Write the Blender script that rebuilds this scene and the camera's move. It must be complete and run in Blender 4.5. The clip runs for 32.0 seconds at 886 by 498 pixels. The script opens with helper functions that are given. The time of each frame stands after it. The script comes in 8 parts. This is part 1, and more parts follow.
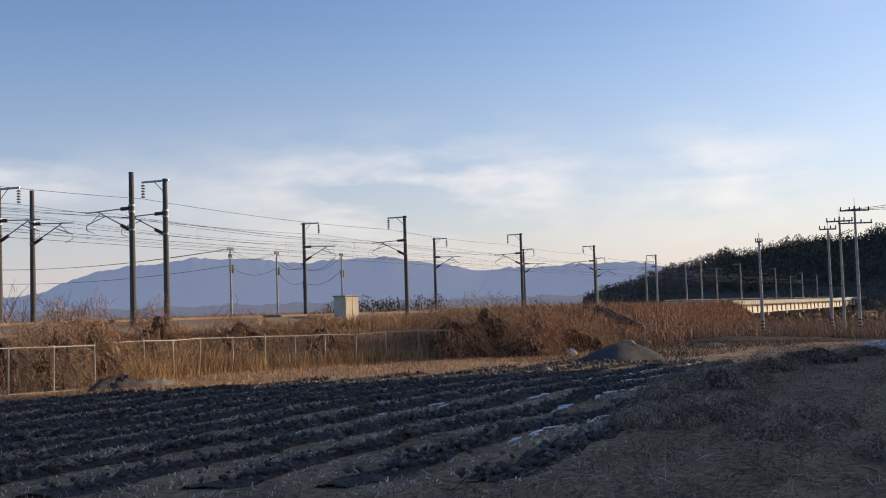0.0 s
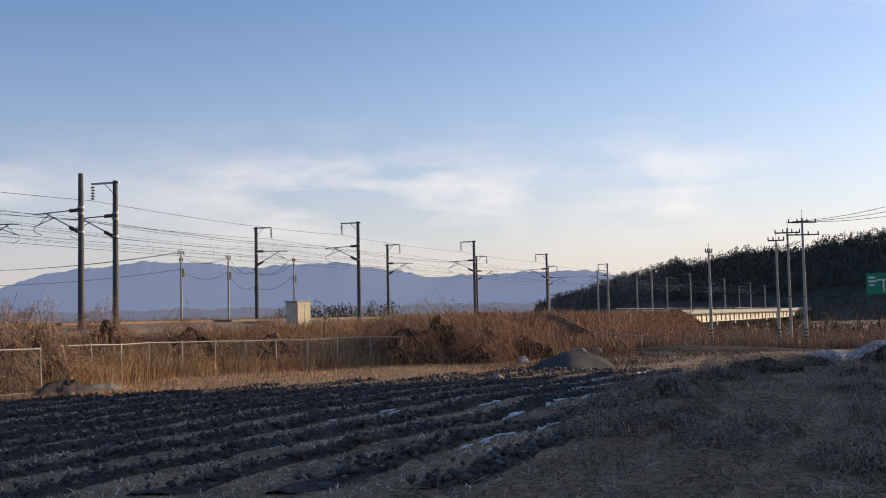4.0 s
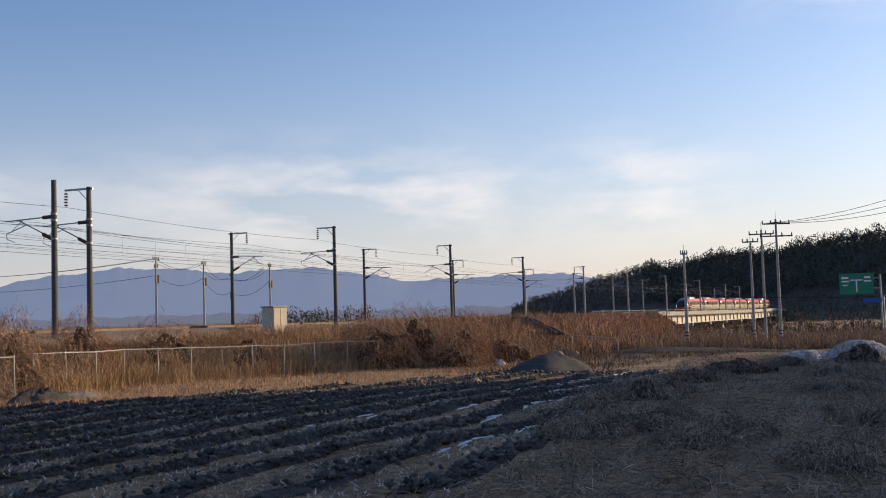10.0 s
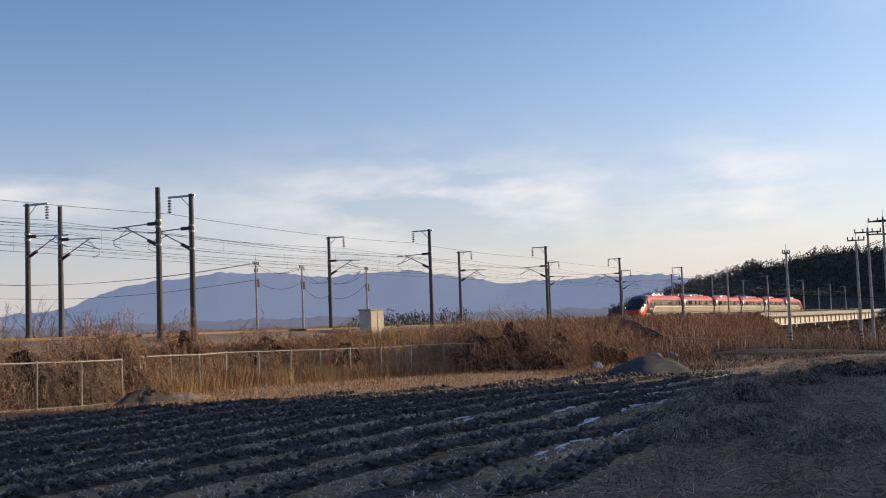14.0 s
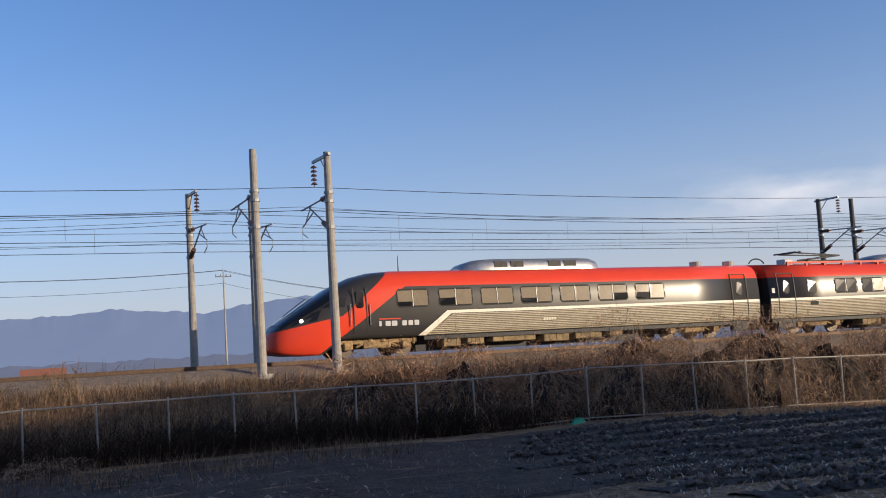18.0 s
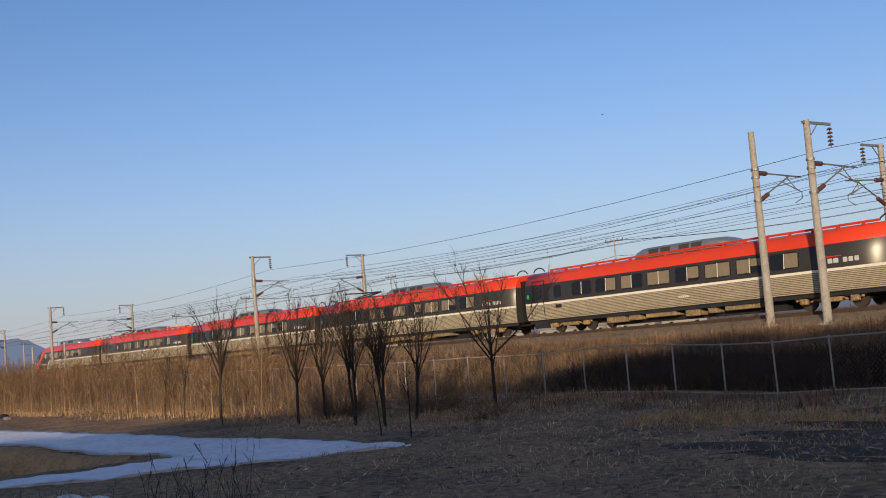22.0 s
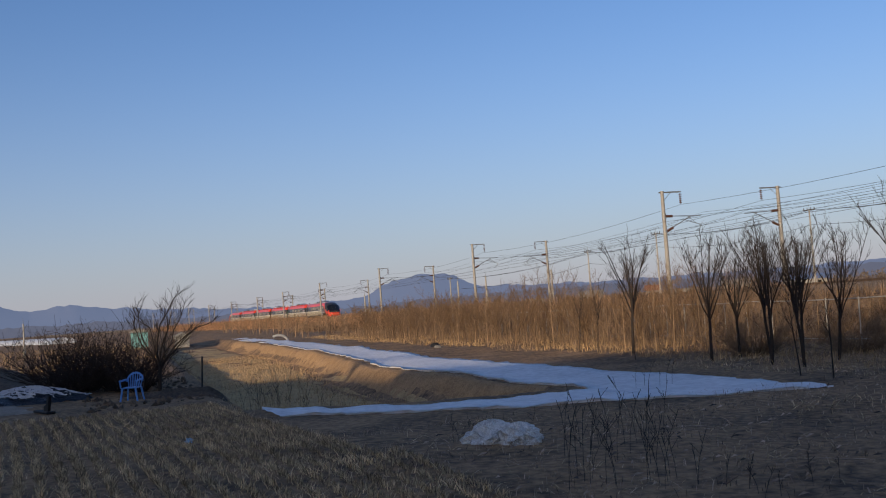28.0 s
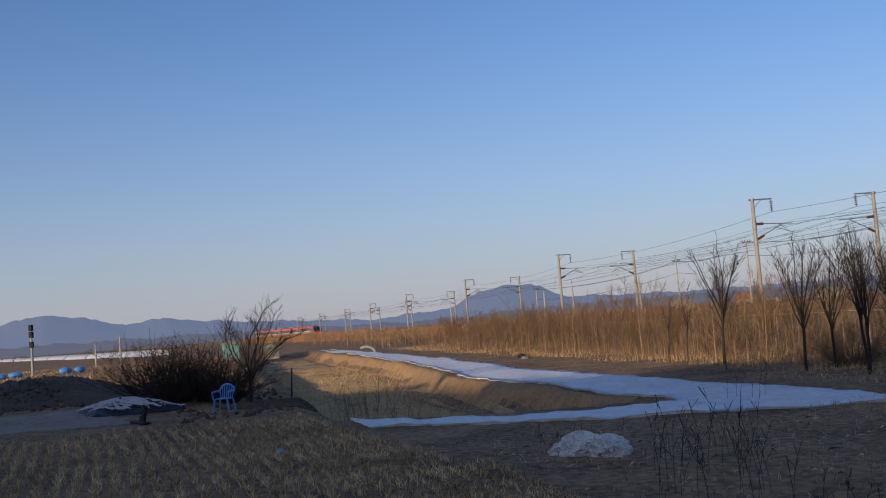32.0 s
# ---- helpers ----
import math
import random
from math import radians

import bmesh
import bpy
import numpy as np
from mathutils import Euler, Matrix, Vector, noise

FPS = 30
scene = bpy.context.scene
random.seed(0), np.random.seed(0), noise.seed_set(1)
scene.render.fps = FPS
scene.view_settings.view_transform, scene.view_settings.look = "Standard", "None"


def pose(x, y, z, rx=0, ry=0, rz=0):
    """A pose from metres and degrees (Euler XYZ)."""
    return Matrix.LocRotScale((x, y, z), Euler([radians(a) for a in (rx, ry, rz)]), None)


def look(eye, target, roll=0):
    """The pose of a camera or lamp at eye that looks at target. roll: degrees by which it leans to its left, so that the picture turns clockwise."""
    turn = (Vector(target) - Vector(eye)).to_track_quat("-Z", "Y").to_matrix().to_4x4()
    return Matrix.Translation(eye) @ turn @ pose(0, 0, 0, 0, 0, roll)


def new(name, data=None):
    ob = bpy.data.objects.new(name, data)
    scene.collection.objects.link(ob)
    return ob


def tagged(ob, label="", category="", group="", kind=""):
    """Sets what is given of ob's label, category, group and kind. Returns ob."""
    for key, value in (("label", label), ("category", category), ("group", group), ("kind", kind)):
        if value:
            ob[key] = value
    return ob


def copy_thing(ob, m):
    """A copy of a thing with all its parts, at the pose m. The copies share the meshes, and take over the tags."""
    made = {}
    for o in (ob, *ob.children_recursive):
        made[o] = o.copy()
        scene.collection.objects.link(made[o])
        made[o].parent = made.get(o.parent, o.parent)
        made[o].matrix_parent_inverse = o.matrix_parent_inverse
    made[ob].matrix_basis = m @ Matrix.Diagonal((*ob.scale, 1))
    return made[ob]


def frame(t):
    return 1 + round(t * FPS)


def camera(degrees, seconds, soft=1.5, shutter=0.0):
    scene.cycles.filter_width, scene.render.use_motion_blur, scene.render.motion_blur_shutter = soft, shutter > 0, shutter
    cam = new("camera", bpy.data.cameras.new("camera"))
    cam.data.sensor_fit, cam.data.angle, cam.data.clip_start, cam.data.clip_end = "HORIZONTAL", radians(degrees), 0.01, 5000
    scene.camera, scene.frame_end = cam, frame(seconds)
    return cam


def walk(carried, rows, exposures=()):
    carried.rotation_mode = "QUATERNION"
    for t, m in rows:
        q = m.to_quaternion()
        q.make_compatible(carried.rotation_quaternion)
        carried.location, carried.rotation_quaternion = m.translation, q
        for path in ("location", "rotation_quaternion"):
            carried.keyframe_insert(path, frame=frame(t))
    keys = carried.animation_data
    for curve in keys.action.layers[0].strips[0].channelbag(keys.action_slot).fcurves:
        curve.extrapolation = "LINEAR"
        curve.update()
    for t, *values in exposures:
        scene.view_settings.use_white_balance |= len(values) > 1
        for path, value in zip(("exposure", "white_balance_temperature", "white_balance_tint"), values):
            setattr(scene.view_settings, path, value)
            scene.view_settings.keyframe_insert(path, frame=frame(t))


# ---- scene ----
# The camera stands on a bank and turns with the train.
cam = camera(44.85, 32.0, soft=1.05)
EYE = Vector((0.0, 0.0, 2.7))


def aim(pan, tilt, roll):
    """Pose from compass angle (0 is +y, 90 is +x), elevation and lean, all in degrees."""
    a, b = radians(pan), radians(tilt)
    way = Vector((math.sin(a) * math.cos(b), math.cos(a) * math.cos(b), math.sin(b)))
    return look(EYE, EYE + way * 10, roll)


PATH = (
    (0.0, 71.63, 2.91, -1.85),
    (0.5, 71.55, 2.91, -1.72),
    (1.0, 72.5, 2.89, -1.16),
    (1.5, 72.99, 2.98, -1.16),
    (2.0, 73.43, 3.06, -1.17),
    (2.5, 73.69, 3.09, -1.17),
    (3.0, 73.89, 3.19, -1.24),
    (3.5, 74.03, 3.18, -1.24),
    (5.5, 74.43, 3.27, -1.46),
    (6.0, 74.46, 3.27, -1.5),
    (6.5, 74.47, 3.24, -1.49),
    (7.0, 74.51, 3.27, -1.53),
    (7.5, 74.54, 3.28, -1.55),
    (8.0, 74.6, 3.29, -1.62),
    (8.5, 74.72, 3.29, -1.65),
    (9.0, 75.07, 3.29, -1.72),
    (9.5, 75.46, 3.32, -1.77),
    (10.0, 75.41, 3.37, -1.8),
    (10.5, 75.46, 3.33, -1.86),
    (11.0, 75.43, 3.32, -1.85),
    (11.5, 75.45, 3.31, -1.86),
    (12.0, 75.84, 3.33, -1.97),
    (12.5, 76.07, 3.31, -2.02),
    (13.0, 74.39, 3.38, -1.9),
    (13.5, 71.7, 3.57, -1.97),
    (15.5, 67.76, 3.67, -2.16),
    (16.0, 63.98, 3.86, -2.24),
    (16.5, 58.01, 4.28, -2.65),
    (17.0, 52.23, 4.58, -2.69),
    (17.5, 43.03, 4.97, -2.81),
    (17.8, 35.45, 5.21, -3.13),
    (18.0, 29.66, 5.36, -3.47),
    (18.2, 24.15, 5.51, -3.42),
    (18.5, 15.52, 5.74, -3.81),
    (19.0, 2.34, 6.16, -4.37),
    (19.5, -10.01, 6.47, -4.29),
    (19.6, -12.95, 6.56, -4.46),
    (20.0, -22.04, 6.57, -4.44),
    (20.4, -26.83, 5.98, -4.51),
    (20.5, -28.29, 5.89, -4.34),
    (21.0, -38.9, 5.61, -4.67),
    (21.2, -42.74, 5.46, -4.81),
    (21.5, -46.74, 5.26, -4.73),
    (22.0, -51.79, 4.72, -4.67),
    (22.5, -55.21, 3.99, -4.75),
    (23.0, -57.62, 3.48, -4.75),
    (23.5, -59.37, 2.99, -4.8),
    (24.0, -61.6, 2.75, -4.79),
    (24.5, -64.65, 2.64, -4.7),
    (25.0, -67.84, 2.69, -4.63),
    (25.5, -69.32, 2.75, -4.35),
    (26.0, -70.21, 2.71, -4.01),
    (26.5, -71.21, 2.73, -4.01),
    (28.5, -74.38, 3.07, -4.2),
    (29.0, -75.12, 3.16, -4.3),
    (29.5, -75.84, 3.33, -4.75),
    (30.0, -76.59, 3.64, -5.02),
    (30.5, -76.96, 3.83, -4.76),
    (31.0, -77.18, 3.87, -4.67),
    (31.5, -77.59, 3.92, -4.6),
    (32.0, -78.17, 3.91, -4.49),
)
walk(cam, [(t, aim(p, e, r)) for t, p, e, r in PATH], [(0, 0.22, 6750, 10), (13, 0.22, 6750, 10), (16, 0.2, 6600, 10), (18, 0.15, 6200, 10), (19, 0.15, 6600, 10), (20, 0.15, 7150, 10), (21, 0.1, 7250, 10), (22, -0.12, 6750, 10), (23, -0.2, 6600, 10), (26, -0.22, 6450, 10), (32, -0.22, 6400, 10)])

# ------------------------------------------------------------------ light
SUN_AZ, SUN_EL = radians(140.0), radians(11.0)
SKY_TINT, SKY_LOW, SKY_CLOUD = (1.12, 1.06, 1.20), (3.44, 3.36, 3.97), (6.8, 6.3, 6.1)
SUN_TINT, SUN_LOW = (1.19, 1.0, 0.88), (4.95, 4.4, 4.38)
world = bpy.data.worlds.new("sky")
scene.world = world
world.use_nodes = True
wn, wl = world.node_tree.nodes, world.node_tree.links
wbg = wn["Background"]
sky = wn.new("ShaderNodeTexSky")
sky.sky_type = "NISHITA"
sky.sun_disc = False
sky.sun_elevation, sky.sun_rotation = SUN_EL, SUN_AZ
sky.air_density, sky.dust_density, sky.ozone_density = 1.0, 0.3, 4.0
wbg.inputs["Strength"].default_value = 0.14


def wmath(kind, x, y=0.0, clamp=False):
    n = wn.new("ShaderNodeMath")
    n.operation, n.use_clamp = kind, clamp
    for i, v in enumerate((x, y)):
        if isinstance(v, (int, float)):
            n.inputs[i].default_value = v
        else:
            wl.new(v, n.inputs[i])
    return n.outputs[0]


def wmix(fac, c1, c2, kind="MIX"):
    n = wn.new("ShaderNodeMix")
    n.data_type, n.blend_type = "RGBA", kind
    for key, v in (("Factor", fac), ("A", c1), ("B", c2)):
        if isinstance(v, tuple):
            n.inputs[key].default_value = (*v, 1)
        elif isinstance(v, (int, float)):
            n.inputs[key].default_value = v
        else:
            wl.new(v, n.inputs[key])
    return n.outputs["Result"]


wtc, wsep = wn.new("ShaderNodeTexCoord"), wn.new("ShaderNodeSeparateXYZ")
wl.new(wtc.outputs["Generated"], wsep.inputs[0])
up = wsep.outputs["Z"]
az = wmath("ARCTAN2", wsep.outputs["X"], wsep.outputs["Y"])
tinted = wmix(1.0, sky.outputs["Color"], SKY_TINT, "MULTIPLY")
sunny = wmath("POWER", 2.718, wmath("MULTIPLY", wmath("POWER", wmath("ABSOLUTE", wmath("DIVIDE", wmath("SUBTRACT", az, radians(115)), radians(70))), 2.0), -1.0))
def bell(x, c, w):
    d = wmath("DIVIDE", wmath("SUBTRACT", x, c), w)
    return wmath("POWER", 2.718, wmath("MULTIPLY", wmath("MULTIPLY", d, d), -1.0))


tinted = wmix(1.0, tinted, wmix(sunny, (1.0, 1.0, 1.0), SUN_TINT), "MULTIPLY")
tinted = wmix(1.0, tinted, wmix(bell(az, radians(118), radians(46)), (1.0, 1.0, 1.0), (1.36, 1.33, 1.28)), "MULTIPLY")
low = wmath("POWER", wmath("SUBTRACT", 1.0, wmath("MULTIPLY", wmath("ABSOLUTE", up), 2.6, True), True), 2.6)
hazy = wmix(wmath("MULTIPLY", low, 0.85), tinted, wmix(sunny, SKY_LOW, SUN_LOW))


wmap = wn.new("ShaderNodeMapping")
wmap.inputs["Scale"].default_value = (4.0, 4.0, 13.0)
wl.new(wtc.outputs["Generated"], wmap.inputs["Vector"])
wno = wn.new("ShaderNodeTexNoise")
wno.inputs["Scale"].default_value, wno.inputs["Detail"].default_value, wno.inputs["Roughness"].default_value = 1.9, 6.0, 0.52
wl.new(wmap.outputs["Vector"], wno.inputs["Vector"])
veil = wmath("MULTIPLY", bell(up, 0.105, 0.042), wmath("MAXIMUM", bell(az, radians(71), radians(11)), wmath("MULTIPLY", bell(az, radians(86), radians(4.5)), 0.9)))
east = wmath("MULTIPLY", bell(up, 0.118, 0.022), wmath("MULTIPLY", bell(az, radians(48), radians(5.5)), 0.75))
high = wmath("MULTIPLY", bell(up, 0.30, 0.045), bell(az, radians(97), radians(5)))
puff = wmath("MULTIPLY", wmath("ADD", wmath("ADD", veil, high), east), wmath("MULTIPLY", wmath("SUBTRACT", wno.outputs["Fac"], 0.40), 4.5, True), True)
cloudy = wmix(wmath("MULTIPLY", puff, 0.75), hazy, SKY_CLOUD)
# bright warm glow of the air round the low sun
glow = wmath("MULTIPLY", bell(az, radians(152), radians(27)), bell(up, 0.26, 0.20))
wl.new(wmix(glow, cloudy, (12.0, 9.6, 7.6)), wbg.inputs["Color"])

sun_data = bpy.data.lights.new("sun", "SUN")
sun_data.energy, sun_data.angle, sun_data.color = 4.8, radians(0.5), (1.0, 0.79, 0.54)
sun = new("sun", sun_data)
sun_way = Vector((math.sin(SUN_AZ) * math.cos(SUN_EL), math.cos(SUN_AZ) * math.cos(SUN_EL), math.sin(SUN_EL)))
sun.matrix_world = look(sun_way * 300, (0, 0, 0))


# ------------------------------------------------------------------ materials
def mat(name, color, rough=0.8, metal=0.0, var=0.0, scale=3.0, color2=None, bump=0.0, bump_scale=40.0, per_object=0.0, fine=8.0, island=0.0):
    """A surface with two scales of variation between color and color2, and relief."""
    m = bpy.data.materials.new(name)
    m.use_nodes = True
    nt, b = m.node_tree, m.node_tree.nodes["Principled BSDF"]
    b.inputs["Roughness"].default_value, b.inputs["Metallic"].default_value = rough, metal
    b.inputs["Base Color"].default_value = (*color, 1)
    b.inputs["Specular IOR Level"].default_value = 0.3
    tc = nt.nodes.new("ShaderNodeTexCoord")
    src = tc.outputs["Object"]
    if var > 0 or color2:
        c2 = color2 or tuple(c * (1 - var) for c in color)
        n1 = nt.nodes.new("ShaderNodeTexNoise")
        n1.inputs["Scale"].default_value, n1.inputs["Detail"].default_value, n1.inputs["Roughness"].default_value = scale, 5.0, 0.65
        n2 = nt.nodes.new("ShaderNodeTexNoise")
        n2.inputs["Scale"].default_value, n2.inputs["Detail"].default_value = scale * fine, 3.0
        nt.links.new(src, n1.inputs["Vector"]), nt.links.new(src, n2.inputs["Vector"])
        add = nt.nodes.new("ShaderNodeMath")
        add.operation = "ADD"
        nt.links.new(n1.outputs["Fac"], add.inputs[0]), nt.links.new(n2.outputs["Fac"], add.inputs[1])
        ramp = nt.nodes.new("ShaderNodeMapRange")
        ramp.inputs["From Min"].default_value, ramp.inputs["From Max"].default_value = 0.75, 1.25
        nt.links.new(add.outputs[0], ramp.inputs["Value"])
        mix = nt.nodes.new("ShaderNodeMix")
        mix.data_type = "RGBA"
        mix.inputs["A"].default_value, mix.inputs["B"].default_value = (*color, 1), (*c2, 1)
        nt.links.new(ramp.outputs["Result"], mix.inputs["Factor"])
        out = mix.outputs["Result"]
        if per_object > 0 or island > 0:
            hsv = nt.nodes.new("ShaderNodeHueSaturation")
            if island > 0:
                oi = nt.nodes.new("ShaderNodeNewGeometry")
                rnd, k = oi.outputs["Random Per Island"], island
            else:
                oi = nt.nodes.new("ShaderNodeObjectInfo")
                rnd, k = oi.outputs["Random"], per_object
            r2 = nt.nodes.new("ShaderNodeMapRange")
            r2.inputs["To Min"].default_value, r2.inputs["To Max"].default_value = 1 - k, 1 + k
            nt.links.new(rnd, r2.inputs["Value"])
            nt.links.new(r2.outputs["Result"], hsv.inputs["Value"])
            nt.links.new(out, hsv.inputs["Color"])
            out = hsv.outputs["Color"]
        nt.links.new(out, b.inputs["Base Color"])
    if bump > 0:
        nb = nt.nodes.new("ShaderNodeTexNoise")
        nb.inputs["Scale"].default_value, nb.inputs["Detail"].default_value = bump_scale, 4.0
        nt.links.new(src, nb.inputs["Vector"])
        bp = nt.nodes.new("ShaderNodeBump")
        bp.inputs["Strength"].default_value, bp.inputs["Distance"].default_value = bump, 0.05
        nt.links.new(nb.outputs["Fac"], bp.inputs["Height"])
        nt.links.new(bp.outputs["Normal"], b.inputs["Normal"])
    return m


M_CONC = mat("aged concrete", (0.42, 0.40, 0.36), 0.85, var=0.3, scale=0.8, bump=0.3)
M_CONC2 = mat("pale girder concrete", (0.62, 0.58, 0.50), 0.85, var=0.2, scale=0.5, bump=0.2)
M_STEEL = mat("galvanised steel", (0.33, 0.34, 0.34), 0.5, 0.7, var=0.25, scale=2.0)
M_DARK = mat("dark painted steel", (0.035, 0.036, 0.04), 0.55, 0.2, var=0.3, scale=2.0)
M_ARM = mat("weathered pole fittings", (0.13, 0.125, 0.12), 0.7, 0.2, var=0.3, scale=2.0)
M_RAIL = mat("rusty rail steel", (0.16, 0.11, 0.08), 0.5, 0.6, var=0.4, scale=3.0)
M_BALLAST = mat("crushed stone ballast", (0.29, 0.225, 0.165), 0.95, color2=(0.10, 0.078, 0.058), scale=5.0, bump=1.0, bump_scale=11.0)
M_PORC = mat("brown porcelain", (0.10, 0.05, 0.035), 0.3)
M_WIRE = mat("copper contact wire", (0.05, 0.045, 0.04), 0.5, 0.6)


# ------------------------------------------------------------------ plan
K, H0, Y0 = 0.39e-3, 0.05, 41.0          # the line bends gently, 2.5 km radius
CX, CY = -math.sin(H0) / K, Y0 - math.cos(H0) / K


def line(s, q=0.0):
    """A place along the near track (s, to the right) and off it (q, away from the camera), and the heading."""
    h = H0 + K * s
    return CX + (1 / K + q) * np.sin(h), CY + (1 / K + q) * np.cos(h), h


def line_sq(x, y):
    dx, dy = np.asarray(x, float) - CX, np.asarray(y, float) - CY
    return (np.arctan2(dx, dy) - H0) / K, np.hypot(dx, dy) - 1 / K


def rail_z(s):
    s = np.asarray(s, float)
    return 2.65 + 0.004 * np.minimum(s, 0).clip(-250) - 0.0064 * np.maximum(s - 10, 0).clip(0, 380)


def sm(a, b, v):
    t = np.clip((np.asarray(v, float) - a) / (b - a), 0, 1)
    return t * t * (3 - 2 * t)


_ph = np.random.RandomState(5).uniform(0, 6.28, (6, 2))


def wob(x, y, size):
    """Cheap smooth unevenness, about -1 to 1."""
    k, v = 6.28 / size, 0
    for i in range(6):
        a = 1.05 * i + 0.4
        v = v + np.sin(k * (1 + 0.31 * i) * (np.cos(a) * x + np.sin(a) * y) + _ph[i, 0]) / (1 + 0.4 * i)
    return v / 2.6


def bank_foot(s):
    return np.interp(s, [-190, -120, -60, 0, 14, 25, 34, 37.5, 39, 48, 53, 57, 61, 70, 82, 94, 112, 160, 210, 236], [-15.3, -13.1, -11.3, -9.4, -9.0, -10.0, -12.3, -12.6, -10.0, -10.5, -12.0, -14.1, -16.6, -17.5, -21.7, -26.3, -25.7, -20.2, -14.5, -12.0])


def bank_crest(s):
    return np.interp(s, [16, 40, 60, 75, 92, 112, 150, 200, 236], [-5.2, -6.0, -7.0, -9.0, -13.0, -13.0, -9.0, -6.8, -5.6])


def ground_z(x, y):
    x, y = np.asarray(x, float), np.asarray(y, float)
    s, q = line_sq(x, y)
    z = -0.016 * np.clip(x - 22, 0, 90) - 0.016 * np.clip(x - 112, 0, 190) + 0.10 * wob(x, y, 17.0) * sm(6, 14, np.hypot(x, y)) + 0.035 * wob(x, y, 3.1)
    # sunken rice field between the two arms of the sheet
    edge = -29.6 - (11.5 - y) * 0.33
    z = z - 1.0 * sm(0, 1.2, edge - x) * sm(0, 1.3, pad_up(x) - y) * sm(0, 1.5, y - 2.6) * sm(-170, -150, x)
    crest, foot = bank_crest(s), bank_foot(s)
    top = rail_z(s) - 0.75 + 0.08 * wob(x, y, 5.0)
    side = np.where(q < 2, sm(foot, crest, q), 1 - sm(12.5, 20.0, q))
    side = side * (1 - sm(228, 236, s))
    # passage under the line
    near = np.exp(-(x / 2.3) ** 6)
    side = np.where((y > 32.85) & (y < 45), np.maximum(side, near * 0.96), side * (1 - near * sm(25, 29, y) * (y < 45)))
    z = np.where((y < 32.85) & (y > 20), z - 0.35 * near * sm(22, 28, y), z)
    return z + (np.maximum(top, z) - z) * side


def pad_up(x):
    return np.interp(x, [-170, -96, -72, -51, -37, -30], [12.6, 12.7, 12.4, 10.9, 11.5, 12.2])


def grid_mesh(name, xs, ys, zf, material, hole=None):
    X, Y = np.meshgrid(xs, ys)
    Z = zf(X, Y)
    n, m = len(xs), len(ys)
    v = np.stack([X.ravel(), Y.ravel(), Z.ravel()], -1)
    i = (np.arange(m - 1)[:, None] * n + np.arange(n - 1)[None]).ravel()
    f = np.stack([i, i + 1, i + 1 + n, i + n], -1)
    if hole:
        c = v[f].mean(1)
        f = f[~((np.abs(c[:, 0]) < 1.3) & (c[:, 1] > hole[0]) & (c[:, 1] < hole[1]))]
    me = bpy.data.meshes.new(name)
    me.from_pydata(v.tolist(), [], f.tolist())
    me.polygons.foreach_set("use_smooth", [True] * len(me.polygons))
    me.materials.append(material)
    return new(name, me)


def spread(lo, hi, step, far, grow=1.16):
    core = np.arange(lo, hi + step / 2, step).tolist()
    d, a, b = step, core[0], core[-1]
    low, high = [], []
    while a > -far:
        d *= grow
        a -= d
        low.append(a)
    d = step
    while b < far:
        d *= grow
        b += d
        high.append(b)
    return np.array(low[::-1] + core + high)


# ------------------------------------------------------------------ mesh helpers
def mesh_ob(name, verts, faces, material, parent=None, label="", smooth=False):
    me = bpy.data.meshes.new(name)
    me.from_pydata([tuple(v) for v in verts], [], [tuple(f) for f in faces])
    if smooth:
        me.polygons.foreach_set("use_smooth", [True] * len(me.polygons))
    for m in material if isinstance(material, (list, tuple)) else (material,):
        me.materials.append(m)
    ob = new(name, me)
    if parent is not None:
        ob.parent = parent
    if label:
        ob["label"] = label
    return ob


def part(name, bm, material, parent, label=""):
    me = bpy.data.meshes.new(name)
    bm.to_mesh(me)
    bm.free()
    for m in material if isinstance(material, (list, tuple)) else (material,):
        me.materials.append(m)
    ob = new(name, me)
    ob.parent = parent
    if label:
        ob["label"] = label
    return ob


def empty(name, m, label, category, group="", kind=""):
    ob = new(name)
    ob.matrix_basis = m
    return tagged(ob, label, category, group, kind)


def bm_box(bm, x0, x1, y0, y1, z0, z1, bevel=0.0, m=None):
    r = bmesh.ops.create_cube(bm, size=1.0)
    t = Matrix.Translation(((x0 + x1) / 2, (y0 + y1) / 2, (z0 + z1) / 2)) @ Matrix.Diagonal((x1 - x0, y1 - y0, z1 - z0, 1))
    bmesh.ops.transform(bm, matrix=(m @ t) if m else t, verts=r["verts"])
    if bevel > 0:
        es = list({e for v in r["verts"] for e in v.link_edges})
        bmesh.ops.bevel(bm, geom=es, offset=bevel, segments=1, affect="EDGES")
    return r["verts"]


def bm_tube(bm, a, b, r0, r1=None, seg=8, caps=True):
    a, b = Vector(a), Vector(b)
    d = b - a
    r = bmesh.ops.create_cone(bm, cap_ends=caps, segments=seg, radius1=r0, radius2=r0 if r1 is None else r1, depth=d.length)
    bmesh.ops.transform(bm, matrix=Matrix.Translation((a + b) / 2) @ d.to_track_quat("Z", "Y").to_matrix().to_4x4(), verts=r["verts"])
    return r["verts"]


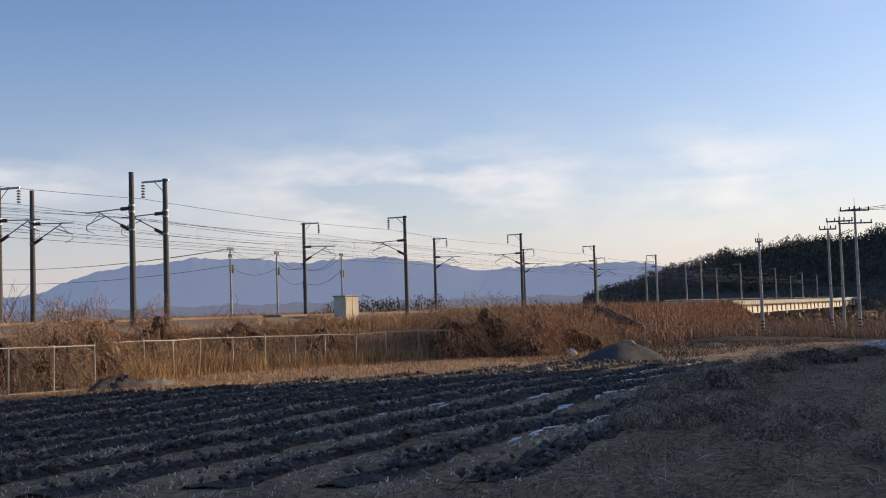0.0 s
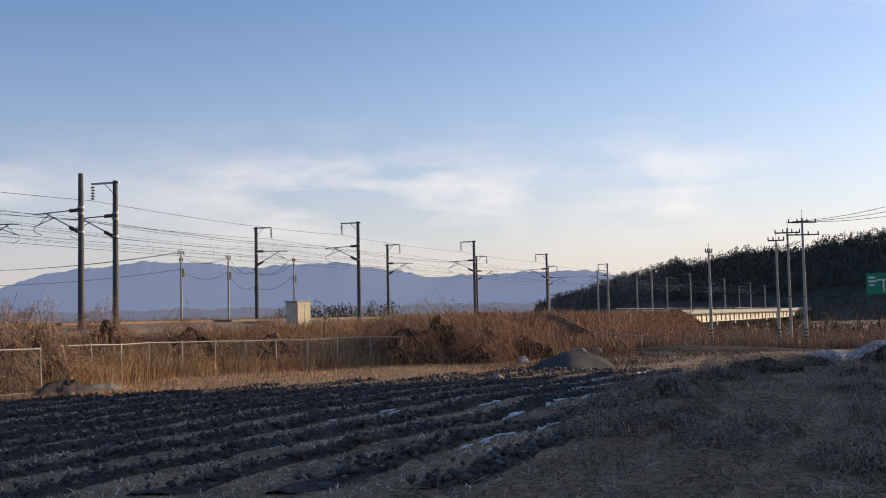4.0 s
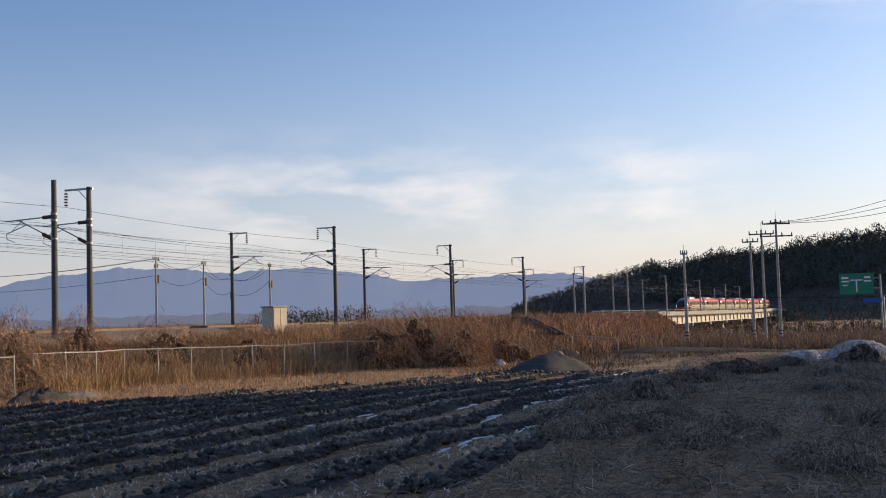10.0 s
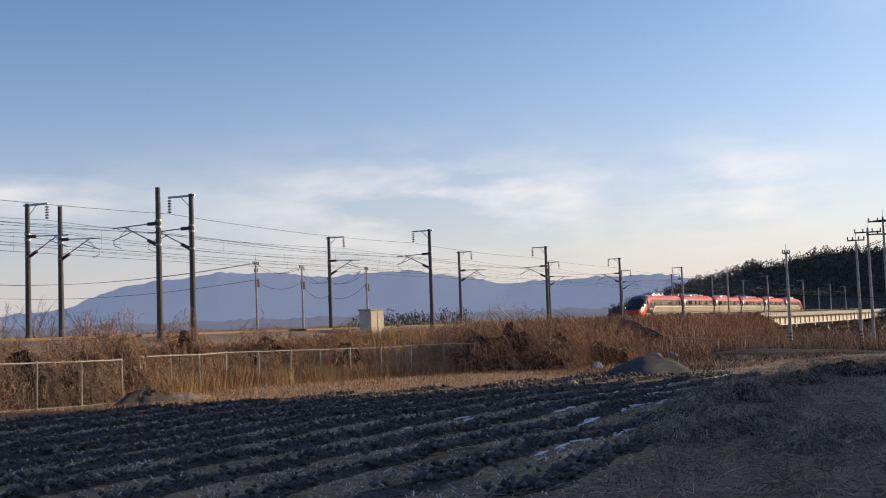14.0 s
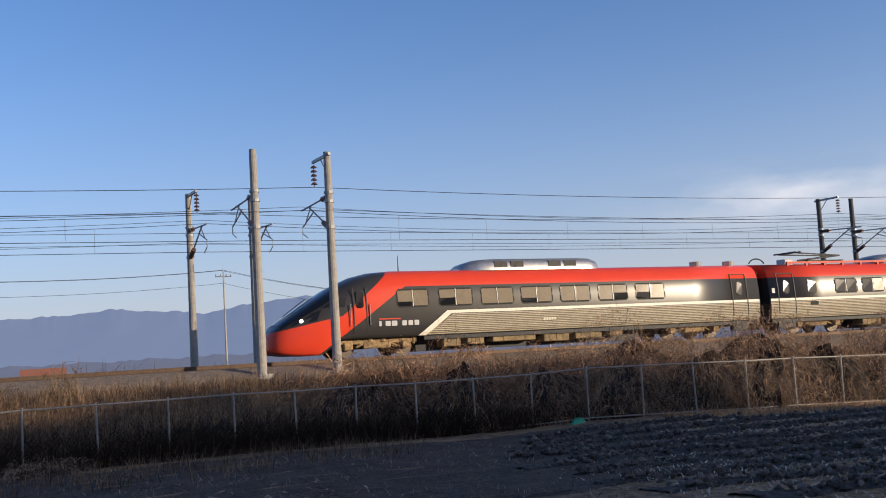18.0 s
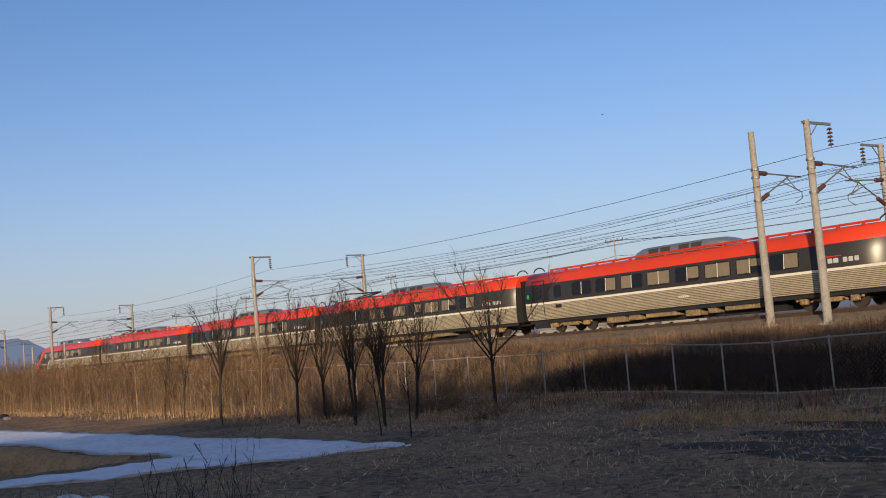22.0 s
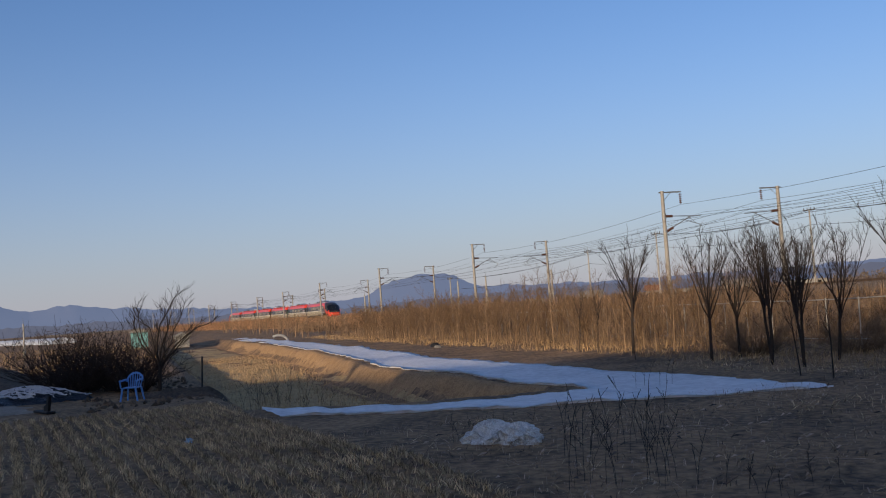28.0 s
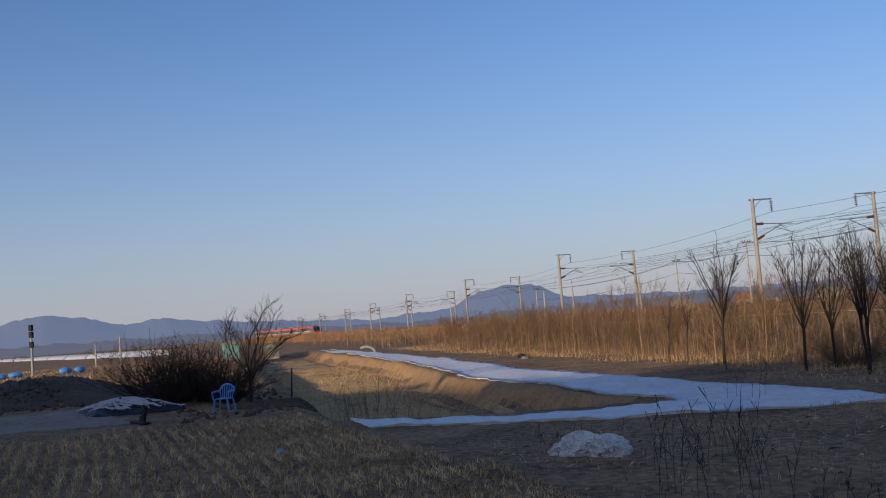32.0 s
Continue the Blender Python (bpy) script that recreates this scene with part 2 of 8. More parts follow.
def sweep(points, radius, seg=4):
    """Vertices and faces of a thin tube along points."""
    P = np.asarray(points, float)
    T = np.gradient(P, axis=0)
    T /= np.linalg.norm(T, axis=1)[:, None]
    ref = np.where(np.abs(T[:, 2:3]) > 0.9, np.array([[1.0, 0, 0]]), np.array([[0, 0, 1.0]]))
    U = np.cross(T, ref)
    U /= np.linalg.norm(U, axis=1)[:, None]
    V = np.cross(T, U)
    R = np.broadcast_to(np.asarray(radius, float), (len(P),))[:, None]
    vs, fs, n = [], [], len(P)
    for k in range(seg):
        a = 2 * math.pi * k / seg
        vs.append(P + R * (math.cos(a) * U + math.sin(a) * V))
    vs = np.concatenate(vs)
    for k in range(seg):
        k2 = (k + 1) % seg
        for i in range(n - 1):
            fs.append((k * n + i, k * n + i + 1, k2 * n + i + 1, k2 * n + i))
    return vs, fs


def tubes_ob(name, paths, radius, material, parent=None, label="", seg=4):
    vs, fs, o = [], [], 0
    for p in paths:
        v, f = sweep(p, radius, seg)
        vs.append(v)
        fs += [tuple(i + o for i in q) for q in f]
        o += len(v)
    return mesh_ob(name, np.concatenate(vs), fs, material, parent, label)


# ------------------------------------------------------------------ ground
M_GROUND = mat("dry winter grass and soil", (0.39, 0.241, 0.125), 0.95, color2=(0.085, 0.053, 0.030), scale=0.35, bump=0.8, bump_scale=9.0, fine=14.0)
ground = grid_mesh("ground", spread(-80, 95, 0.7, 4200, 1.2), spread(-6, 58, 0.6, 4200, 1.2), ground_z, M_GROUND, (32.4, 40.5))
tagged(ground, "dry winter grassland and bare soil", "ground", kind="structure")


def strip(name, s_list, prof, material, label="", kind="structure", q0=0.0):
    """A long body along the line: prof is a list of (q, height over the rail)."""
    v, f, n = [], [], len(prof)
    for s in s_list:
        z = float(rail_z(s))
        for q, h in prof:
            x, y, _ = line(s, q + q0)
            v.append((x, y, z + h))
    for i in range(len(s_list) - 1):
        for j in range(n - 1):
            f.append((i * n + j, i * n + j + 1, (i + 1) * n + j + 1, (i + 1) * n + j))
    return mesh_ob(name, v, f, material)


S_LONG = np.concatenate([np.arange(-900, -120, 12), np.arange(-120, 130, 3), np.arange(130, 441, 8)])
ballast = tagged(strip("track_bed", S_LONG, [(-4.2, -0.95), (-3.0, -0.42), (-1.9, -0.16), (1.9, -0.16), (2.35, -0.22), (6.1, -0.16), (7.3, -0.42), (8.6, -0.95)], M_BALLAST),
                 "grey-brown crushed stone ballast of the double track", "track bed", kind="structure")
for k, q in enumerate((-0.7535, 0.7535, 3.4465, 4.9535)):
    r = strip("rail", S_LONG, [(-0.07, -0.17), (-0.02, -0.14), (-0.035, 0.0), (0.035, 0.0), (0.02, -0.14), (0.07, -0.17)], M_RAIL, q0=q)
    tagged(r, "long rust-brown steel rail on the ballast", "rail", "rails", "structure")


# ------------------------------------------------------------------ far hills
def ridge(name, skyline, dist, a0, a1, base_el, material, seed, rough, label):
    """A range of hills: skyline holds pairs of compass degrees and height in degrees."""
    A = np.arange(a0, a1 + 0.01, 0.12)
    rs = np.random.RandomState(seed)
    el = np.maximum(np.interp(A, [p[0] for p in skyline], [p[1] for p in skyline]), base_el)
    base = el
    for k in range(1, 9):
        el = el + rough * np.sin(A * (1.9 * k) + rs.uniform(0, 6.28)) / k ** 0.8
    el = np.maximum(el, 0.02)
    v, f, rows = [], [], 9
    for j in range(rows):
        t = j / (rows - 1)
        d = dist * (0.80 + 0.2 * t)
        for i, a in enumerate(A):
            jag = 1 + (0.030 * math.sin(0.9 * a + 2.6 * j) + 0.012 * math.sin(2.1 * a + 5.4 * j)) * math.sin(math.pi * t)
            z = d * math.tan(radians(base[i] + (el[i] - base[i]) * t ** 8)) * t ** 0.85 * (jag if j < rows - 1 else 1) - 8 * (1 - t)
            w = d * (1 + 0.004 * math.sin(0.55 * a + 2.4 * j))
            v.append((w * math.sin(radians(a)), w * math.cos(radians(a)), z))
    n = len(A)
    for j in range(rows - 1):
        for i in range(n - 1):
            f.append((j * n + i, j * n + i + 1, (j + 1) * n + i + 1, (j + 1) * n + i))
    return tagged(mesh_ob(name, v, f, material, smooth=True), label, "mountains", kind="structure")


# Airlight of the distance is put into the slopes' own emission.
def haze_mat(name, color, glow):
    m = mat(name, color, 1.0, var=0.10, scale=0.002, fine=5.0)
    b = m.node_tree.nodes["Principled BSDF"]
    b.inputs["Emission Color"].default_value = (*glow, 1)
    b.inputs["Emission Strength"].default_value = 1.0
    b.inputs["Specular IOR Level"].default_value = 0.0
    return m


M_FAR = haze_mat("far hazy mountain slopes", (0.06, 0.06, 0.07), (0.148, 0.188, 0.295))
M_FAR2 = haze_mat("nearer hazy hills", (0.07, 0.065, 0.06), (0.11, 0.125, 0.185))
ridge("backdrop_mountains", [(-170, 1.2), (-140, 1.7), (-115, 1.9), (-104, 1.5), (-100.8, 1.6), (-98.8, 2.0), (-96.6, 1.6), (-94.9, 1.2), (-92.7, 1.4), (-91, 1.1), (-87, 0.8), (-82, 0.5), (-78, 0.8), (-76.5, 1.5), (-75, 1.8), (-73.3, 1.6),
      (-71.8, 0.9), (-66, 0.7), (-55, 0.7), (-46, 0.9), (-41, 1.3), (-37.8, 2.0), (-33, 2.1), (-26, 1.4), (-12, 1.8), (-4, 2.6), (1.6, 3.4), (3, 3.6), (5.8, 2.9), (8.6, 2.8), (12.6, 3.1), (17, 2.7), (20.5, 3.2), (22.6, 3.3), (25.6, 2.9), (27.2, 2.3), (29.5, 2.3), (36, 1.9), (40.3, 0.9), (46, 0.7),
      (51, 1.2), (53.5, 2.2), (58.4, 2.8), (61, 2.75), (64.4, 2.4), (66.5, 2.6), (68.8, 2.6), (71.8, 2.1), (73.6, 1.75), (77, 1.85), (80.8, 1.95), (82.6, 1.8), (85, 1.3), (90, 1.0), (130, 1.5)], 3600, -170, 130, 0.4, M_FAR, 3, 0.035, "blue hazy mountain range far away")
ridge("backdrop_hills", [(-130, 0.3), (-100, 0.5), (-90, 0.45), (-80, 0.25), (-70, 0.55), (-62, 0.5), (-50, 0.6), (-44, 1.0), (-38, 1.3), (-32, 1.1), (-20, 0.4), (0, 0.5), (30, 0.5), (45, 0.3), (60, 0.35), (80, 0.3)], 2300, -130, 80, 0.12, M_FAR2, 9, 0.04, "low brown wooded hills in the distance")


def hill_z(x, y):
    """Wooded hill that rises beyond the bridge and runs on to the right."""
    a = np.degrees(np.arctan2(x, y)) % 360
    d = np.hypot(x, y)
    el = np.interp(a, [77, 80, 81.4, 82.6, 83.7, 85.6, 86.4, 87.3, 88, 89.3, 91, 92.2, 93.7, 95.6, 97.3, 100, 106, 115, 125], [0, 1.2, 1.6, 1.95, 2.3, 2.75, 2.85, 2.55, 2.75, 3.15, 3.25, 3.2, 3.6, 3.85, 4.05, 3.9, 2.6, 1.6, 0.8])
    return 520 * np.tan(np.radians(el)) * np.exp(-((d - 540) / 75) ** 2)


M_WOOD = mat("dark pine wood floor", (0.07, 0.062, 0.045), 1.0, color2=(0.11, 0.085, 0.06), scale=0.05)
wood = grid_mesh("wooded_hill", np.arange(300, 800, 8.0), np.arange(-420, 130, 8.0), lambda x, y: ground_z(x, y) - 1.5 + hill_z(x, y), M_WOOD)
tagged(wood, "dark wooded hill with pines beyond the bridge", "hill", kind="structure")

# an unseen rise added behind the camera, crest shaped to cast the fields' shade
M_SHADERISE = mat("unseen shading rise", (0.06, 0.06, 0.035), 1.0, var=0.4, scale=0.1)
SX, SY = math.sin(SUN_AZ), math.cos(SUN_AZ)


def rise_point(a, p):
    return a * SX - p * SY, a * SY + p * SX


rp = np.concatenate([np.arange(-144, -30, 3.0), np.arange(-30, 41.6, 0.75)])
crest = np.interp(rp, [-143.2, -97.4, -74.5, -57.3, -47.0, -40.1, -34.4, -27.6, -20.7, -15.0, -9.2, -4.9, 0.6, 10.6, 16.9, 18.2, 20.3, 21.9, 23.3, 28.0, 35.1, 37.7, 39.4, 41.1], [17.0, 17.2, 17.0, 16.9, 16.9, 16.9, 16.1, 16.0, 16.8, 18.0, 18.6, 18.9, 19.5, 18.7, 17.4, 14.2, 13.1, 13.6, 14.8, 14.5, 13.2, 12.2, 10.2, 2.0]) + 8.9
crest = crest + 0.2 * np.sin(rp * 0.9) + 0.15 * np.sin(rp * 2.3 + 1.0) + 0.15 * np.sin(rp * 0.21 + 2)
rv, rf = [], []
for a, t in ((84, 0.0), (87, 0.75), (91, 1.0), (100, 0.9), (130, 0.4), (160, 0.0)):
    for p, c in zip(rp, crest):
        rv.append((*rise_point(a, p), -1.0 + (c + 1.0) * t))
n = len(rp)
for j in range(5):
    for i in range(n - 1):
        rf.append((j * n + i, j * n + i + 1, (j + 1) * n + i + 1, (j + 1) * n + i))
tagged(mesh_ob("rise", rv, rf, M_SHADERISE), "unseen rise added to shade the fields", "hill", kind="structure")


# ------------------------------------------------------------------ masts and wires
NEAR = [-27.6, -24.8, 13.6, 16.5, 51.1, 54.1, 87.1, 117.1, 146.1, 180.8, 214.9, 253.5, 295.9, 334.3, 358.0, -76.2, -127.5, -178.4, -230.2, -274.1, -311.5]
FAR = [-28.0, -25.5, 13.6, 16.5, 51.9, 54.6, 87.7, 116.6, 146.5, 181.2, 213.2, 245.4, 275.2, 328.8, 370.0, -76.3, -128.8, -181.0, -228.8, -272.0, -312.0]
for k in range(1, 6):
    NEAR.append(-311.5 - 44 * k), FAR.append(-312.0 - 44 * k)


def mast_top(s):
    return float(np.interp(s, [-312, -178, -127, -76, 55, 87, 117, 146, 181, 254, 296, 358], [8.8, 9.75, 10.0, 10.4, 10.5, 10.4, 10.22, 10.0, 9.7, 9.6, 9.1, 8.0]))


# Masts seen against the light: their shade is put into this darker colour.
M_MASTSHADE = mat("concrete mast with shade in its colour", (0.11, 0.105, 0.10), 0.8, var=0.3, scale=0.7, bump=0.25, bump_scale=30)
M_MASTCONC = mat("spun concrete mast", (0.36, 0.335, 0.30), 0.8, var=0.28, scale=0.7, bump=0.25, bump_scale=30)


def bm_discs(bm, x, z0, n, r, gap, axis=None):
    for i in range(n):
        bm_tube(bm, (x, 0, z0 - i * gap), (x, 0, z0 - i * gap - gap * 0.45), r * 0.55, r, 10)
    bm_tube(bm, (x, 0, z0 + 0.05), (x, 0, z0 - n * gap), 0.018, None, 6)


_mast_cache = {}


def mast_parts(ob, key, height, rail_h, arm, dark):
    """Parts of one mast; x of its space points to the tracks' axis."""
    if key in _mast_cache:
        for nm, me, lab, up in _mast_cache[key]:
            o = new(nm, me)
            o.parent = ob
            if lab:
                o["label"] = lab
            if up:
                o.parent = [c for c in ob.children if c.name.split(".")[0] == up][0]
        return
    made = []

    def keep(nm, bm, material, lab="", up=None):
        par = made[[m[0] for m in made].index(up)][4] if up else ob
        o = part(nm, bm, material, par, lab)
        made.append((nm, o.data, lab, up, o))

    bm = bmesh.new()
    bm_tube(bm, (0, 0, 0), (0, 0, height), 0.185, 0.135, 14)
    keep("pole", bm, M_MASTSHADE if dark else M_MASTCONC)
    for z in (rail_h + 4.9, rail_h + 6.25, rail_h + 5.9):
        bm = bmesh.new()
        bm_tube(bm, (0, 0, z - 0.05), (0, 0, z + 0.05), 0.185, None, 14)
        keep("pole_band", bm, M_STEEL)
    bm = bmesh.new()
    bm_tube(bm, (0, 0, -0.1), (0, 0, 0.35), 0.42, 0.40, 12)
    keep("footing", bm, M_CONC)
    if arm:
        bm = bmesh.new()
        bm_box(bm, -0.28, 1.62, -0.045, 0.045, height - 0.16, height - 0.05)
        bm_tube(bm, (0.1, 0, height - 0.75), (0.75, 0, height - 0.12), 0.025, None, 6)
        keep("feeder_arm", bm, M_STEEL)
        bm = bmesh.new()
        bm_discs(bm, 1.55, height - 0.26, 5, 0.135, 0.165)
        keep("insulator_string", bm, M_PORC, "brown porcelain insulator discs", "feeder_arm")
    zt, zb = rail_h + 6.1, rail_h + 4.9
    reach = 2.95
    for z, up in ((zt, -0.01), (zb, 0.28)):
        bm = bmesh.new()
        bm_tube(bm, (0.15, 0, z), (0.72, 0, z + up), 0.105, None, 8)
        keep("rod_insulator", bm, M_PORC)
    bm = bmesh.new()
    bm_tube(bm, (0.6, 0, zt), (reach + 0.25, 0, zt - 0.1), 0.035, None, 8)
    bm_tube(bm, (0.6, 0, zb + 0.26), (reach - 0.55, 0, zt - 0.05), 0.035, None, 8)
    bm_tube(bm, (1.7, 0, zb + 0.88), (reach + 0.2, 0, zb + 0.42), 0.028, None, 6)
    bm_tube(bm, (2.05, 0, zt - 0.06), (reach - 0.1, 0, zb + 0.5), 0.022, None, 6)
    keep("cantilever", bm, M_STEEL)
    bm = bmesh.new()
    bm_tube(bm, (reach + 0.2, 0, zb + 0.42), (reach + 0.2, 0, zb + 0.12), 0.02, None, 6)
    bm_tube(bm, (reach + 0.2, 0, zb + 0.14), (reach - 0.35, 0, zb - 0.08), 0.02, None, 6)
    keep("steady_arm", bm, M_STEEL)
    _mast_cache[key] = [m[:4] for m in made]


def mast(s, q, arm):
    x, y, h = line(s, q)
    z = float(ground_z(x, y)) - 0.05
    if s > 232:
        z = float(rail_z(s)) - 0.4
    turn = 90 if q < 0 else -90
    ob = empty("catenary_mast", pose(x, y, z, 0, 0, -math.degrees(h) + turn), "round concrete railway mast with cantilever arm beside the track" if not arm else "round concrete railway mast with feeder arm and insulators", "mast", "masts along the line")
    hgt, rh = round(mast_top(s) - z, 1), round(float(rail_z(s)) - z, 1)
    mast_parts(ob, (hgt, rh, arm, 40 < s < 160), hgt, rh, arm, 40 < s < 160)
    return ob



PLAIN = (-27.6, 13.6, 51.1)
PLAIN_FAR = (-25.5, 16.5, 54.6)
for s in NEAR:
    mast(s, -3.0, s not in PLAIN)
for s in FAR:
    mast(s, 7.4, s not in PLAIN_FAR)


# ------------------------------------------------------------------ overhead wires
def wire_run(name, stations, q, zfun, sag, radius, material, label):
    st = sorted(stations)
    paths = []
    for a, b in zip(st[:-1], st[1:]):
        if b - a < 6:
            continue
        u = np.linspace(0, 1, 13)
        s = a + (b - a) * u
        x, y, _ = line(s, q)
        za, zb = zfun(a), zfun(b)
        z = za + (zb - za) * u - sag * ((b - a) / 45) ** 2 * 4 * u * (1 - u)
        paths.append(np.stack([x, y, z], -1))
    for p in paths:
        tagged(tubes_ob(name, [p], radius, material, seg=4), label, "wire", "overhead wires")


S_NEAR = [s for s in NEAR if s not in PLAIN]
S_FAR = [s for s in FAR if s not in PLAIN_FAR]
wire_run("feeder_wire", S_NEAR, -1.45, lambda s: mast_top(s) - 1.12, 0.42, 0.012, M_WIRE, "thin dark feeder wire hung from mast tops")
wire_run("feeder_wire", S_FAR, 5.85, lambda s: mast_top(s) - 1.12, 0.42, 0.012, M_WIRE, "thin dark feeder wire hung from mast tops")
wire_run("return_wire", S_NEAR, -3.15, lambda s: float(rail_z(s)) + 5.6, 0.35, 0.009, M_WIRE, "thin dark return wire along the masts")
wire_run("return_wire", S_FAR, 7.55, lambda s: float(rail_z(s)) + 5.6, 0.35, 0.009, M_WIRE, "thin dark return wire along the masts")
for q0, st in ((0.0, S_NEAR), (4.2, S_FAR)):
    wire_run("messenger_wire", st, q0, lambda s: float(rail_z(s)) + 6.04, 0.62, 0.011, M_WIRE, "dark messenger wire over the track")
    wire_run("contact_wire", st, q0, lambda s: float(rail_z(s)) + 4.82, 0.0, 0.012, M_WIRE, "dark contact wire over the track")
    st2 = [s for s in st if -130 < s < 140]
    wire_run("messenger_wire", st2, q0 + 0.5, lambda s: float(rail_z(s)) + 6.25, 0.6, 0.009, M_WIRE, "dark messenger wire of the overlap span")
    wire_run("contact_wire", st2, q0 + 0.4, lambda s: float(rail_z(s)) + 5.2, 0.05, 0.009, M_WIRE, "dark contact wire of the overlap span")
    drops = []
    st1 = sorted(st)
    for a, b in zip(st1[:-1], st1[1:]):
        if b - a < 6 or a < -185 or b > 185:
            continue
        for k in range(1, 9):
            u = k / 9
            s = a + (b - a) * u
            x, y, _ = line(s, q0)
            zr = float(rail_z(s))
            drops.append([(x, y, zr + 4.82), (x, y, zr + 6.04 - 0.62 * ((b - a) / 45) ** 2 * 4 * u * (1 - u))])
    tagged(tubes_ob("dropper_wires", drops, 0.006, M_WIRE, seg=3), "thin dropper wires between messenger and contact wire", "wire", "overhead wires", "stuff")


# ------------------------------------------------------------------ train
def livery(name, shift):
    """Coach paint: red cantrail and nose sweep over a charcoal body. shift: local x of the nose tip."""
    m = bpy.data.materials.new(name)
    m.use_nodes = True
    nt = m.node_tree
    b = nt.nodes["Principled BSDF"]
    tc, sep = nt.nodes.new("ShaderNodeTexCoord"), nt.nodes.new("ShaderNodeSeparateXYZ")
    nt.links.new(tc.outputs["Object"], sep.inputs[0])

    def op(kind, a, c):
        n = nt.nodes.new("ShaderNodeMath")
        n.operation = kind
        for i, v in enumerate((a, c)):
            if isinstance(v, (int, float)):
                n.inputs[i].default_value = v
            else:
                nt.links.new(v, n.inputs[i])
        return n.outputs[0]

    u = op("SUBTRACT", sep.outputs["X"], shift)
    z = sep.outputs["Z"]
    low = op("MINIMUM", op("ADD", op("MULTIPLY", u, 0.69), 0.75 - 0.69 * 2.6), 2.76)
    high = op("MAXIMUM", op("ADD", op("MULTIPLY", u, 0.2), 1.10), op("ADD", op("MULTIPLY", u, 0.80), 1.62 - 0.80 * 2.75))
    red = op("MULTIPLY", op("GREATER_THAN", z, low), op("LESS_THAN", z, high))
    n1 = nt.nodes.new("ShaderNodeTexNoise")
    n1.inputs["Scale"].default_value, n1.inputs["Detail"].default_value = 1.3, 6.0
    nt.links.new(tc.outputs["Object"], n1.inputs["Vector"])
    mixr, mixd = nt.nodes.new("ShaderNodeMix"), nt.nodes.new("ShaderNodeMix")
    for mx, c1, c2 in ((mixr, (0.72, 0.060, 0.022), (0.58, 0.050, 0.022)), (mixd, (0.030, 0.030, 0.033), (0.045, 0.042, 0.040))):
        mx.data_type = "RGBA"
        mx.inputs["A"].default_value, mx.inputs["B"].default_value = (*c1, 1), (*c2, 1)
        nt.links.new(n1.outputs["Fac"], mx.inputs["Factor"])
    mix = nt.nodes.new("ShaderNodeMix")
    mix.data_type = "RGBA"
    nt.links.new(red, mix.inputs["Factor"])
    nt.links.new(mixd.outputs["Result"], mix.inputs["A"]), nt.links.new(mixr.outputs["Result"], mix.inputs["B"])
    nt.links.new(mix.outputs["Result"], b.inputs["Base Color"])
    b.inputs["Roughness"].default_value, b.inputs["Specular IOR Level"].default_value = 0.28, 0.30
    return m


M_LEAD, M_MID = livery("coach paint of the cab car", -12.0), livery("coach paint of the middle car", -40.0)
M_BEIGE = mat("beige ribbed steel panel", (0.50, 0.44, 0.325), 0.5, 0.0, var=0.2, scale=0.7)
M_BEIGE.node_tree.nodes["Principled BSDF"].inputs["Specular IOR Level"].default_value = 0.4
# The rib grooves' shade is put into this dark colour.
M_GROOVE = mat("shaded rib groove", (0.10, 0.082, 0.06), 0.9, var=0.3, scale=2.0)
M_STRIPE = mat("cream waist stripe", (0.78, 0.74, 0.62), 0.4, var=0.1, scale=1.0)
M_GLASS = mat("dark tinted glass", (0.012, 0.013, 0.015), 0.06)
M_GLASS.node_tree.nodes["Principled BSDF"].inputs["Specular IOR Level"].default_value = 0.28
M_BLIND = mat("window with drawn tan blind", (0.23, 0.19, 0.135), 0.2, var=0.15, scale=0.8)
M_BLIND.node_tree.nodes["Principled BSDF"].inputs["Specular IOR Level"].default_value = 0.12
M_RUBBER = mat("black rubber", (0.015, 0.015, 0.016), 0.7)
M_UNDER = mat("dusty underframe equipment", (0.34, 0.25, 0.13), 0.85, color2=(0.16, 0.12, 0.075), scale=1.1, bump=0.2)
M_BOGIE = mat("dusty brown bogie steel", (0.42, 0.285, 0.14), 0.8, color2=(0.12, 0.085, 0.05), scale=1.6, bump=0.3)
M_WHEEL = mat("worn wheel steel", (0.12, 0.10, 0.085), 0.5, 0.6, var=0.3, scale=2.0)
M_SILVER = mat("brushed silver fairing", (0.48, 0.47, 0.44), 0.32, 0.75, var=0.2, scale=0.9)
M_GRILLE = mat("dark grille", (0.05, 0.05, 0.05), 0.6)
M_REDP = mat("red painted roof fittings", (0.55, 0.045, 0.02), 0.5, var=0.2, scale=2.0)
M_LAMP = mat("clear lamp lens", (0.5, 0.5, 0.5), 0.1)
M_TAIL = mat("lit red tail lamp", (0.5, 0.02, 0.01), 0.2)
M_TAIL.node_tree.nodes["Principled BSDF"].inputs["Emission Color"].default_value = (1, 0.05, 0.02, 1)
M_TAIL.node_tree.nodes["Principled BSDF"].inputs["Emission Strength"].default_value = 1.5
M_HEAD = mat("lit head lamp", (0.8, 0.8, 0.8), 0.2)
M_HEAD.node_tree.nodes["Principled BSDF"].inputs["Emission Color"].default_value = (1, 0.95, 0.85, 1)
M_HEAD.node_tree.nodes["Principled BSDF"].inputs["Emission Strength"].default_value = 3.0
M_GREEN = mat("green pictogram plate", (0.02, 0.35, 0.08), 0.5)
M_GREY = mat("pale grey lettering", (0.5, 0.5, 0.5), 0.5)

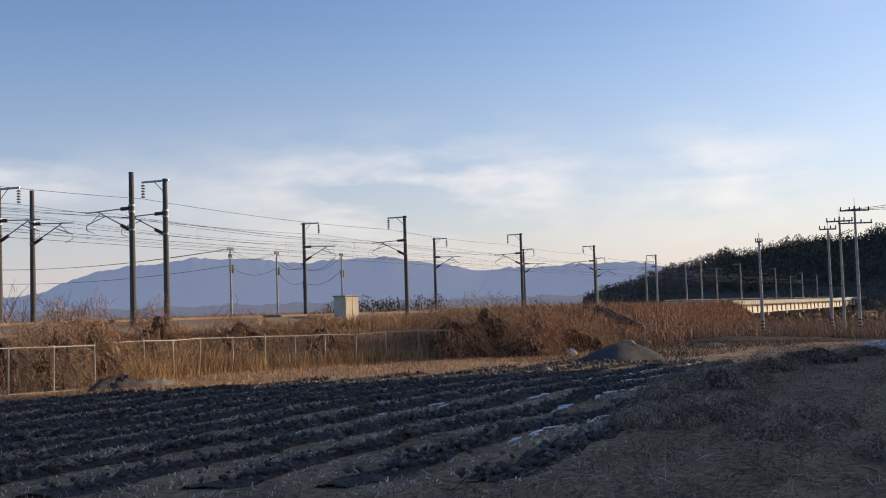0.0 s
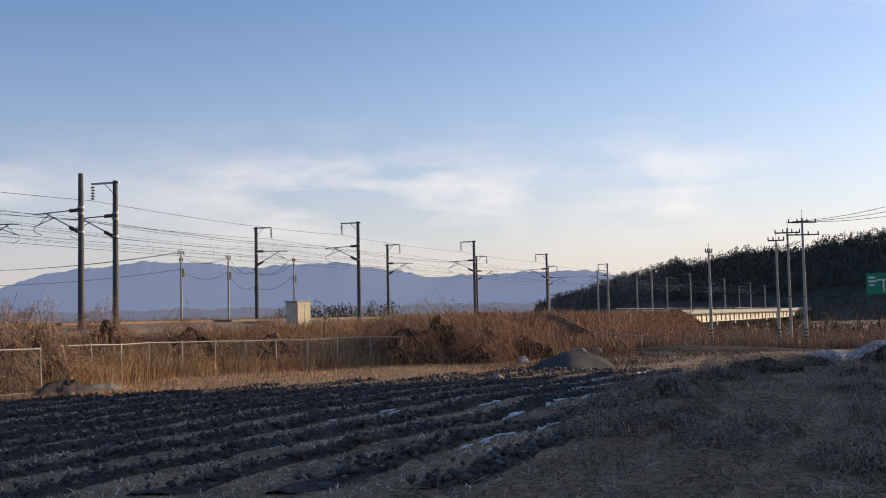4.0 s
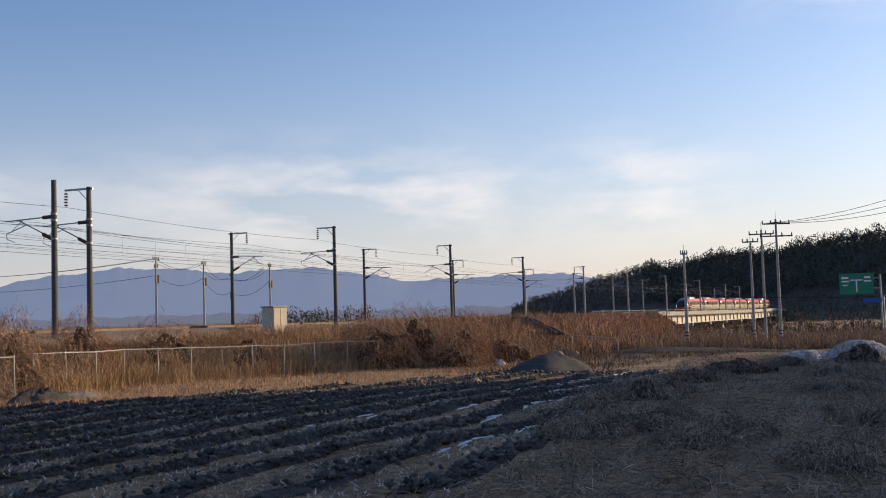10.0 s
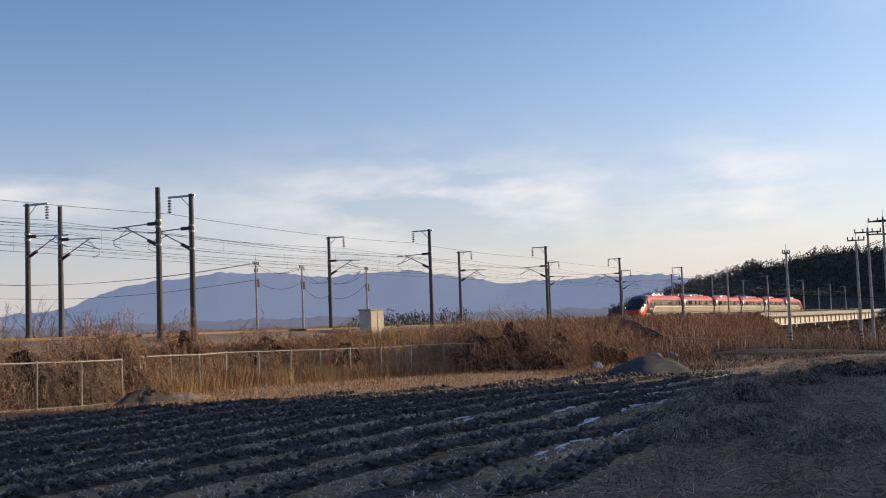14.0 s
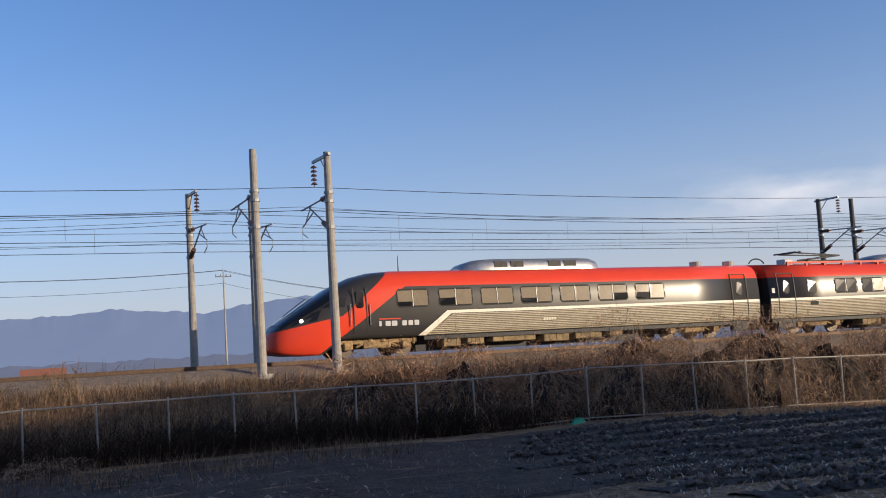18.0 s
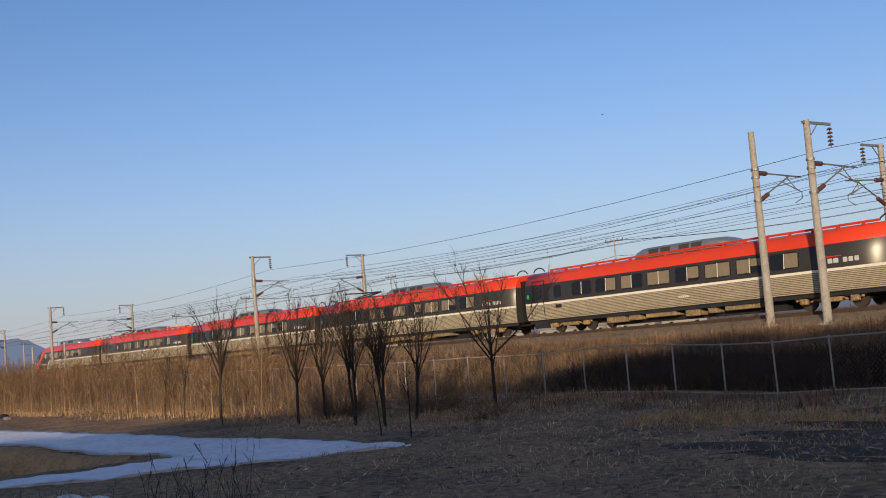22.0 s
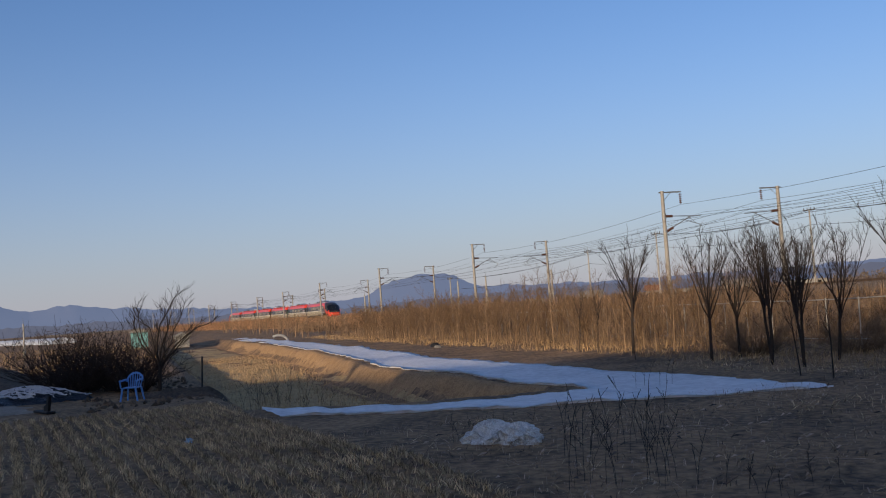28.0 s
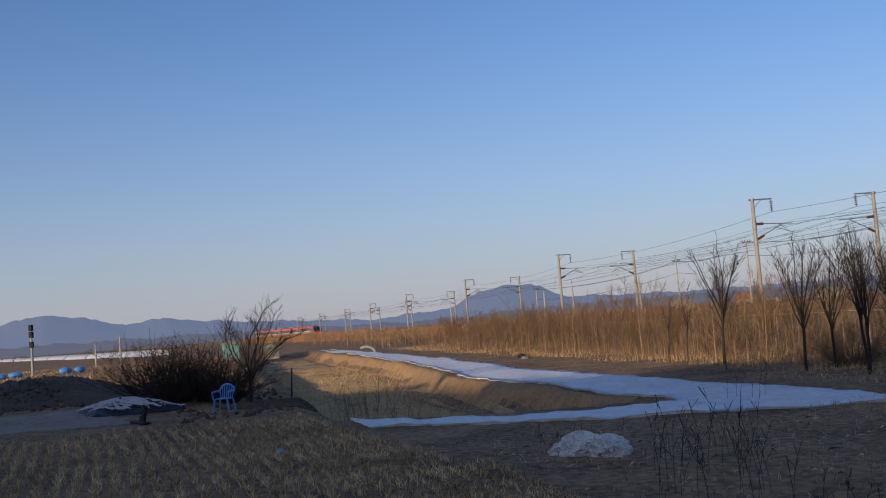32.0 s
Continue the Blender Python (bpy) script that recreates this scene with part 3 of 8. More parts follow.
PROFILE = [(1.42, 0.74), (1.49, 0.9), (1.52, 1.3), (1.525, 1.75), (1.50, 2.3), (1.44, 2.76), (1.34, 3.05), (1.12, 3.30), (0.75, 3.43), (0.0, 3.50)]


def half_w(z):
    return float(np.interp(z, [p[1] for p in PROFILE], [p[0] for p in PROFILE]))


NOSE_T = ([0, 0.12, 0.3, 0.7, 1.2, 2.0, 2.8, 3.6, 4.4, 5.4], [0.98, 1.16, 1.32, 1.62, 1.92, 2.42, 2.90, 3.24, 3.42, 3.50])
NOSE_W = ([0, 0.12, 0.3, 0.7, 1.2, 2.0, 2.8, 3.6, 4.4], [0.40, 0.55, 0.68, 0.80, 0.885, 0.95, 0.985, 1.0, 1.0])
NOSE_B = ([0, 0.12, 0.4, 1.0, 1.95, 2.7], [0.46, 0.36, 0.27, 0.2, 0.17, 0.74])


def section(u, nose, grow=0.0):
    """Outline of the coach at u metres from its end: from the sill on the camera's side over the roof to the other sill."""
    pts = []
    zt = float(np.interp(u, *NOSE_T)) if nose else 3.5
    ws = float(np.interp(u, *NOSE_W)) if nose else 1.0
    zb = float(np.interp(u, *NOSE_B)) if nose else 0.74
    for w, z in PROFILE:
        pts.append((-(w * ws + grow * (w > 0)), zb + (z - 0.74) / 2.76 * (zt - zb) + grow * (z > 3.0)))
    return pts + [(-w, z) for w, z in pts[-2::-1]]


def loft(bm, us, nose, j0=0, j1=None, grow=0.0, close=False, flip=False):
    rows = []
    for u in us:
        pts = section(u, nose, grow)[j0:j1]
        rows.append([bm.verts.new((u - 12.0, y, z)) for y, z in pts])
    for a, b in zip(rows[:-1], rows[1:]):
        for j in range(len(a) - 1):
            f = bm.faces.new((a[j], a[j + 1], b[j + 1], b[j]))
            f.smooth = True
    if close:
        bm.faces.new(rows[0][::-1])
        bm.faces.new(rows[-1])
        for a, b in zip(rows[:-1], rows[1:]):
            bm.faces.new((a[0], b[0], b[-1], a[-1]))
    return rows


def ribbed(bm, side, u0, u1, diag):
    """Ribbed lower panel between sill and waist; its front edge leans by diag."""
    zs, prof = np.linspace(0.76, 1.60, 12), []
    for k in range(11):
        a, b = zs[k], zs[k + 1]
        prof += [(a + 0.011, 0.006), (a + 0.024, 0.026), (b - 0.024, 0.026), (b - 0.011, 0.006)]
    rows = []
    for end in (0, 1):
        row = []
        for z, o in prof:
            u = (u0 + diag * (z - 0.74) / 0.86) if end == 0 else u1
            row.append(bm.verts.new((u - 12.0, side * (half_w(z) + o), z)))
        rows.append(row)
    for j in range(len(prof) - 1):
        bm.faces.new((rows[0][j], rows[0][j + 1], rows[1][j + 1], rows[1][j])).material_index = int(j % 4 == 3)


def plate(bm, side, u0, u1, z0, z1, out=0.012, thick=0.02, r=0.06):
    """A plate with cut corners on the coach side."""
    c = [(u0 + r, z0), (u1 - r, z0), (u1, z0 + r), (u1, z1 - r), (u1 - r, z1), (u0 + r, z1), (u0, z1 - r), (u0, z0 + r)]
    a = [bm.verts.new((u - 12.0, side * (half_w(z) + out), z)) for u, z in c]
    b = [bm.verts.new((u - 12.0, side * (half_w(z) + out - thick), z)) for u, z in c]
    bm.faces.new(a)
    for i in range(8):
        bm.faces.new((a[i], a[(i + 1) % 8], b[(i + 1) % 8], b[i]))


def upright(bm, side, u0, u1, z0, z1, out):
    """A thin post that follows the bulge of the coach side."""
    zs = np.linspace(z0, z1, 9)
    rows = [[bm.verts.new((u - 12.0, side * (half_w(z) + o), z)) for u, o in ((u0, out - 0.03), (u0, out), (u1, out), (u1, out - 0.03))] for z in zs]
    for a, b in zip(rows[:-1], rows[1:]):
        for j in range(3):
            bm.faces.new((a[j], a[j + 1], b[j + 1], b[j]))


def bogie(ob, u):
    x = u - 12.0
    bm = bmesh.new()
    for sd in (-1, 1):
        bm_box(bm, x - 1.75, x + 1.75, sd * 1.12 - 0.07, sd * 1.12 + 0.07, 0.52, 0.72, 0.03)
        bm_box(bm, x - 0.6, x + 0.6, sd * 1.14 - 0.08, sd * 1.14 + 0.08, 0.34, 0.56, 0.03)
        for dx in (-1.25, 1.25):
            bm_box(bm, x + dx - 0.2, x + dx + 0.2, sd * 1.16 - 0.12, sd * 1.16 + 0.12, 0.30, 0.60, 0.05)
            bm_tube(bm, (x + dx * 1.28, sd * 1.16, 0.45), (x + dx * 1.28, sd * 1.16, 0.84), 0.07, None, 8)
            bm_tube(bm, (x + dx * 0.72, sd * 1.16, 0.4), (x + dx * 0.2, sd * 1.16, 0.66), 0.045, None, 6)
        bm_tube(bm, (x - 0.28, sd * 1.1, 0.6), (x - 0.28, sd * 1.1, 0.95), 0.16, None, 10)
        bm_tube(bm, (x + 0.28, sd * 1.1, 0.6), (x + 0.28, sd * 1.1, 0.95), 0.16, None, 10)
    bm_box(bm, x - 0.3, x + 0.3, -1.1, 1.1, 0.5, 0.75)
    bg = part("bogie", bm, M_BOGIE, ob, "dusty brown bogie frame")
    for dx in (-1.25, 1.25):
        bm = bmesh.new()
        for sd in (-1, 1):
            bm_tube(bm, (x + dx, sd * 0.70, 0.43), (x + dx, sd * 0.82, 0.43), 0.43, 0.42, 24)
            bm_tube(bm, (x + dx, sd * 0.82, 0.43), (x + dx, sd * 0.9, 0.43), 0.2, 0.15, 12)
        bm_tube(bm, (x + dx, -0.9, 0.43), (x + dx, 0.9, 0.43), 0.08, None, 8)
        part("wheelset", bm, M_WHEEL, bg)


def coach(kind, mirror, label):
    """kind: cab, pan or plain. Built with its front to -x."""
    nose = kind == "cab"
    ob = empty("railway_carriage", pose(0, 0, 0), label, "train car", "carriages of the train")
    rs = random.Random(7 if nose else 11)
    L = 24.0 if nose else 23.1
    us = [0, 0.05, 0.12, 0.2, 0.3, 0.5, 0.7, 0.95, 1.2, 1.6, 1.95, 2.3, 2.7, 3.2, 3.6, 4.0, 4.4, 4.9, 5.4, 8, 12, 16, 20, L] if nose else [0.45, 4, 8, 12, 16, 20, L]
    bm = bmesh.new()
    loft(bm, us, nose, close=True)
    body = part("body", bm, M_LEAD if nose else M_MID, ob)
    for sd in (-1, 1):
        bm = bmesh.new()
        ribbed(bm, sd, 6.35 if nose else 0.5, L - 0.03, 1.22 if nose else 0)
        part("ribbed_panel", bm, (M_BEIGE, M_GROOVE), body, "beige ribbed lower side panel")
        bm = bmesh.new()
        if nose:
            plate(bm, sd, 7.45, L - 0.03, 1.615, 1.735, 0.016, 0.02, 0.01)
            zs = np.linspace(0.76, 1.735, 8)
            row = [[bm.verts.new((u - 12, sd * (half_w(z) + 0.034), z)) for u in (6.0 + 1.37 * (z - 0.76), 6.36 + 1.37 * (z - 0.76))] for z in zs]
            for p, q in zip(row[:-1], row[1:]):
                bm.faces.new((p[0], p[1], q[1], q[0]))
        else:
            plate(bm, sd, 0.5, L - 0.03, 1.615, 1.735, 0.016, 0.02, 0.01)
        part("waist_stripe", bm, M_STRIPE, body, "cream waist stripe")
        bm = bmesh.new()
        bm_box(bm, (6.3 if nose else 0.6) - 12, L - 12.1, sd * 1.36 - 0.03, sd * 1.36 + 0.03, 0.58, 0.75)
        part("sill_beam", bm, M_DARK, body)
        # windows
        if nose:
            wins = [(5.15, 6.50), (7.02, 8.52), (8.98, 10.48), (10.9, 12.4), (12.86, 14.36), (14.84, 16.34), (16.85, 18.4)]
        elif kind == "pan":
            wins = [(4.75, 6.2), (6.6, 8.05), (8.45, 9.9), (10.3, 11.75), (12.15, 13.6), (14.0, 15.45), (15.85, 17.3), (17.75, 19.2)]
        else:
            wins = [(4.4, 5.85), (6.25, 7.7), (8.1, 9.55), (9.95, 11.4), (11.8, 13.25), (13.65, 15.1), (15.5, 16.95), (17.35, 18.8)]
        for a, c in wins:
            bm = bmesh.new()
            plate(bm, sd, a - 0.05, c + 0.05, 1.90, 2.66, 0.010, 0.02, 0.12)
            wf = part("window", bm, M_RUBBER, body, "two-pane coach window with rubber frame")
            mid = (a + c) / 2
            for p0, p1 in ((a, mid - 0.03), (mid + 0.03, c)):
                bm = bmesh.new()
                plate(bm, sd, p0, p1, 1.96, 2.60, 0.016, 0.02, 0.07)
                part("pane", bm, M_GLASS, wf)
                low = rs.choice((1.97, 1.97, 1.97, 1.97, 2.06, 2.14, 2.25, 2.7))
                if low < 2.6:
                    bm = bmesh.new()
                    plate(bm, sd, p0 + 0.01, p1 - 0.01, low, 2.59, 0.020, 0.02, 0.03)
                    part("blind", bm, M_BLIND, wf)
            bm = bmesh.new()
            plate(bm, sd, mid - 0.016, mid + 0.016, 1.95, 2.61, 0.028, 0.02, 0.004)
            part("mullion", bm, M_STRIPE, wf)
        # doors
        for d0, d1 in ([(22.35, 23.25)] if nose else [(1.0, 2.05)]):
            for e in (d0, d1):
                bm = bmesh.new()
                upright(bm, sd, e - 0.022, e + 0.022, 0.76, 2.95, 0.036)
                part("door_post", bm, M_DARK, body)
            bm = bmesh.new()
            plate(bm, sd, d0 - 0.02, d1 + 0.02, 2.93, 2.97, 0.034, 0.03, 0.005)
            part("door_head", bm, M_DARK, body)
            bm = bmesh.new()
            plate(bm, sd, (d0 + d1) / 2 - 0.2, (d0 + d1) / 2 + 0.2, 1.95, 2.6, 0.018, 0.02, 0.12)
            part("door_window", bm, M_GLASS, body)
            bm = bmesh.new()
            bm_box(bm, d0 - 12, d1 - 12, sd * 1.3 - 0.12, sd * 1.3 + 0.12, 0.30, 0.74)
            part("door_step", bm, M_DARK, body)
        if not nose:
            bm = bmesh.new()
            plate(bm, sd, 2.9, 3.5, 1.93, 2.60, 0.016, 0.02, 0.1)
            part("small_window", bm, M_GLASS, body)
            bm = bmesh.new()
            plate(bm, sd, 3.0, 3.5, 1.35, 1.55, 0.034, 0.02, 0.02)
            part("destination_panel", bm, M_RUBBER, body)
            bm = bmesh.new()
            plate(bm, sd, 0.62, 0.80, 2.0, 2.24, 0.02, 0.02, 0.01)
            part("pictogram_plate", bm, M_GREEN if kind == "plain" else M_GREY, body)
        # lettering as plain bars with a red sweep over it
        u = 4.3 if nose else 20.0
        for k, (a, w) in enumerate(((0, 0.10), (0.27, 0.22), (0.54, 0.24), (1.0, 0.2), (1.27, 0.2), (1.54, 0.2))):
            bm = bmesh.new()
            plate(bm, sd, u + a, u + a + w, 1.94 - 0.75 * nose, 2.14 - 0.75 * nose, 0.016, 0.01, 0.02)
            part("letter_bar", bm, M_GREY, body)
        bm = bmesh.new()
        plate(bm, sd, u - 0.02, u + 0.95, 2.20 - 0.75 * nose, 2.25 - 0.75 * nose, 0.016, 0.01, 0.02)
        part("red_sweep", bm, M_REDP, body)
        bm = bmesh.new()
        for k in range(5):
            plate(bm, sd, 11.9 + k * 0.13, 12.0 + k * 0.13, 1.18, 1.28, 0.034, 0.01, 0.01)
        part("number_bars", bm, M_STRIPE, body)
    # underframe
    xs = [(7.2, 8.0), (8.3, 9.1), (9.5, 11.6), (12.0, 13.3), (13.6, 15.0), (15.4, 16.1)] if nose else [(6.6, 7.9), (8.2, 9.0), (9.4, 11.4), (12.0, 12.9), (13.4, 13.9), (14.4, 16.4)]
    for i, (a, c) in enumerate(xs):
        bm = bmesh.new()
        bm_box(bm, a - 12, c - 12, -1.3, 1.3, 0.26 + 0.05 * (i % 3), 0.66, 0.03)
        for k in range(3):
            t = a + (c - a) * (k + 1) / 4 - 12
            bm_box(bm, t - 0.012, t + 0.012, -1.315, 1.315, 0.3 + 0.05 * (i % 3), 0.64)
        part("equipment_box", bm, M_UNDER, ob, "dusty tan underfloor equipment box")
    bm = bmesh.new()
    bm_box(bm, (2.8 if nose else 0.8) - 12, L - 12.4, -1.0, 1.0, 0.52, 0.76)
    bm_box(bm, 6.2 - 12, 17.4 - 12, -0.7, 0.7, 0.12, 0.55)
    part("underframe", bm, M_DARK, ob)
    bogie(ob, 4.3 if nose else 3.7)
    bogie(ob, 20.2 if nose else 19.9)
    bm = bmesh.new()
    for k in range(5):
        bm_box(bm, L - 12 + 0.08 * k, L - 12 + 0.08 * k + 0.055, -1.05 + 0.03 * (k % 2), 1.05 - 0.03 * (k % 2), 0.9, 3.1)
    part("gangway_bellows", bm, M_RUBBER, ob)
    # roof
    p0, p1 = (8.5, 15.6) if nose else (8.2, 14.6)
    bm = bmesh.new()
    secs = [(p0, 0.06, 0.45), (p0 + 0.35, 0.26, 0.75), (p0 + 0.9, 0.40, 0.92), (p0 + 1.4, 0.44, 0.95), (p1 - 1.4, 0.44, 0.95), (p1 - 0.7, 0.41, 0.92), (p1 - 0.25, 0.27, 0.78), (p1, 0.05, 0.5)]
    rows = []
    for u, h, w in secs:
        rows.append([bm.verts.new((u - 12, y * w, 3.40 + (h + 0.1) * z)) for y, z in ((-1, 0), (-0.98, 0.55), (-0.8, 0.9), (0, 1), (0.8, 0.9), (0.98, 0.55), (1, 0))])
    for a, c in zip(rows[:-1], rows[1:]):
        for j in range(6):
            bm.faces.new((a[j], a[j + 1], c[j + 1], c[j])).smooth = True
    bm.faces.new(rows[0][::-1]), bm.faces.new(rows[-1])
    pod = part("air_conditioner", bm, M_SILVER, ob, "rounded silver roof air conditioner")
    for a in (p0 + 1.5, p0 + 2.3, p1 - 2.9, p1 - 2.1):
        for sd in (-1, 1):
            bm = bmesh.new()
            bm_box(bm, a - 12.02, a - 11.38, sd * 0.9 - 0.05, sd * 0.9 + 0.05, 3.53, 3.77)
            for k in range(6):
                bm_box(bm, a - 12 + k * 0.11, a - 12 + k * 0.11 + 0.06, sd * 0.9 - 0.06, sd * 0.9 + 0.06, 3.52, 3.78)
            part("grille", bm, M_GRILLE, pod)
    if nose:
        for u in (21.2, 23.2):
            bm = bmesh.new()
            bm_tube(bm, (u - 12, -0.4, 3.42), (u - 12, -0.4, 3.66), 0.26, 0.28, 14)
            part("roof_vent", bm, M_SILVER, ob)
        bm = bmesh.new()
        bm_tube(bm, (5.9 - 12, 0, 3.48), (5.9 - 12, 0, 4.15), 0.025, 0.01, 6)
        part("antenna", bm, M_DARK, ob)
        bm = bmesh.new()
        loft(bm, [0.42, 0.7, 0.95, 1.2, 1.6, 1.95, 2.3, 2.62], True, 6, 13, 0.018)
        part("windscreen", bm, M_GLASS, ob, "wide sloping dark windscreen")
        for sd in (-1, 1):
            bm = bmesh.new()
            w = lambda u: float(np.interp(u, *NOSE_W))
            c = [(2.15, 2.05), (2.9, 2.02), (2.95, 2.35), (2.75, 2.42)]
            bm.faces.new([bm.verts.new((u - 12, sd * (half_w(z) * w(u) + 0.012), z)) for u, z in c])
            part("cab_window", bm, M_GLASS, ob)
            for e in (3.25, 3.80):
                bm = bmesh.new()
                upright(bm, sd, e - 0.015, e + 0.015, 0.95, 2.75, 0.02)
                part("door_post", bm, M_DARK, ob)
            bm = bmesh.new()
            plate(bm, sd, 3.37, 3.68, 1.95, 2.6, 0.014, 0.02, 0.06)
            part("cab_door_window", bm, M_GLASS, ob)
            for u in (3.1, 3.92):
                bm = bmesh.new()
                bm_tube(bm, (u - 12, sd * 1.56, 1.25), (u - 12, sd * 1.56, 2.1), 0.02, None, 6)
                part("handrail", bm, M_STEEL, ob)
            bm = bmesh.new()
            c = [(0.75, 1.32), (1.75, 1.52), (1.95, 1.92), (1.1, 1.66)]
            def skin(u, z):
                zt, zb = float(np.interp(u, *NOSE_T)), float(np.interp(u, *NOSE_B))
                zz = 0.74 + (z - zb) / (zt - zb) * 2.76
                return half_w(min(zz, 3.4)) * w(u)
            bm.faces.new([bm.verts.new((u - 12, sd * (skin(u, z) + 0.03), z)) for u, z in c])
            hl = part("headlight_housing", bm, M_GLASS, ob)
            bm = bmesh.new()
            y = sd * (skin(1.2, 1.52) + 0.035)
            bm_tube(bm, (1.2 - 12, y - sd * 0.08, 1.52), (1.14 - 12, y + sd * 0.02, 1.52), 0.07, None, 10)
            part("lamp", bm, M_HEAD if not mirror else M_TAIL, hl, "lit lamp lens")
        for sd in (-1, 1):
            bm = bmesh.new()
            bm_tube(bm, (0.9 - 12, sd * 0.3, 1.78), (1.9 - 12, sd * 0.45, 2.46), 0.018, None, 6)
            part("wiper", bm, M_DARK, ob)
    else:
        bm = bmesh.new()
        for y in (-0.95, 0.95):
            bm_box(bm, 2.2 - 12, L - 12.6, y - 0.05, y + 0.05, 3.46, 3.56)
            for k in range(17):
                bm_box(bm, 2.2 - 12 + k * 1.22, 2.32 - 12 + k * 1.22, y - 0.06, y + 0.06, 3.34, 3.48)
        part("cable_trough", bm, M_REDP, ob, "red roof cable trough")
        for u in (0.7, L - 0.4):
            bm = bmesh.new()
            pts = [(u - 12 + 0.5 * math.cos(a) * (1 if u < 5 else -1) , -0.5, 3.42 + 0.34 * math.sin(a)) for a in np.linspace(0.3, 2.8, 8)]
            for a, c in zip(pts[:-1], pts[1:]):
                bm_tube(bm, a, c, 0.035, None, 6)
            part("jumper_cable", bm, M_RUBBER, ob)
        if kind == "pan":
            bm = bmesh.new()
            bm_box(bm, 4.0 - 12, 6.4 - 12, -0.6, 0.6, 3.60, 3.66, 0.02)
            pg = part("pantograph", bm, M_DARK, ob, "folded dark pantograph on its base frame")
            for u in (4.1, 6.3):
                for y in (-0.56, 0.56):
                    bm = bmesh.new()
                    bm_tube(bm, (u - 12, y, 3.38), (u - 12, y, 3.62), 0.07, 0.05, 8)
                    part("foot_insulator", bm, M_GREY, pg)
            for sd in (-1, 1):
                for nm, p, q, w in (("lower_arm", (4.2, sd * 0.35, 3.72), (6.6, sd * 0.15, 3.92), 0.045), ("upper_arm", (3.2, sd * 0.55, 4.04), (6.6, sd * 0.15, 3.92), 0.035)):
                    bm = bmesh.new()
                    bm_tube(bm, (p[0] - 12, p[1], p[2]), (q[0] - 12, q[1], q[2]), w, None, 6)
                    part(nm, bm, M_DARK, pg)
            for u in (3.05, 3.35):
                bm = bmesh.new()
                bm_tube(bm, (u - 12, -0.8, 4.06), (u - 12, 0.8, 4.06), 0.035, None, 6)
                part("collector_bar", bm, M_DARK, pg)
            bm = bmesh.new()
            bm_box(bm, 2.7 - 12, 3.3 - 12, -0.3, 0.3, 3.40, 3.75, 0.04)
            part("roof_box", bm, M_GREY, ob)
            bm = bmesh.new()
            bm_box(bm, 18.4 - 12, 18.9 - 12, -0.6, 0.0, 3.40, 3.86, 0.03)
            part("roof_box", bm, M_GREY, ob)
            for u in (16.2, 16.9, 18.3, 19.4):
                bm = bmesh.new()
                bm_tube(bm, (u - 12, -0.4, 3.40), (u - 12, -0.4, 3.74), 0.06, 0.05, 8)
                part("roof_insulator", bm, M_GREY, ob)
            bm = bmesh.new()
            bm_tube(bm, (17.0 - 12, -0.4, 3.72), (18.3 - 12, -0.4, 3.72), 0.11, None, 10)
            part("roof_switchgear", bm, M_GREY, ob, "grey roof switchgear")
    return ob


CARS = []
front = coach("cab", False, "streamlined red and charcoal cab car leading the train")
pan_car = coach("pan", False, "red and charcoal carriage with pantograph and beige lower side")
plain_car = coach("plain", False, "red and charcoal carriage with beige ribbed lower side")
rear = coach("cab", True, "streamlined red and charcoal cab car with tail lamps")
pan2 = copy_thing(pan_car, pose(0, 0, 0))
plain2 = copy_thing(plain_car, pose(0, 0, 0))
CARS = [(front, 12.0, False), (pan_car, 36.2, False), (plain_car, 59.7, False), (pan2, 83.2, False), (plain2, 106.7, False), (rear, 130.3, True)]


def nose_s(t):
    return float(np.interp(t, [0, 9, 11, 13, 15.5, 16, 17, 18, 19, 20, 21, 22, 24, 26, 29, 32], [585, 312, 257, 197, 108, 90.5, 52.5, 14.6, -23.2, -61, -100.7, -140.5, -218.5, -298, -409, -517]))


def motions():
    for ob, lag, back in CARS:
        rows = []
        for k in range(65):
            t = k * 0.5
            s = nose_s(t) + lag
            a, b = line(s - 8), line(s + 8)
            za, zb = float(rail_z(s - 8)), float(rail_z(s + 8))
            m = Matrix.Translation(((a[0] + b[0]) / 2, (a[1] + b[1]) / 2, (za + zb) / 2)) @ Euler((0, -math.atan2(zb - za, 16), math.atan2(b[1] - a[1], b[0] - a[0]))).to_matrix().to_4x4()
            rows.append((t, m @ pose(0, 0, 0, 0, 0, 180) if back else m))
        walk(ob, rows)
    flight = ((0, 26, -80, 6), (16.5, 26, -24, 6), (18.2, 20, 20, 6.5), (19, 7.71, 34, 8.11), (20, -1.75, 38, 9.62), (21, -19.39, 42, 13.73), (22, -42.43, 46, 14.88), (23, -48, 64, 18), (26, -30, 180, 30), (32, 60, 420, 40))
    rows = []
    for k, (t, x, y, z) in enumerate(flight):
        ahead = flight[min(k + 1, len(flight) - 1)]
        behind = flight[max(k - 1, 0)]
        rows.append((t, pose(x, y, z, 0, 0, math.degrees(math.atan2(ahead[2] - behind[2], ahead[1] - behind[1])) + 180)))
    walk(bird, rows)


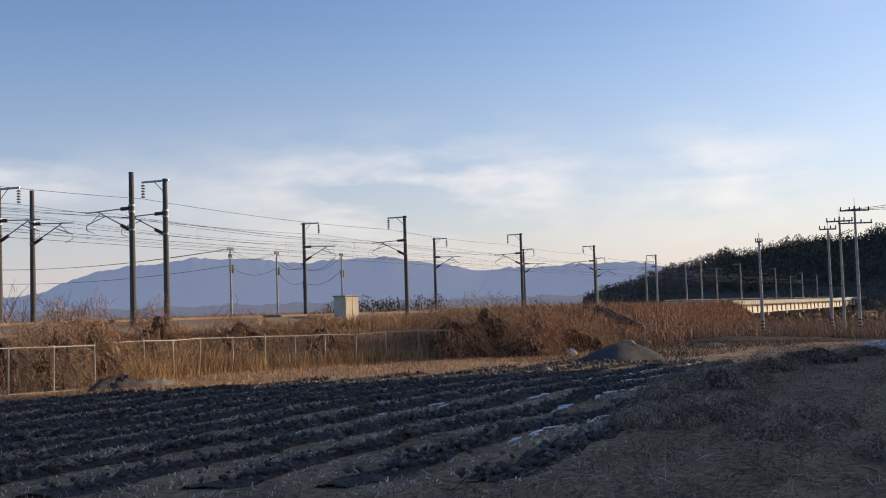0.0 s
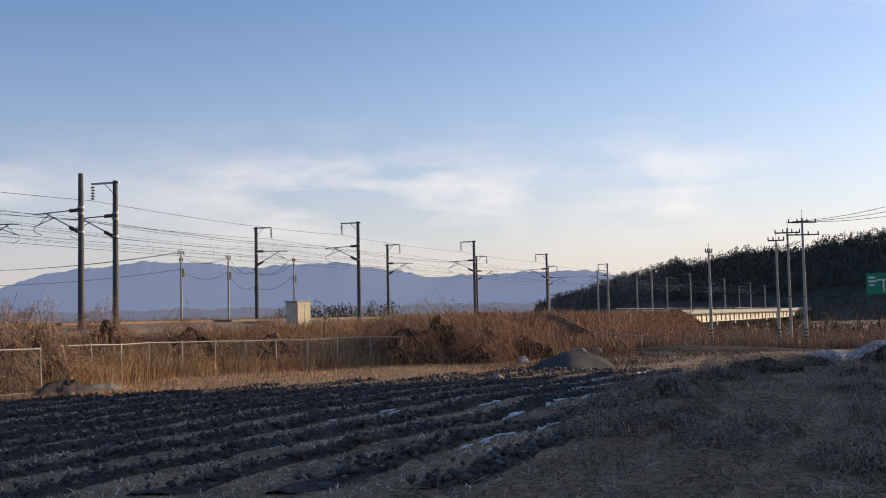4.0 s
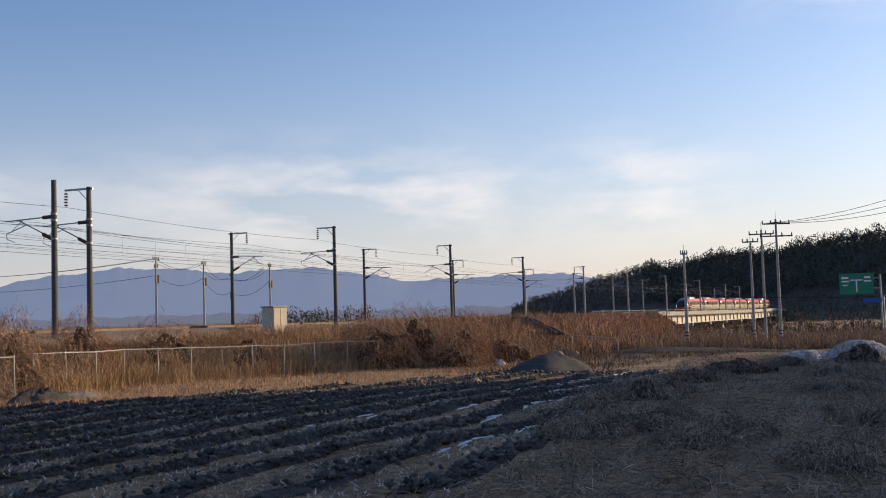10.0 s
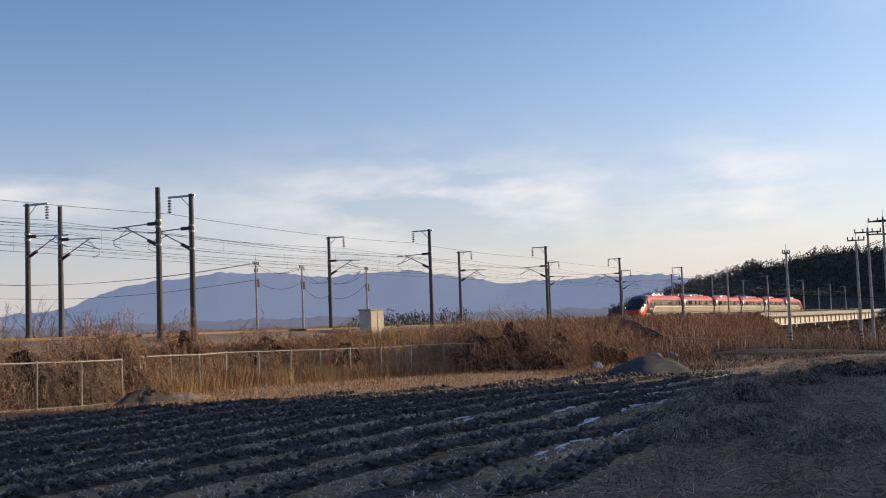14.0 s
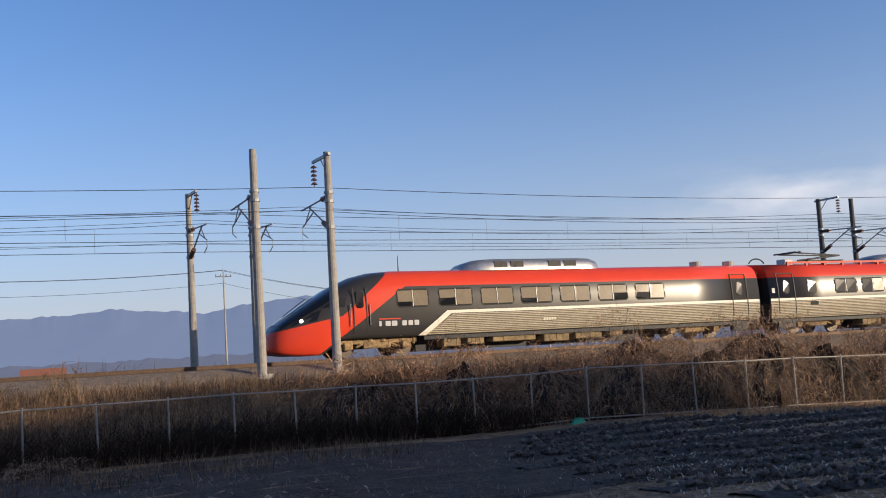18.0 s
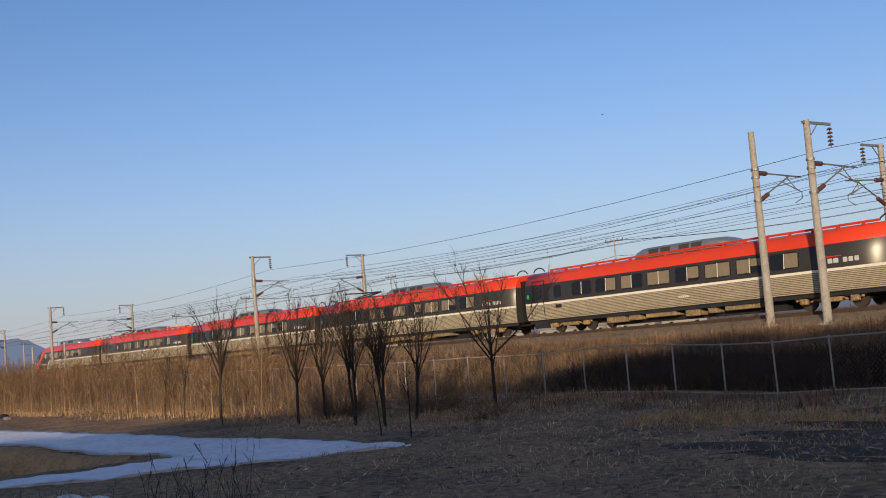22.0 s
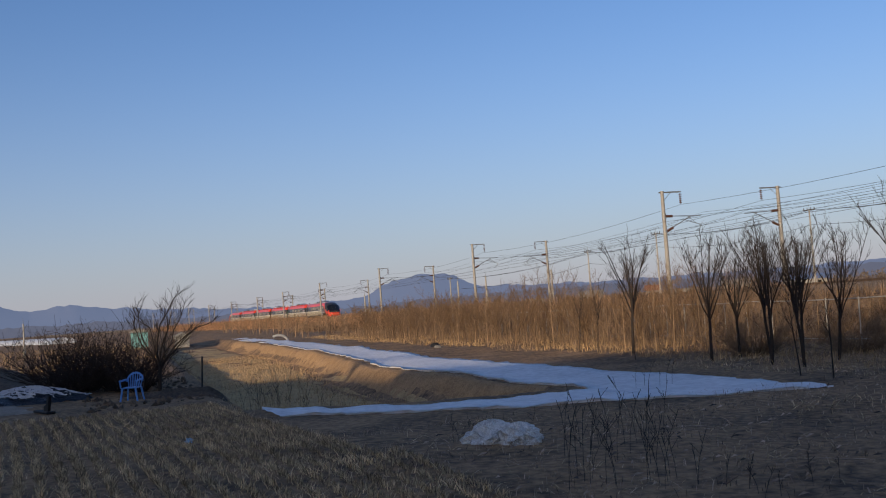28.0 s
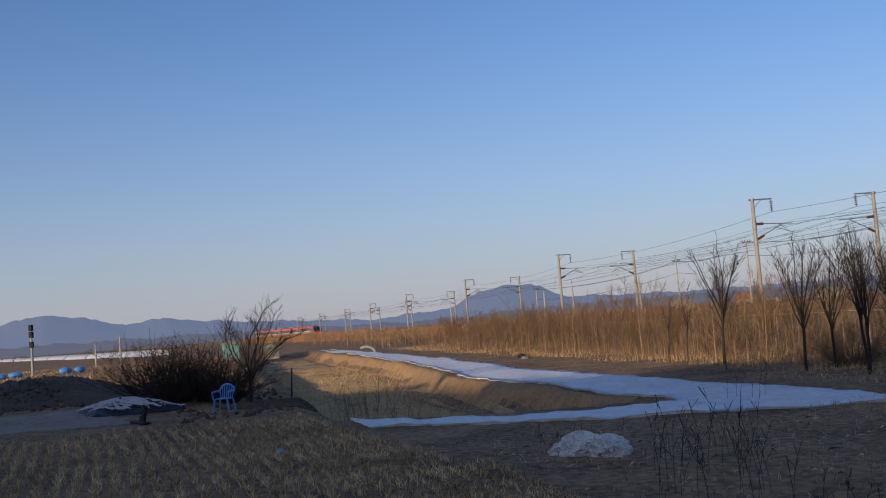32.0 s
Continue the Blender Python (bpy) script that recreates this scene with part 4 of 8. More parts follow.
# ------------------------------------------------------------------ vegetation helpers
def fast_mesh(name, V, F3, material, label, category, kind="stuff"):
    """A mesh of triangles from arrays."""
    me = bpy.data.meshes.new(name)
    me.vertices.add(len(V))
    me.vertices.foreach_set("co", np.asarray(V, np.float32).ravel())
    me.loops.add(F3.size)
    me.loops.foreach_set("vertex_index", F3.astype(np.int32).ravel())
    me.polygons.add(len(F3))
    me.polygons.foreach_set("loop_start", np.arange(0, F3.size, 3, dtype=np.int32))
    me.update(calc_edges=True)
    me.materials.append(material)
    return tagged(new(name, me), label, category, kind=kind)


def blades(P, H, W, lean, seed, curl=0.6, simple=False):
    """Curved stalks with two bends: arrays of vertices and triangles. lean: how far the tip leans, as a share of the height."""
    r = np.random.RandomState(seed)
    n = len(P)
    H, W = np.broadcast_to(H, n) * 1.0, np.broadcast_to(W, n) * 1.0
    a = r.uniform(0, 2 * np.pi, n)
    d = np.stack([np.cos(a), np.sin(a), 0 * a], -1)
    b = r.uniform(0, np.pi, n)
    side = np.stack([np.cos(b), np.sin(b), 0 * b], -1) * (W / 2)[:, None]
    L = (np.abs(r.normal(0, 1, n)) * lean * H)[:, None]
    upv = np.array([0, 0, 1.0])
    if simple:
        mid = P + d * L * 0.5 + upv * (H * (0.62 - 0.06 * curl))[:, None]
        tip = P + d * L * 1.15 + upv * (H * (1.0 - 0.35 * curl * r.uniform(0, 1, n)))[:, None]
        V = np.stack([P - side, P + side, mid - side * 0.7, mid + side * 0.7, tip], 1).reshape(-1, 3)
        return V, (np.arange(n)[:, None, None] * 5 + np.array([[0, 1, 3], [0, 3, 2], [2, 3, 4]])[None]).reshape(-1, 3)
    m1 = P + d * L * 0.25 + upv * (H * 0.45)[:, None]
    m2 = P + d * L * 0.65 + upv * (H * (0.85 - 0.15 * curl))[:, None]
    tip = P + d * L * 1.15 + upv * (H * (1.0 - 0.35 * curl * r.uniform(0, 1, n)))[:, None]
    V = np.stack([P - side, P + side, m1 - side * 0.8, m1 + side * 0.8, m2 - side * 0.5, m2 + side * 0.5, tip], 1).reshape(-1, 3)
    f = np.array([[0, 1, 3], [0, 3, 2], [2, 3, 5], [2, 5, 4], [4, 5, 6]])
    F = (np.arange(n)[:, None, None] * 7 + f[None]).reshape(-1, 3)
    return V, F


def arcs(P, D, L, W, droop, seed):
    """Long hanging strands that start at P, run along D and sink."""
    r = np.random.RandomState(seed)
    n = len(P)
    L, W = np.broadcast_to(L, n) * 1.0, np.broadcast_to(W, n) * 1.0
    b = r.uniform(0, np.pi, n)
    side = np.stack([np.cos(b) * 0.7, np.sin(b) * 0.7, r.uniform(-0.7, 0.7, n)], -1) * (W / 2)[:, None]
    kink = r.normal(0, 0.10, (n, 3)) * L[:, None]
    at = lambda t: P + D * (L * t)[:, None] - np.array([0, 0, 1.0]) * (L * droop * t * t)[:, None] + kink * math.sin(math.pi * t)
    a, c, e, g = at(0.0), at(0.35), at(0.7), at(1.0)
    V = np.stack([a - side, a + side, c - side, c + side, e - side * 0.8, e + side * 0.8, g], 1).reshape(-1, 3)
    f = np.array([[0, 1, 3], [0, 3, 2], [2, 3, 5], [2, 5, 4], [4, 5, 6]])
    return V, (np.arange(n)[:, None, None] * 7 + f[None]).reshape(-1, 3)


def vine_heap(name, x, y, rx, ry, rz, n, seed, label, category, group="", material=None):
    """A tangled mound: an added core, coloured as the hollow's shade, under hanging strands."""
    rs = np.random.RandomState(seed)
    z = float(ground_z(x, y))
    ob = empty(name, pose(x, y, z), label, category, group)
    base = ground_z
    lump = rs.uniform(0, 6.28, 8)
    size = min(1.0, 0.35 + 0.3 * rz)
    bulge = lambda a, e: 1 + 0.16 * np.sin(2 * a + lump[0]) + 0.13 * np.sin(3 * a + 4 * e + lump[1]) + 0.10 * np.sin(6 * a + lump[2] + 3 * e)
    parts_ = []
    for k, (lo, hi, cnt) in enumerate(((0.5, 1.0, int(1.3 * n)), (0.92, 1.05, n))):
        a, e = rs.uniform(0, 6.28, cnt), np.arcsin(rs.uniform(0.02, 1, cnt))
        R = rs.uniform(lo, hi, cnt) * bulge(a, e)
        out = np.stack([np.cos(a), np.sin(a), 0 * a], -1)
        P = np.stack([rx * R * np.cos(a) * np.cos(e), ry * R * np.sin(a) * np.cos(e), rz * R * np.sin(e)], -1)
        P[:, 2] += base(P[:, 0] + x, P[:, 1] + y) - z
        D = out * rs.uniform(0.2, 0.8, cnt)[:, None] + rs.normal(0, 0.35, (cnt, 3)) + np.array([0, 0, 0.35])
        parts_.append(arcs(P, D, size * rs.uniform(0.2, 0.6, cnt), 0.011 + 0.009 * size, rs.uniform(0.5, 1.3, cnt), seed + 5 + k))
    V, F = stack(parts_)
    V[:, 2] = np.maximum(V[:, 2], base(V[:, 0] + x, V[:, 1] + y) - z + 0.02)
    st = fast_mesh("tangle", V, F, material or M_BRUSH, "", "")
    st.parent = ob
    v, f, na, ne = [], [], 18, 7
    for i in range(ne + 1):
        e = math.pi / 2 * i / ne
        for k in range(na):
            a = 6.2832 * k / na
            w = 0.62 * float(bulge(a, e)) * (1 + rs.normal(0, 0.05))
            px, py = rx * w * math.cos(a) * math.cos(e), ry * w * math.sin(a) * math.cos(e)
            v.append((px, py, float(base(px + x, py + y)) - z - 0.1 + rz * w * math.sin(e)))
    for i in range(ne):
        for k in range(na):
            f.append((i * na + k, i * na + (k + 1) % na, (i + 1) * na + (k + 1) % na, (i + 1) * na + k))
    # the core closes the mound and holds its inner shade as colour
    mesh_ob("core", v, f, M_BRUSHSHADE, ob)
    return ob


def clod_mesh(name, x, y, size, z, material, rs, label, category):
    """Many small broken lumps in one mesh."""
    n = len(x)
    octa = np.array([[1, 0, 0], [-1, 0, 0], [0, 1, 0], [0, -1, 0], [0, 0, 1], [0, 0, -1.0]])
    V = (octa[None] * rs.uniform(0.6, 1.25, (n, 6, 1)) + rs.normal(0, 0.22, (n, 6, 3))) * size[:, None, None] * np.array([1.25, 1.0, 0.85])
    V = V + np.stack([x, y, z], -1)[:, None]
    tri = np.array([[0, 2, 4], [2, 1, 4], [1, 3, 4], [3, 0, 4], [2, 0, 5], [1, 2, 5], [3, 1, 5], [0, 3, 5]])
    return fast_mesh(name, V.reshape(-1, 3), (np.arange(n)[:, None, None] * 6 + tri[None]).reshape(-1, 3), material, label, category)


def stack(parts):
    V, F, o = [], [], 0
    for v, f in parts:
        V.append(v), F.append(f + o)
        o += len(v)
    return np.concatenate(V), np.concatenate(F)


def clumpy(r, n, lo, hi, size, keep=0.5):
    """Random places in a rectangle, thinned into clumps."""
    x, y = r.uniform(lo[0], hi[0], n * 2), r.uniform(lo[1], hi[1], n * 2)
    k = 0.5 + 0.5 * wob(x, y, size) + r.uniform(-0.35, 0.35, n * 2)
    return x[k > keep][:n], y[k > keep][:n]


def grass_mat(name, c1, c2, scale=0.5, island=0.35):
    return mat(name, c1, 0.9, color2=c2, scale=scale, fine=6.0, island=island)


# Sun and shade are put into colour: M_BRUSH lit bank, M_DRY shaded bank.
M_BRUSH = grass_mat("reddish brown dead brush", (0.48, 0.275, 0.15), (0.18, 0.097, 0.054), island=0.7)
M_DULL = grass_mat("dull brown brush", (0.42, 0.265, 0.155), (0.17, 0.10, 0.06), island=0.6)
M_DRY = grass_mat("grey-brown brush darkened for shade", (0.26, 0.168, 0.098), (0.065, 0.04, 0.026), island=0.75)
# Near-black: the shade inside the brush and mounds as a colour.
M_BRUSHSHADE = mat("blackish shade of brush hollows", (0.055, 0.034, 0.022), 1.0, color2=(0.026, 0.016, 0.011), scale=2.5, bump=0.8, bump_scale=12)
M_STRAW = grass_mat("tan dry grass", (0.54, 0.37, 0.19), (0.28, 0.17, 0.085), island=0.5)
M_STRIP = grass_mat("rust-tan trodden straw", (0.62, 0.38, 0.20), (0.28, 0.16, 0.085), island=0.6)
M_WEED = grass_mat("grey-brown dead weeds", (0.48, 0.34, 0.24), (0.10, 0.066, 0.048), island=0.8)
M_STUB = grass_mat("rice stubble", (0.66, 0.49, 0.29), (0.21, 0.148, 0.085), island=0.7)
M_TWIG = mat("dark bare twigs", (0.045, 0.034, 0.028), 0.9, var=0.4, scale=2.0)
M_SAPL = grass_mat("tan bare saplings", (0.32, 0.21, 0.125), (0.13, 0.084, 0.052), island=0.5)


def on_ground(x, y, dz=-0.03):
    return np.stack([x, y, ground_z(x, y) + dz], -1)


def by_line(r, n, s0, s1, q0, q1):
    s, q = r.uniform(s0, s1, n), r.uniform(0, 1, n)
    lo = q0(s) if callable(q0) else q0
    x, y, _ = line(s, lo + (q1 - lo) * q)
    return x, y, s, q


foot_q = bank_foot


# brush over the railway bank
r = np.random.RandomState(21)
x, y, s, q = by_line(r, 38000, -45, 30, lambda s: foot_q(s) - 0.4, -4.5)
keep = ~((np.abs(x - 0.4) < 1.25) & (y < 36.2))
x, y, q = x[keep], y[keep], q[keep]
h = (0.55 + 0.45 * r.uniform(0, 1, len(x)) + 0.35 * np.maximum(0, wob(x, y, 6.0))) * np.where(q > 0.7, 0.42, 1.0)
parts1 = [blades(on_ground(x, y), h, 0.016, 0.55, 22, simple=True)]
V, F = stack(parts1)
fast_mesh("bank_brush", V, F, M_DRY, "dead grey-brown brush over the railway bank", "brush")
# near-black stems added as the inner shade of the bank brush
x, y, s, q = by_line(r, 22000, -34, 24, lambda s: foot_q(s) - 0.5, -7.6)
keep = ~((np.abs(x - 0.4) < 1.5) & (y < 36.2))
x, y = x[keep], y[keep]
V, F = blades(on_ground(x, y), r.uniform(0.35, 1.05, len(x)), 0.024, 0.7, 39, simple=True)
fast_mesh("dead_stems", V, F, M_BRUSHSHADE, "dark stems that stand for shade inside the brush", "brush")
x, y, s, q = by_line(r, 20000, -45, 30, lambda s: foot_q(s) - 0.6, -4.3)
keep = ~((np.abs(x - 0.4) < 1.25) & (y < 36.2))
x, y = x[keep], y[keep]
V, F = blades(on_ground(x, y), r.uniform(0.25, 0.8, len(x)), 0.014, 0.5, 23, simple=True)
fast_mesh("bank_grass", V, F, M_DRY, "thin dry grass between the brush on the bank", "grass")
# more stems carrying painted shade behind the left-hand fence
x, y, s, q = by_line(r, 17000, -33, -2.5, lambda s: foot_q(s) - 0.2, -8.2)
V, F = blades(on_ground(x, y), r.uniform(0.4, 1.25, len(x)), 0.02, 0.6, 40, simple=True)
fast_mesh("dead_stems", V, F, M_BRUSHSHADE, "blackish stems that stand for shade behind the fence", "brush")
# and along the lower bank, again shade put into stem colour
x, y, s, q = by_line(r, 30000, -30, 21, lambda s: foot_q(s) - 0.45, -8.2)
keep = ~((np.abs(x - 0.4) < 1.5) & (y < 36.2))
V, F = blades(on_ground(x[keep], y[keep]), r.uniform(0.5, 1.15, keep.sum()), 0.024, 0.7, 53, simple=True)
fast_mesh("dead_stems", V, F, M_BRUSHSHADE, "matted blackish stems that stand for shade on the bank", "brush")
# right-hand bank, tangled vines over the fence
x, y, s, q = by_line(r, 38000, 22, 96, lambda s: foot_q(s) - 0.2, -7.5)
keep = (s > 37) | (q > 0.35)
x, y, s, q = x[keep], y[keep], s[keep], q[keep]
mound = np.maximum(0, wob(x, y, 7.5)) * (q < 0.5)
h = 0.55 + 0.3 * r.uniform(0, 1, len(x)) + 0.75 * mound
V, F = blades(on_ground(x, y), h, 0.02, 0.9, 24, curl=1.2, simple=True)
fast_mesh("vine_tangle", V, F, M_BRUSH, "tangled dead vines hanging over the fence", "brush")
x, y, s, q = by_line(r, 25000, 38, 90, lambda s: foot_q(s) - 0.8, -8.5)
V, F = blades(on_ground(x, y), r.uniform(0.5, 1.25, len(x)), 0.018, 0.35, 25, simple=True)
fast_mesh("bank_reeds", V, F, M_STRAW, "tan dry reeds on the wide bank", "grass")
x, y, s, q = by_line(r, 33000, 84, 240, lambda s: foot_q(s) - 2.0, -5.5)
V, F = blades(on_ground(x, y), r.uniform(0.5, 1.3, len(x)) * (1 + 0.6 * np.maximum(0, wob(x, y, 14.0))), 0.05, 0.6, 26, simple=True)
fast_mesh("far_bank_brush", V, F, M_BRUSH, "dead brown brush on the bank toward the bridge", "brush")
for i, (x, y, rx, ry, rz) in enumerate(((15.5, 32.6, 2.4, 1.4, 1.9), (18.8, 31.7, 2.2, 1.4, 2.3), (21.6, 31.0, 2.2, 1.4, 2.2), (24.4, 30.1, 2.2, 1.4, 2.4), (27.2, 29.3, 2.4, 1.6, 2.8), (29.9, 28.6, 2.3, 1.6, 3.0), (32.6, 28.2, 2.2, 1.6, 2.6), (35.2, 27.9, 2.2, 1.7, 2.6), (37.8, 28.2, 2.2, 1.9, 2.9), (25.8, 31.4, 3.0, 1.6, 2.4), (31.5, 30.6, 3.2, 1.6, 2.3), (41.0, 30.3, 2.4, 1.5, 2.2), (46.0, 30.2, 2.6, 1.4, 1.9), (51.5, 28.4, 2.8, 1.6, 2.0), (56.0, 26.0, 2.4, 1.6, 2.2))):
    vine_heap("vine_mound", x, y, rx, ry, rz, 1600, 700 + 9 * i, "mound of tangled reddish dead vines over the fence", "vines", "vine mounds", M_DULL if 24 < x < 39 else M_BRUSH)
# weeds that creep over the edge of the ballast
x, y, s, q = by_line(r, 6000, -70, 90, -5.2, -2.5)
k2 = wob(x, y, 3.5) + r.uniform(-0.6, 0.6, len(x)) > 0.1
V, F = blades(np.stack([x[k2], y[k2], np.maximum(ground_z(x[k2], y[k2]), rail_z(s[k2]) - 0.95 + 0.45 * sm(-4.2, -3.0, line_sq(x[k2], y[k2])[1]))], -1), r.uniform(0.12, 0.5, k2.sum()), 0.014, 0.6, 43, simple=True)
fast_mesh("track_weeds", V, F, M_DRY, "thin dry weeds at the edge of the ballast", "weeds")
# left-hand bank
x, y, s, q = by_line(r, 27000, -190, -40, lambda s: foot_q(s) - 1.8, -4.5)
V, F = blades(on_ground(x, y), r.uniform(0.4, 1.1, len(x)) * (1 + 0.5 * np.maximum(0, wob(x, y, 9.0))), 0.024, 0.9, 27, simple=True)
fast_mesh("left_bank_grass", V, F, M_DRY, "dry brown grass on the railway bank", "grass")
# tall stems along the crest that half hide the track
x, y, s, q = by_line(r, 15000, -330, -62, lambda s: np.full_like(s, -9.0), -4.8)
k2 = wob(x, y, 6.0) + r.uniform(-0.6, 0.9, len(x)) > 0
V, F = blades(on_ground(x[k2], y[k2]), r.uniform(0.7, 1.5, k2.sum()) * (1 + 0.7 * np.maximum(0, wob(x[k2], y[k2], 5.0)) + 0.5 * np.exp(-((s[k2] + 108) / 14) ** 2)), 0.032, 0.7, 47, simple=True)
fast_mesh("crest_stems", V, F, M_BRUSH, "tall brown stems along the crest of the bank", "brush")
# strip of short tan grass in front of the dark soil
x, y = r.uniform(-21, 3, 20000), r.normal(23.3, 0.85, 20000)
k2 = wob(x, y, 2.5) + r.uniform(-0.7, 0.9, len(x)) > 0
V, F = blades(on_ground(x[k2], y[k2]), r.uniform(0.08, 0.30, k2.sum()), 0.016, 0.7, 48, simple=True)
fast_mesh("verge_grass", V, F, M_STRAW, "short tan grass along the dark soil", "grass")
# tall brush where the line runs off to the left
x, y, s, q = by_line(r, 19000, -480, -105, lambda s: np.full_like(s, -13.0), -4.6)
V, F = blades(on_ground(x, y), r.uniform(0.8, 2.0, len(x)) * (0.8 + 0.7 * np.maximum(0, wob(x, y, 9.0))) * (1 + 0.5 * sm(-220, -260, s)), 0.05, 0.8, 37, simple=True)
fast_mesh("far_left_brush", V, F, M_BRUSH, "tall brown brush along the receding line", "brush")
# low brown litter between the field's end and the poles
x, y = r.uniform(55, 93, 12000), r.uniform(-6, 15, 12000)
k2 = y > np.interp(x, [55, 70, 93], [6, 3, -6])
V, F = blades(on_ground(x[k2], y[k2]), r.uniform(0.1, 0.45, k2.sum()), 0.035, 0.9, 38, simple=True)
fast_mesh("brown_litter", V, F, M_DRY, "low brown litter and dead grass", "litter")
# brush on the low ground under the bridge and round the poles
x, y = r.uniform(89, 230, 40000), r.uniform(-26, 16, 40000)
x = 89 + (x - 89) * r.uniform(0, 1, len(x))
k2 = (line_sq(x, y)[1] < foot_q(x) + 1) & (wob(x, y, 8.0) + r.uniform(-0.5, 1.1, len(x)) > 0)
V, F = blades(on_ground(x[k2], y[k2]), r.uniform(0.5, 1.3, k2.sum()) * (1 + 0.5 * np.maximum(0, wob(x[k2], y[k2], 12.0))), 0.05, 0.5, 34, simple=True)
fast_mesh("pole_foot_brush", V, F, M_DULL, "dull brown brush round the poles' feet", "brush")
# loose weeds across the bare ground in front
x, y = clumpy(r, 28000, (-40, 3), (16, 30.5), 5.0, 0.5)
keep = (np.hypot(x, y) > 9.5) & ~((y < 21) & (x < -24.5) & (y > 3.5))
V, F = blades(on_ground(x[keep], y[keep]), r.uniform(0.05, 0.22, keep.sum()), 0.014, 1.1, 28, simple=True)
fast_mesh("ground_litter", V, F, M_WEED, "short dead grass and litter on bare soil", "grass")
x, y = clumpy(r, 9000, (-34, 24.5), (14, 30.0), 3.0, 0.6)
k2 = ~((x > -16) & (x < -3.5) & (y < 29.6))
x, y = x[k2], y[k2]
V, F = blades(on_ground(x, y), r.uniform(0.15, 0.55, len(x)), 0.018, 0.5, 29)
fast_mesh("fence_foot_grass", V, F, M_DRY, "brown dry grass along the foot of the fence", "grass")
# weeds at the right, near the camera
x, y = clumpy(r, 42000, (9, -16), (72, 9.5), 6.0, 0.42)
weed_edge = lambda x: np.interp(x, [10, 13.5, 15, 18, 21.5, 24, 30, 38, 46, 55, 70], [8.5, 6.2, 3.9, 3.2, 2.8, 3.4, 3.2, 2.4, -0.2, -1.5, 2.0])
keep = (np.hypot(x, y) > 10) & (y < weed_edge(x))
V, F = blades(on_ground(x[keep], y[keep]), r.uniform(0.08, 0.35, keep.sum()) * (0.8 + 1.2 * np.maximum(0, wob(x[keep], y[keep], 9.0))), 0.015, 0.8, 30, curl=1.0, simple=True)
fast_mesh("weed_field", V, F, M_WEED, "matted grey-brown dead weeds", "grass")
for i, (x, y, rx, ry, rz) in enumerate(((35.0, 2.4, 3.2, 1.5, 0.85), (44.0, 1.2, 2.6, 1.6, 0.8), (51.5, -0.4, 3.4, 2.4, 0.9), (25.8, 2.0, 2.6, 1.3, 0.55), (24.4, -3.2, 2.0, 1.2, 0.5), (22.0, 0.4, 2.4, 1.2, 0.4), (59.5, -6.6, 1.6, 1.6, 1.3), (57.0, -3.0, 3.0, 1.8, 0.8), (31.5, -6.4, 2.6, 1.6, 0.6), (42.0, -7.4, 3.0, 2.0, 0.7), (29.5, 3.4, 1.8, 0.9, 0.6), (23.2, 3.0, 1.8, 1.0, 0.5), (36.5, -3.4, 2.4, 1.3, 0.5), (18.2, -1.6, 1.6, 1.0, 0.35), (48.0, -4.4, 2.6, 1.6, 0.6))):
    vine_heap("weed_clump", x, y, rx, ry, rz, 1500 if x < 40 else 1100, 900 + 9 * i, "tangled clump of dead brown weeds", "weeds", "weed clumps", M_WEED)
# long bent weeds close to the camera, lying over one another
n = 30000
d, a = r.uniform(0, 1, n) ** 1.3 * 32 + 10.5, np.radians(r.uniform(60, 101, n))
x, y = d * np.sin(a), d * np.cos(a)
k2 = (y < weed_edge(x)) & (wob(x, y, 4.0) + r.uniform(-0.8, 0.8, n) > -0.25)
x, y = x[k2], y[k2]
P = on_ground(x, y, 0.03)
P[:, 2] += r.uniform(0, 0.18, len(x))
e = r.uniform(0, 6.28, len(x))
V, F = arcs(P, np.stack([np.cos(e), np.sin(e), r.uniform(0.1, 0.9, len(x))], -1), r.uniform(0.2, 0.7, len(x)), 0.013, r.uniform(0.3, 1.0, len(x)), 35)
V[:, 2] = np.maximum(V[:, 2], ground_z(V[:, 0], V[:, 1]) + 0.01)
fast_mesh("bent_weeds", V, F, M_WEED, "long bent pale weeds lying crosswise", "weeds")
# grass under the young trees and along the sheet
x, y = clumpy(r, 21000, (-130, 19.5), (-26, 31), 4.0, 0.4)
V, F = blades(on_ground(x, y), r.uniform(0.08, 0.42, len(x)), 0.02, 0.8, 31, simple=True)
fast_mesh("orchard_grass", V, F, M_STRAW, "sunlit tan grass under the young trees", "grass")

# flattened pale litter on the left-hand soil
n = 14000
x, y = r.uniform(-40, -9, n), r.uniform(2.5, 20, n)
k2 = (np.hypot(x, y) > 10.5) & ~((x < -21.5) & (y > 11.0) & (y < 17)) & ~((x < -24) & (y > 3.2)) & (wob(x, y, 5.5) + r.uniform(-0.9, 0.9, n) > -0.1)
V, F = blades(on_ground(x[k2], y[k2]), r.uniform(0.04, 0.16, k2.sum()), 0.016, 1.6, 36, curl=1.2, simple=True)
fast_mesh("flattened_straw", V, F, M_STUB, "flattened pale straw on the left-hand soil", "straw")

# straw litter from the trees to the dark soil
n = 26000
x, y = r.uniform(-36, -3, n), r.uniform(13, 28.5, n)
k2 = ~((x < -20.5) & (y < 17.6)) & (wob(x, y, 4.5) + r.uniform(-0.9, 0.9, n) > -0.1)
V, F = blades(on_ground(x[k2], y[k2]), r.uniform(0.05, 0.2, k2.sum()), 0.02, 1.2, 50, curl=1.2, simple=True)
fast_mesh("straw_litter", V, F, M_STUB, "pale straw litter on the bare soil", "straw")
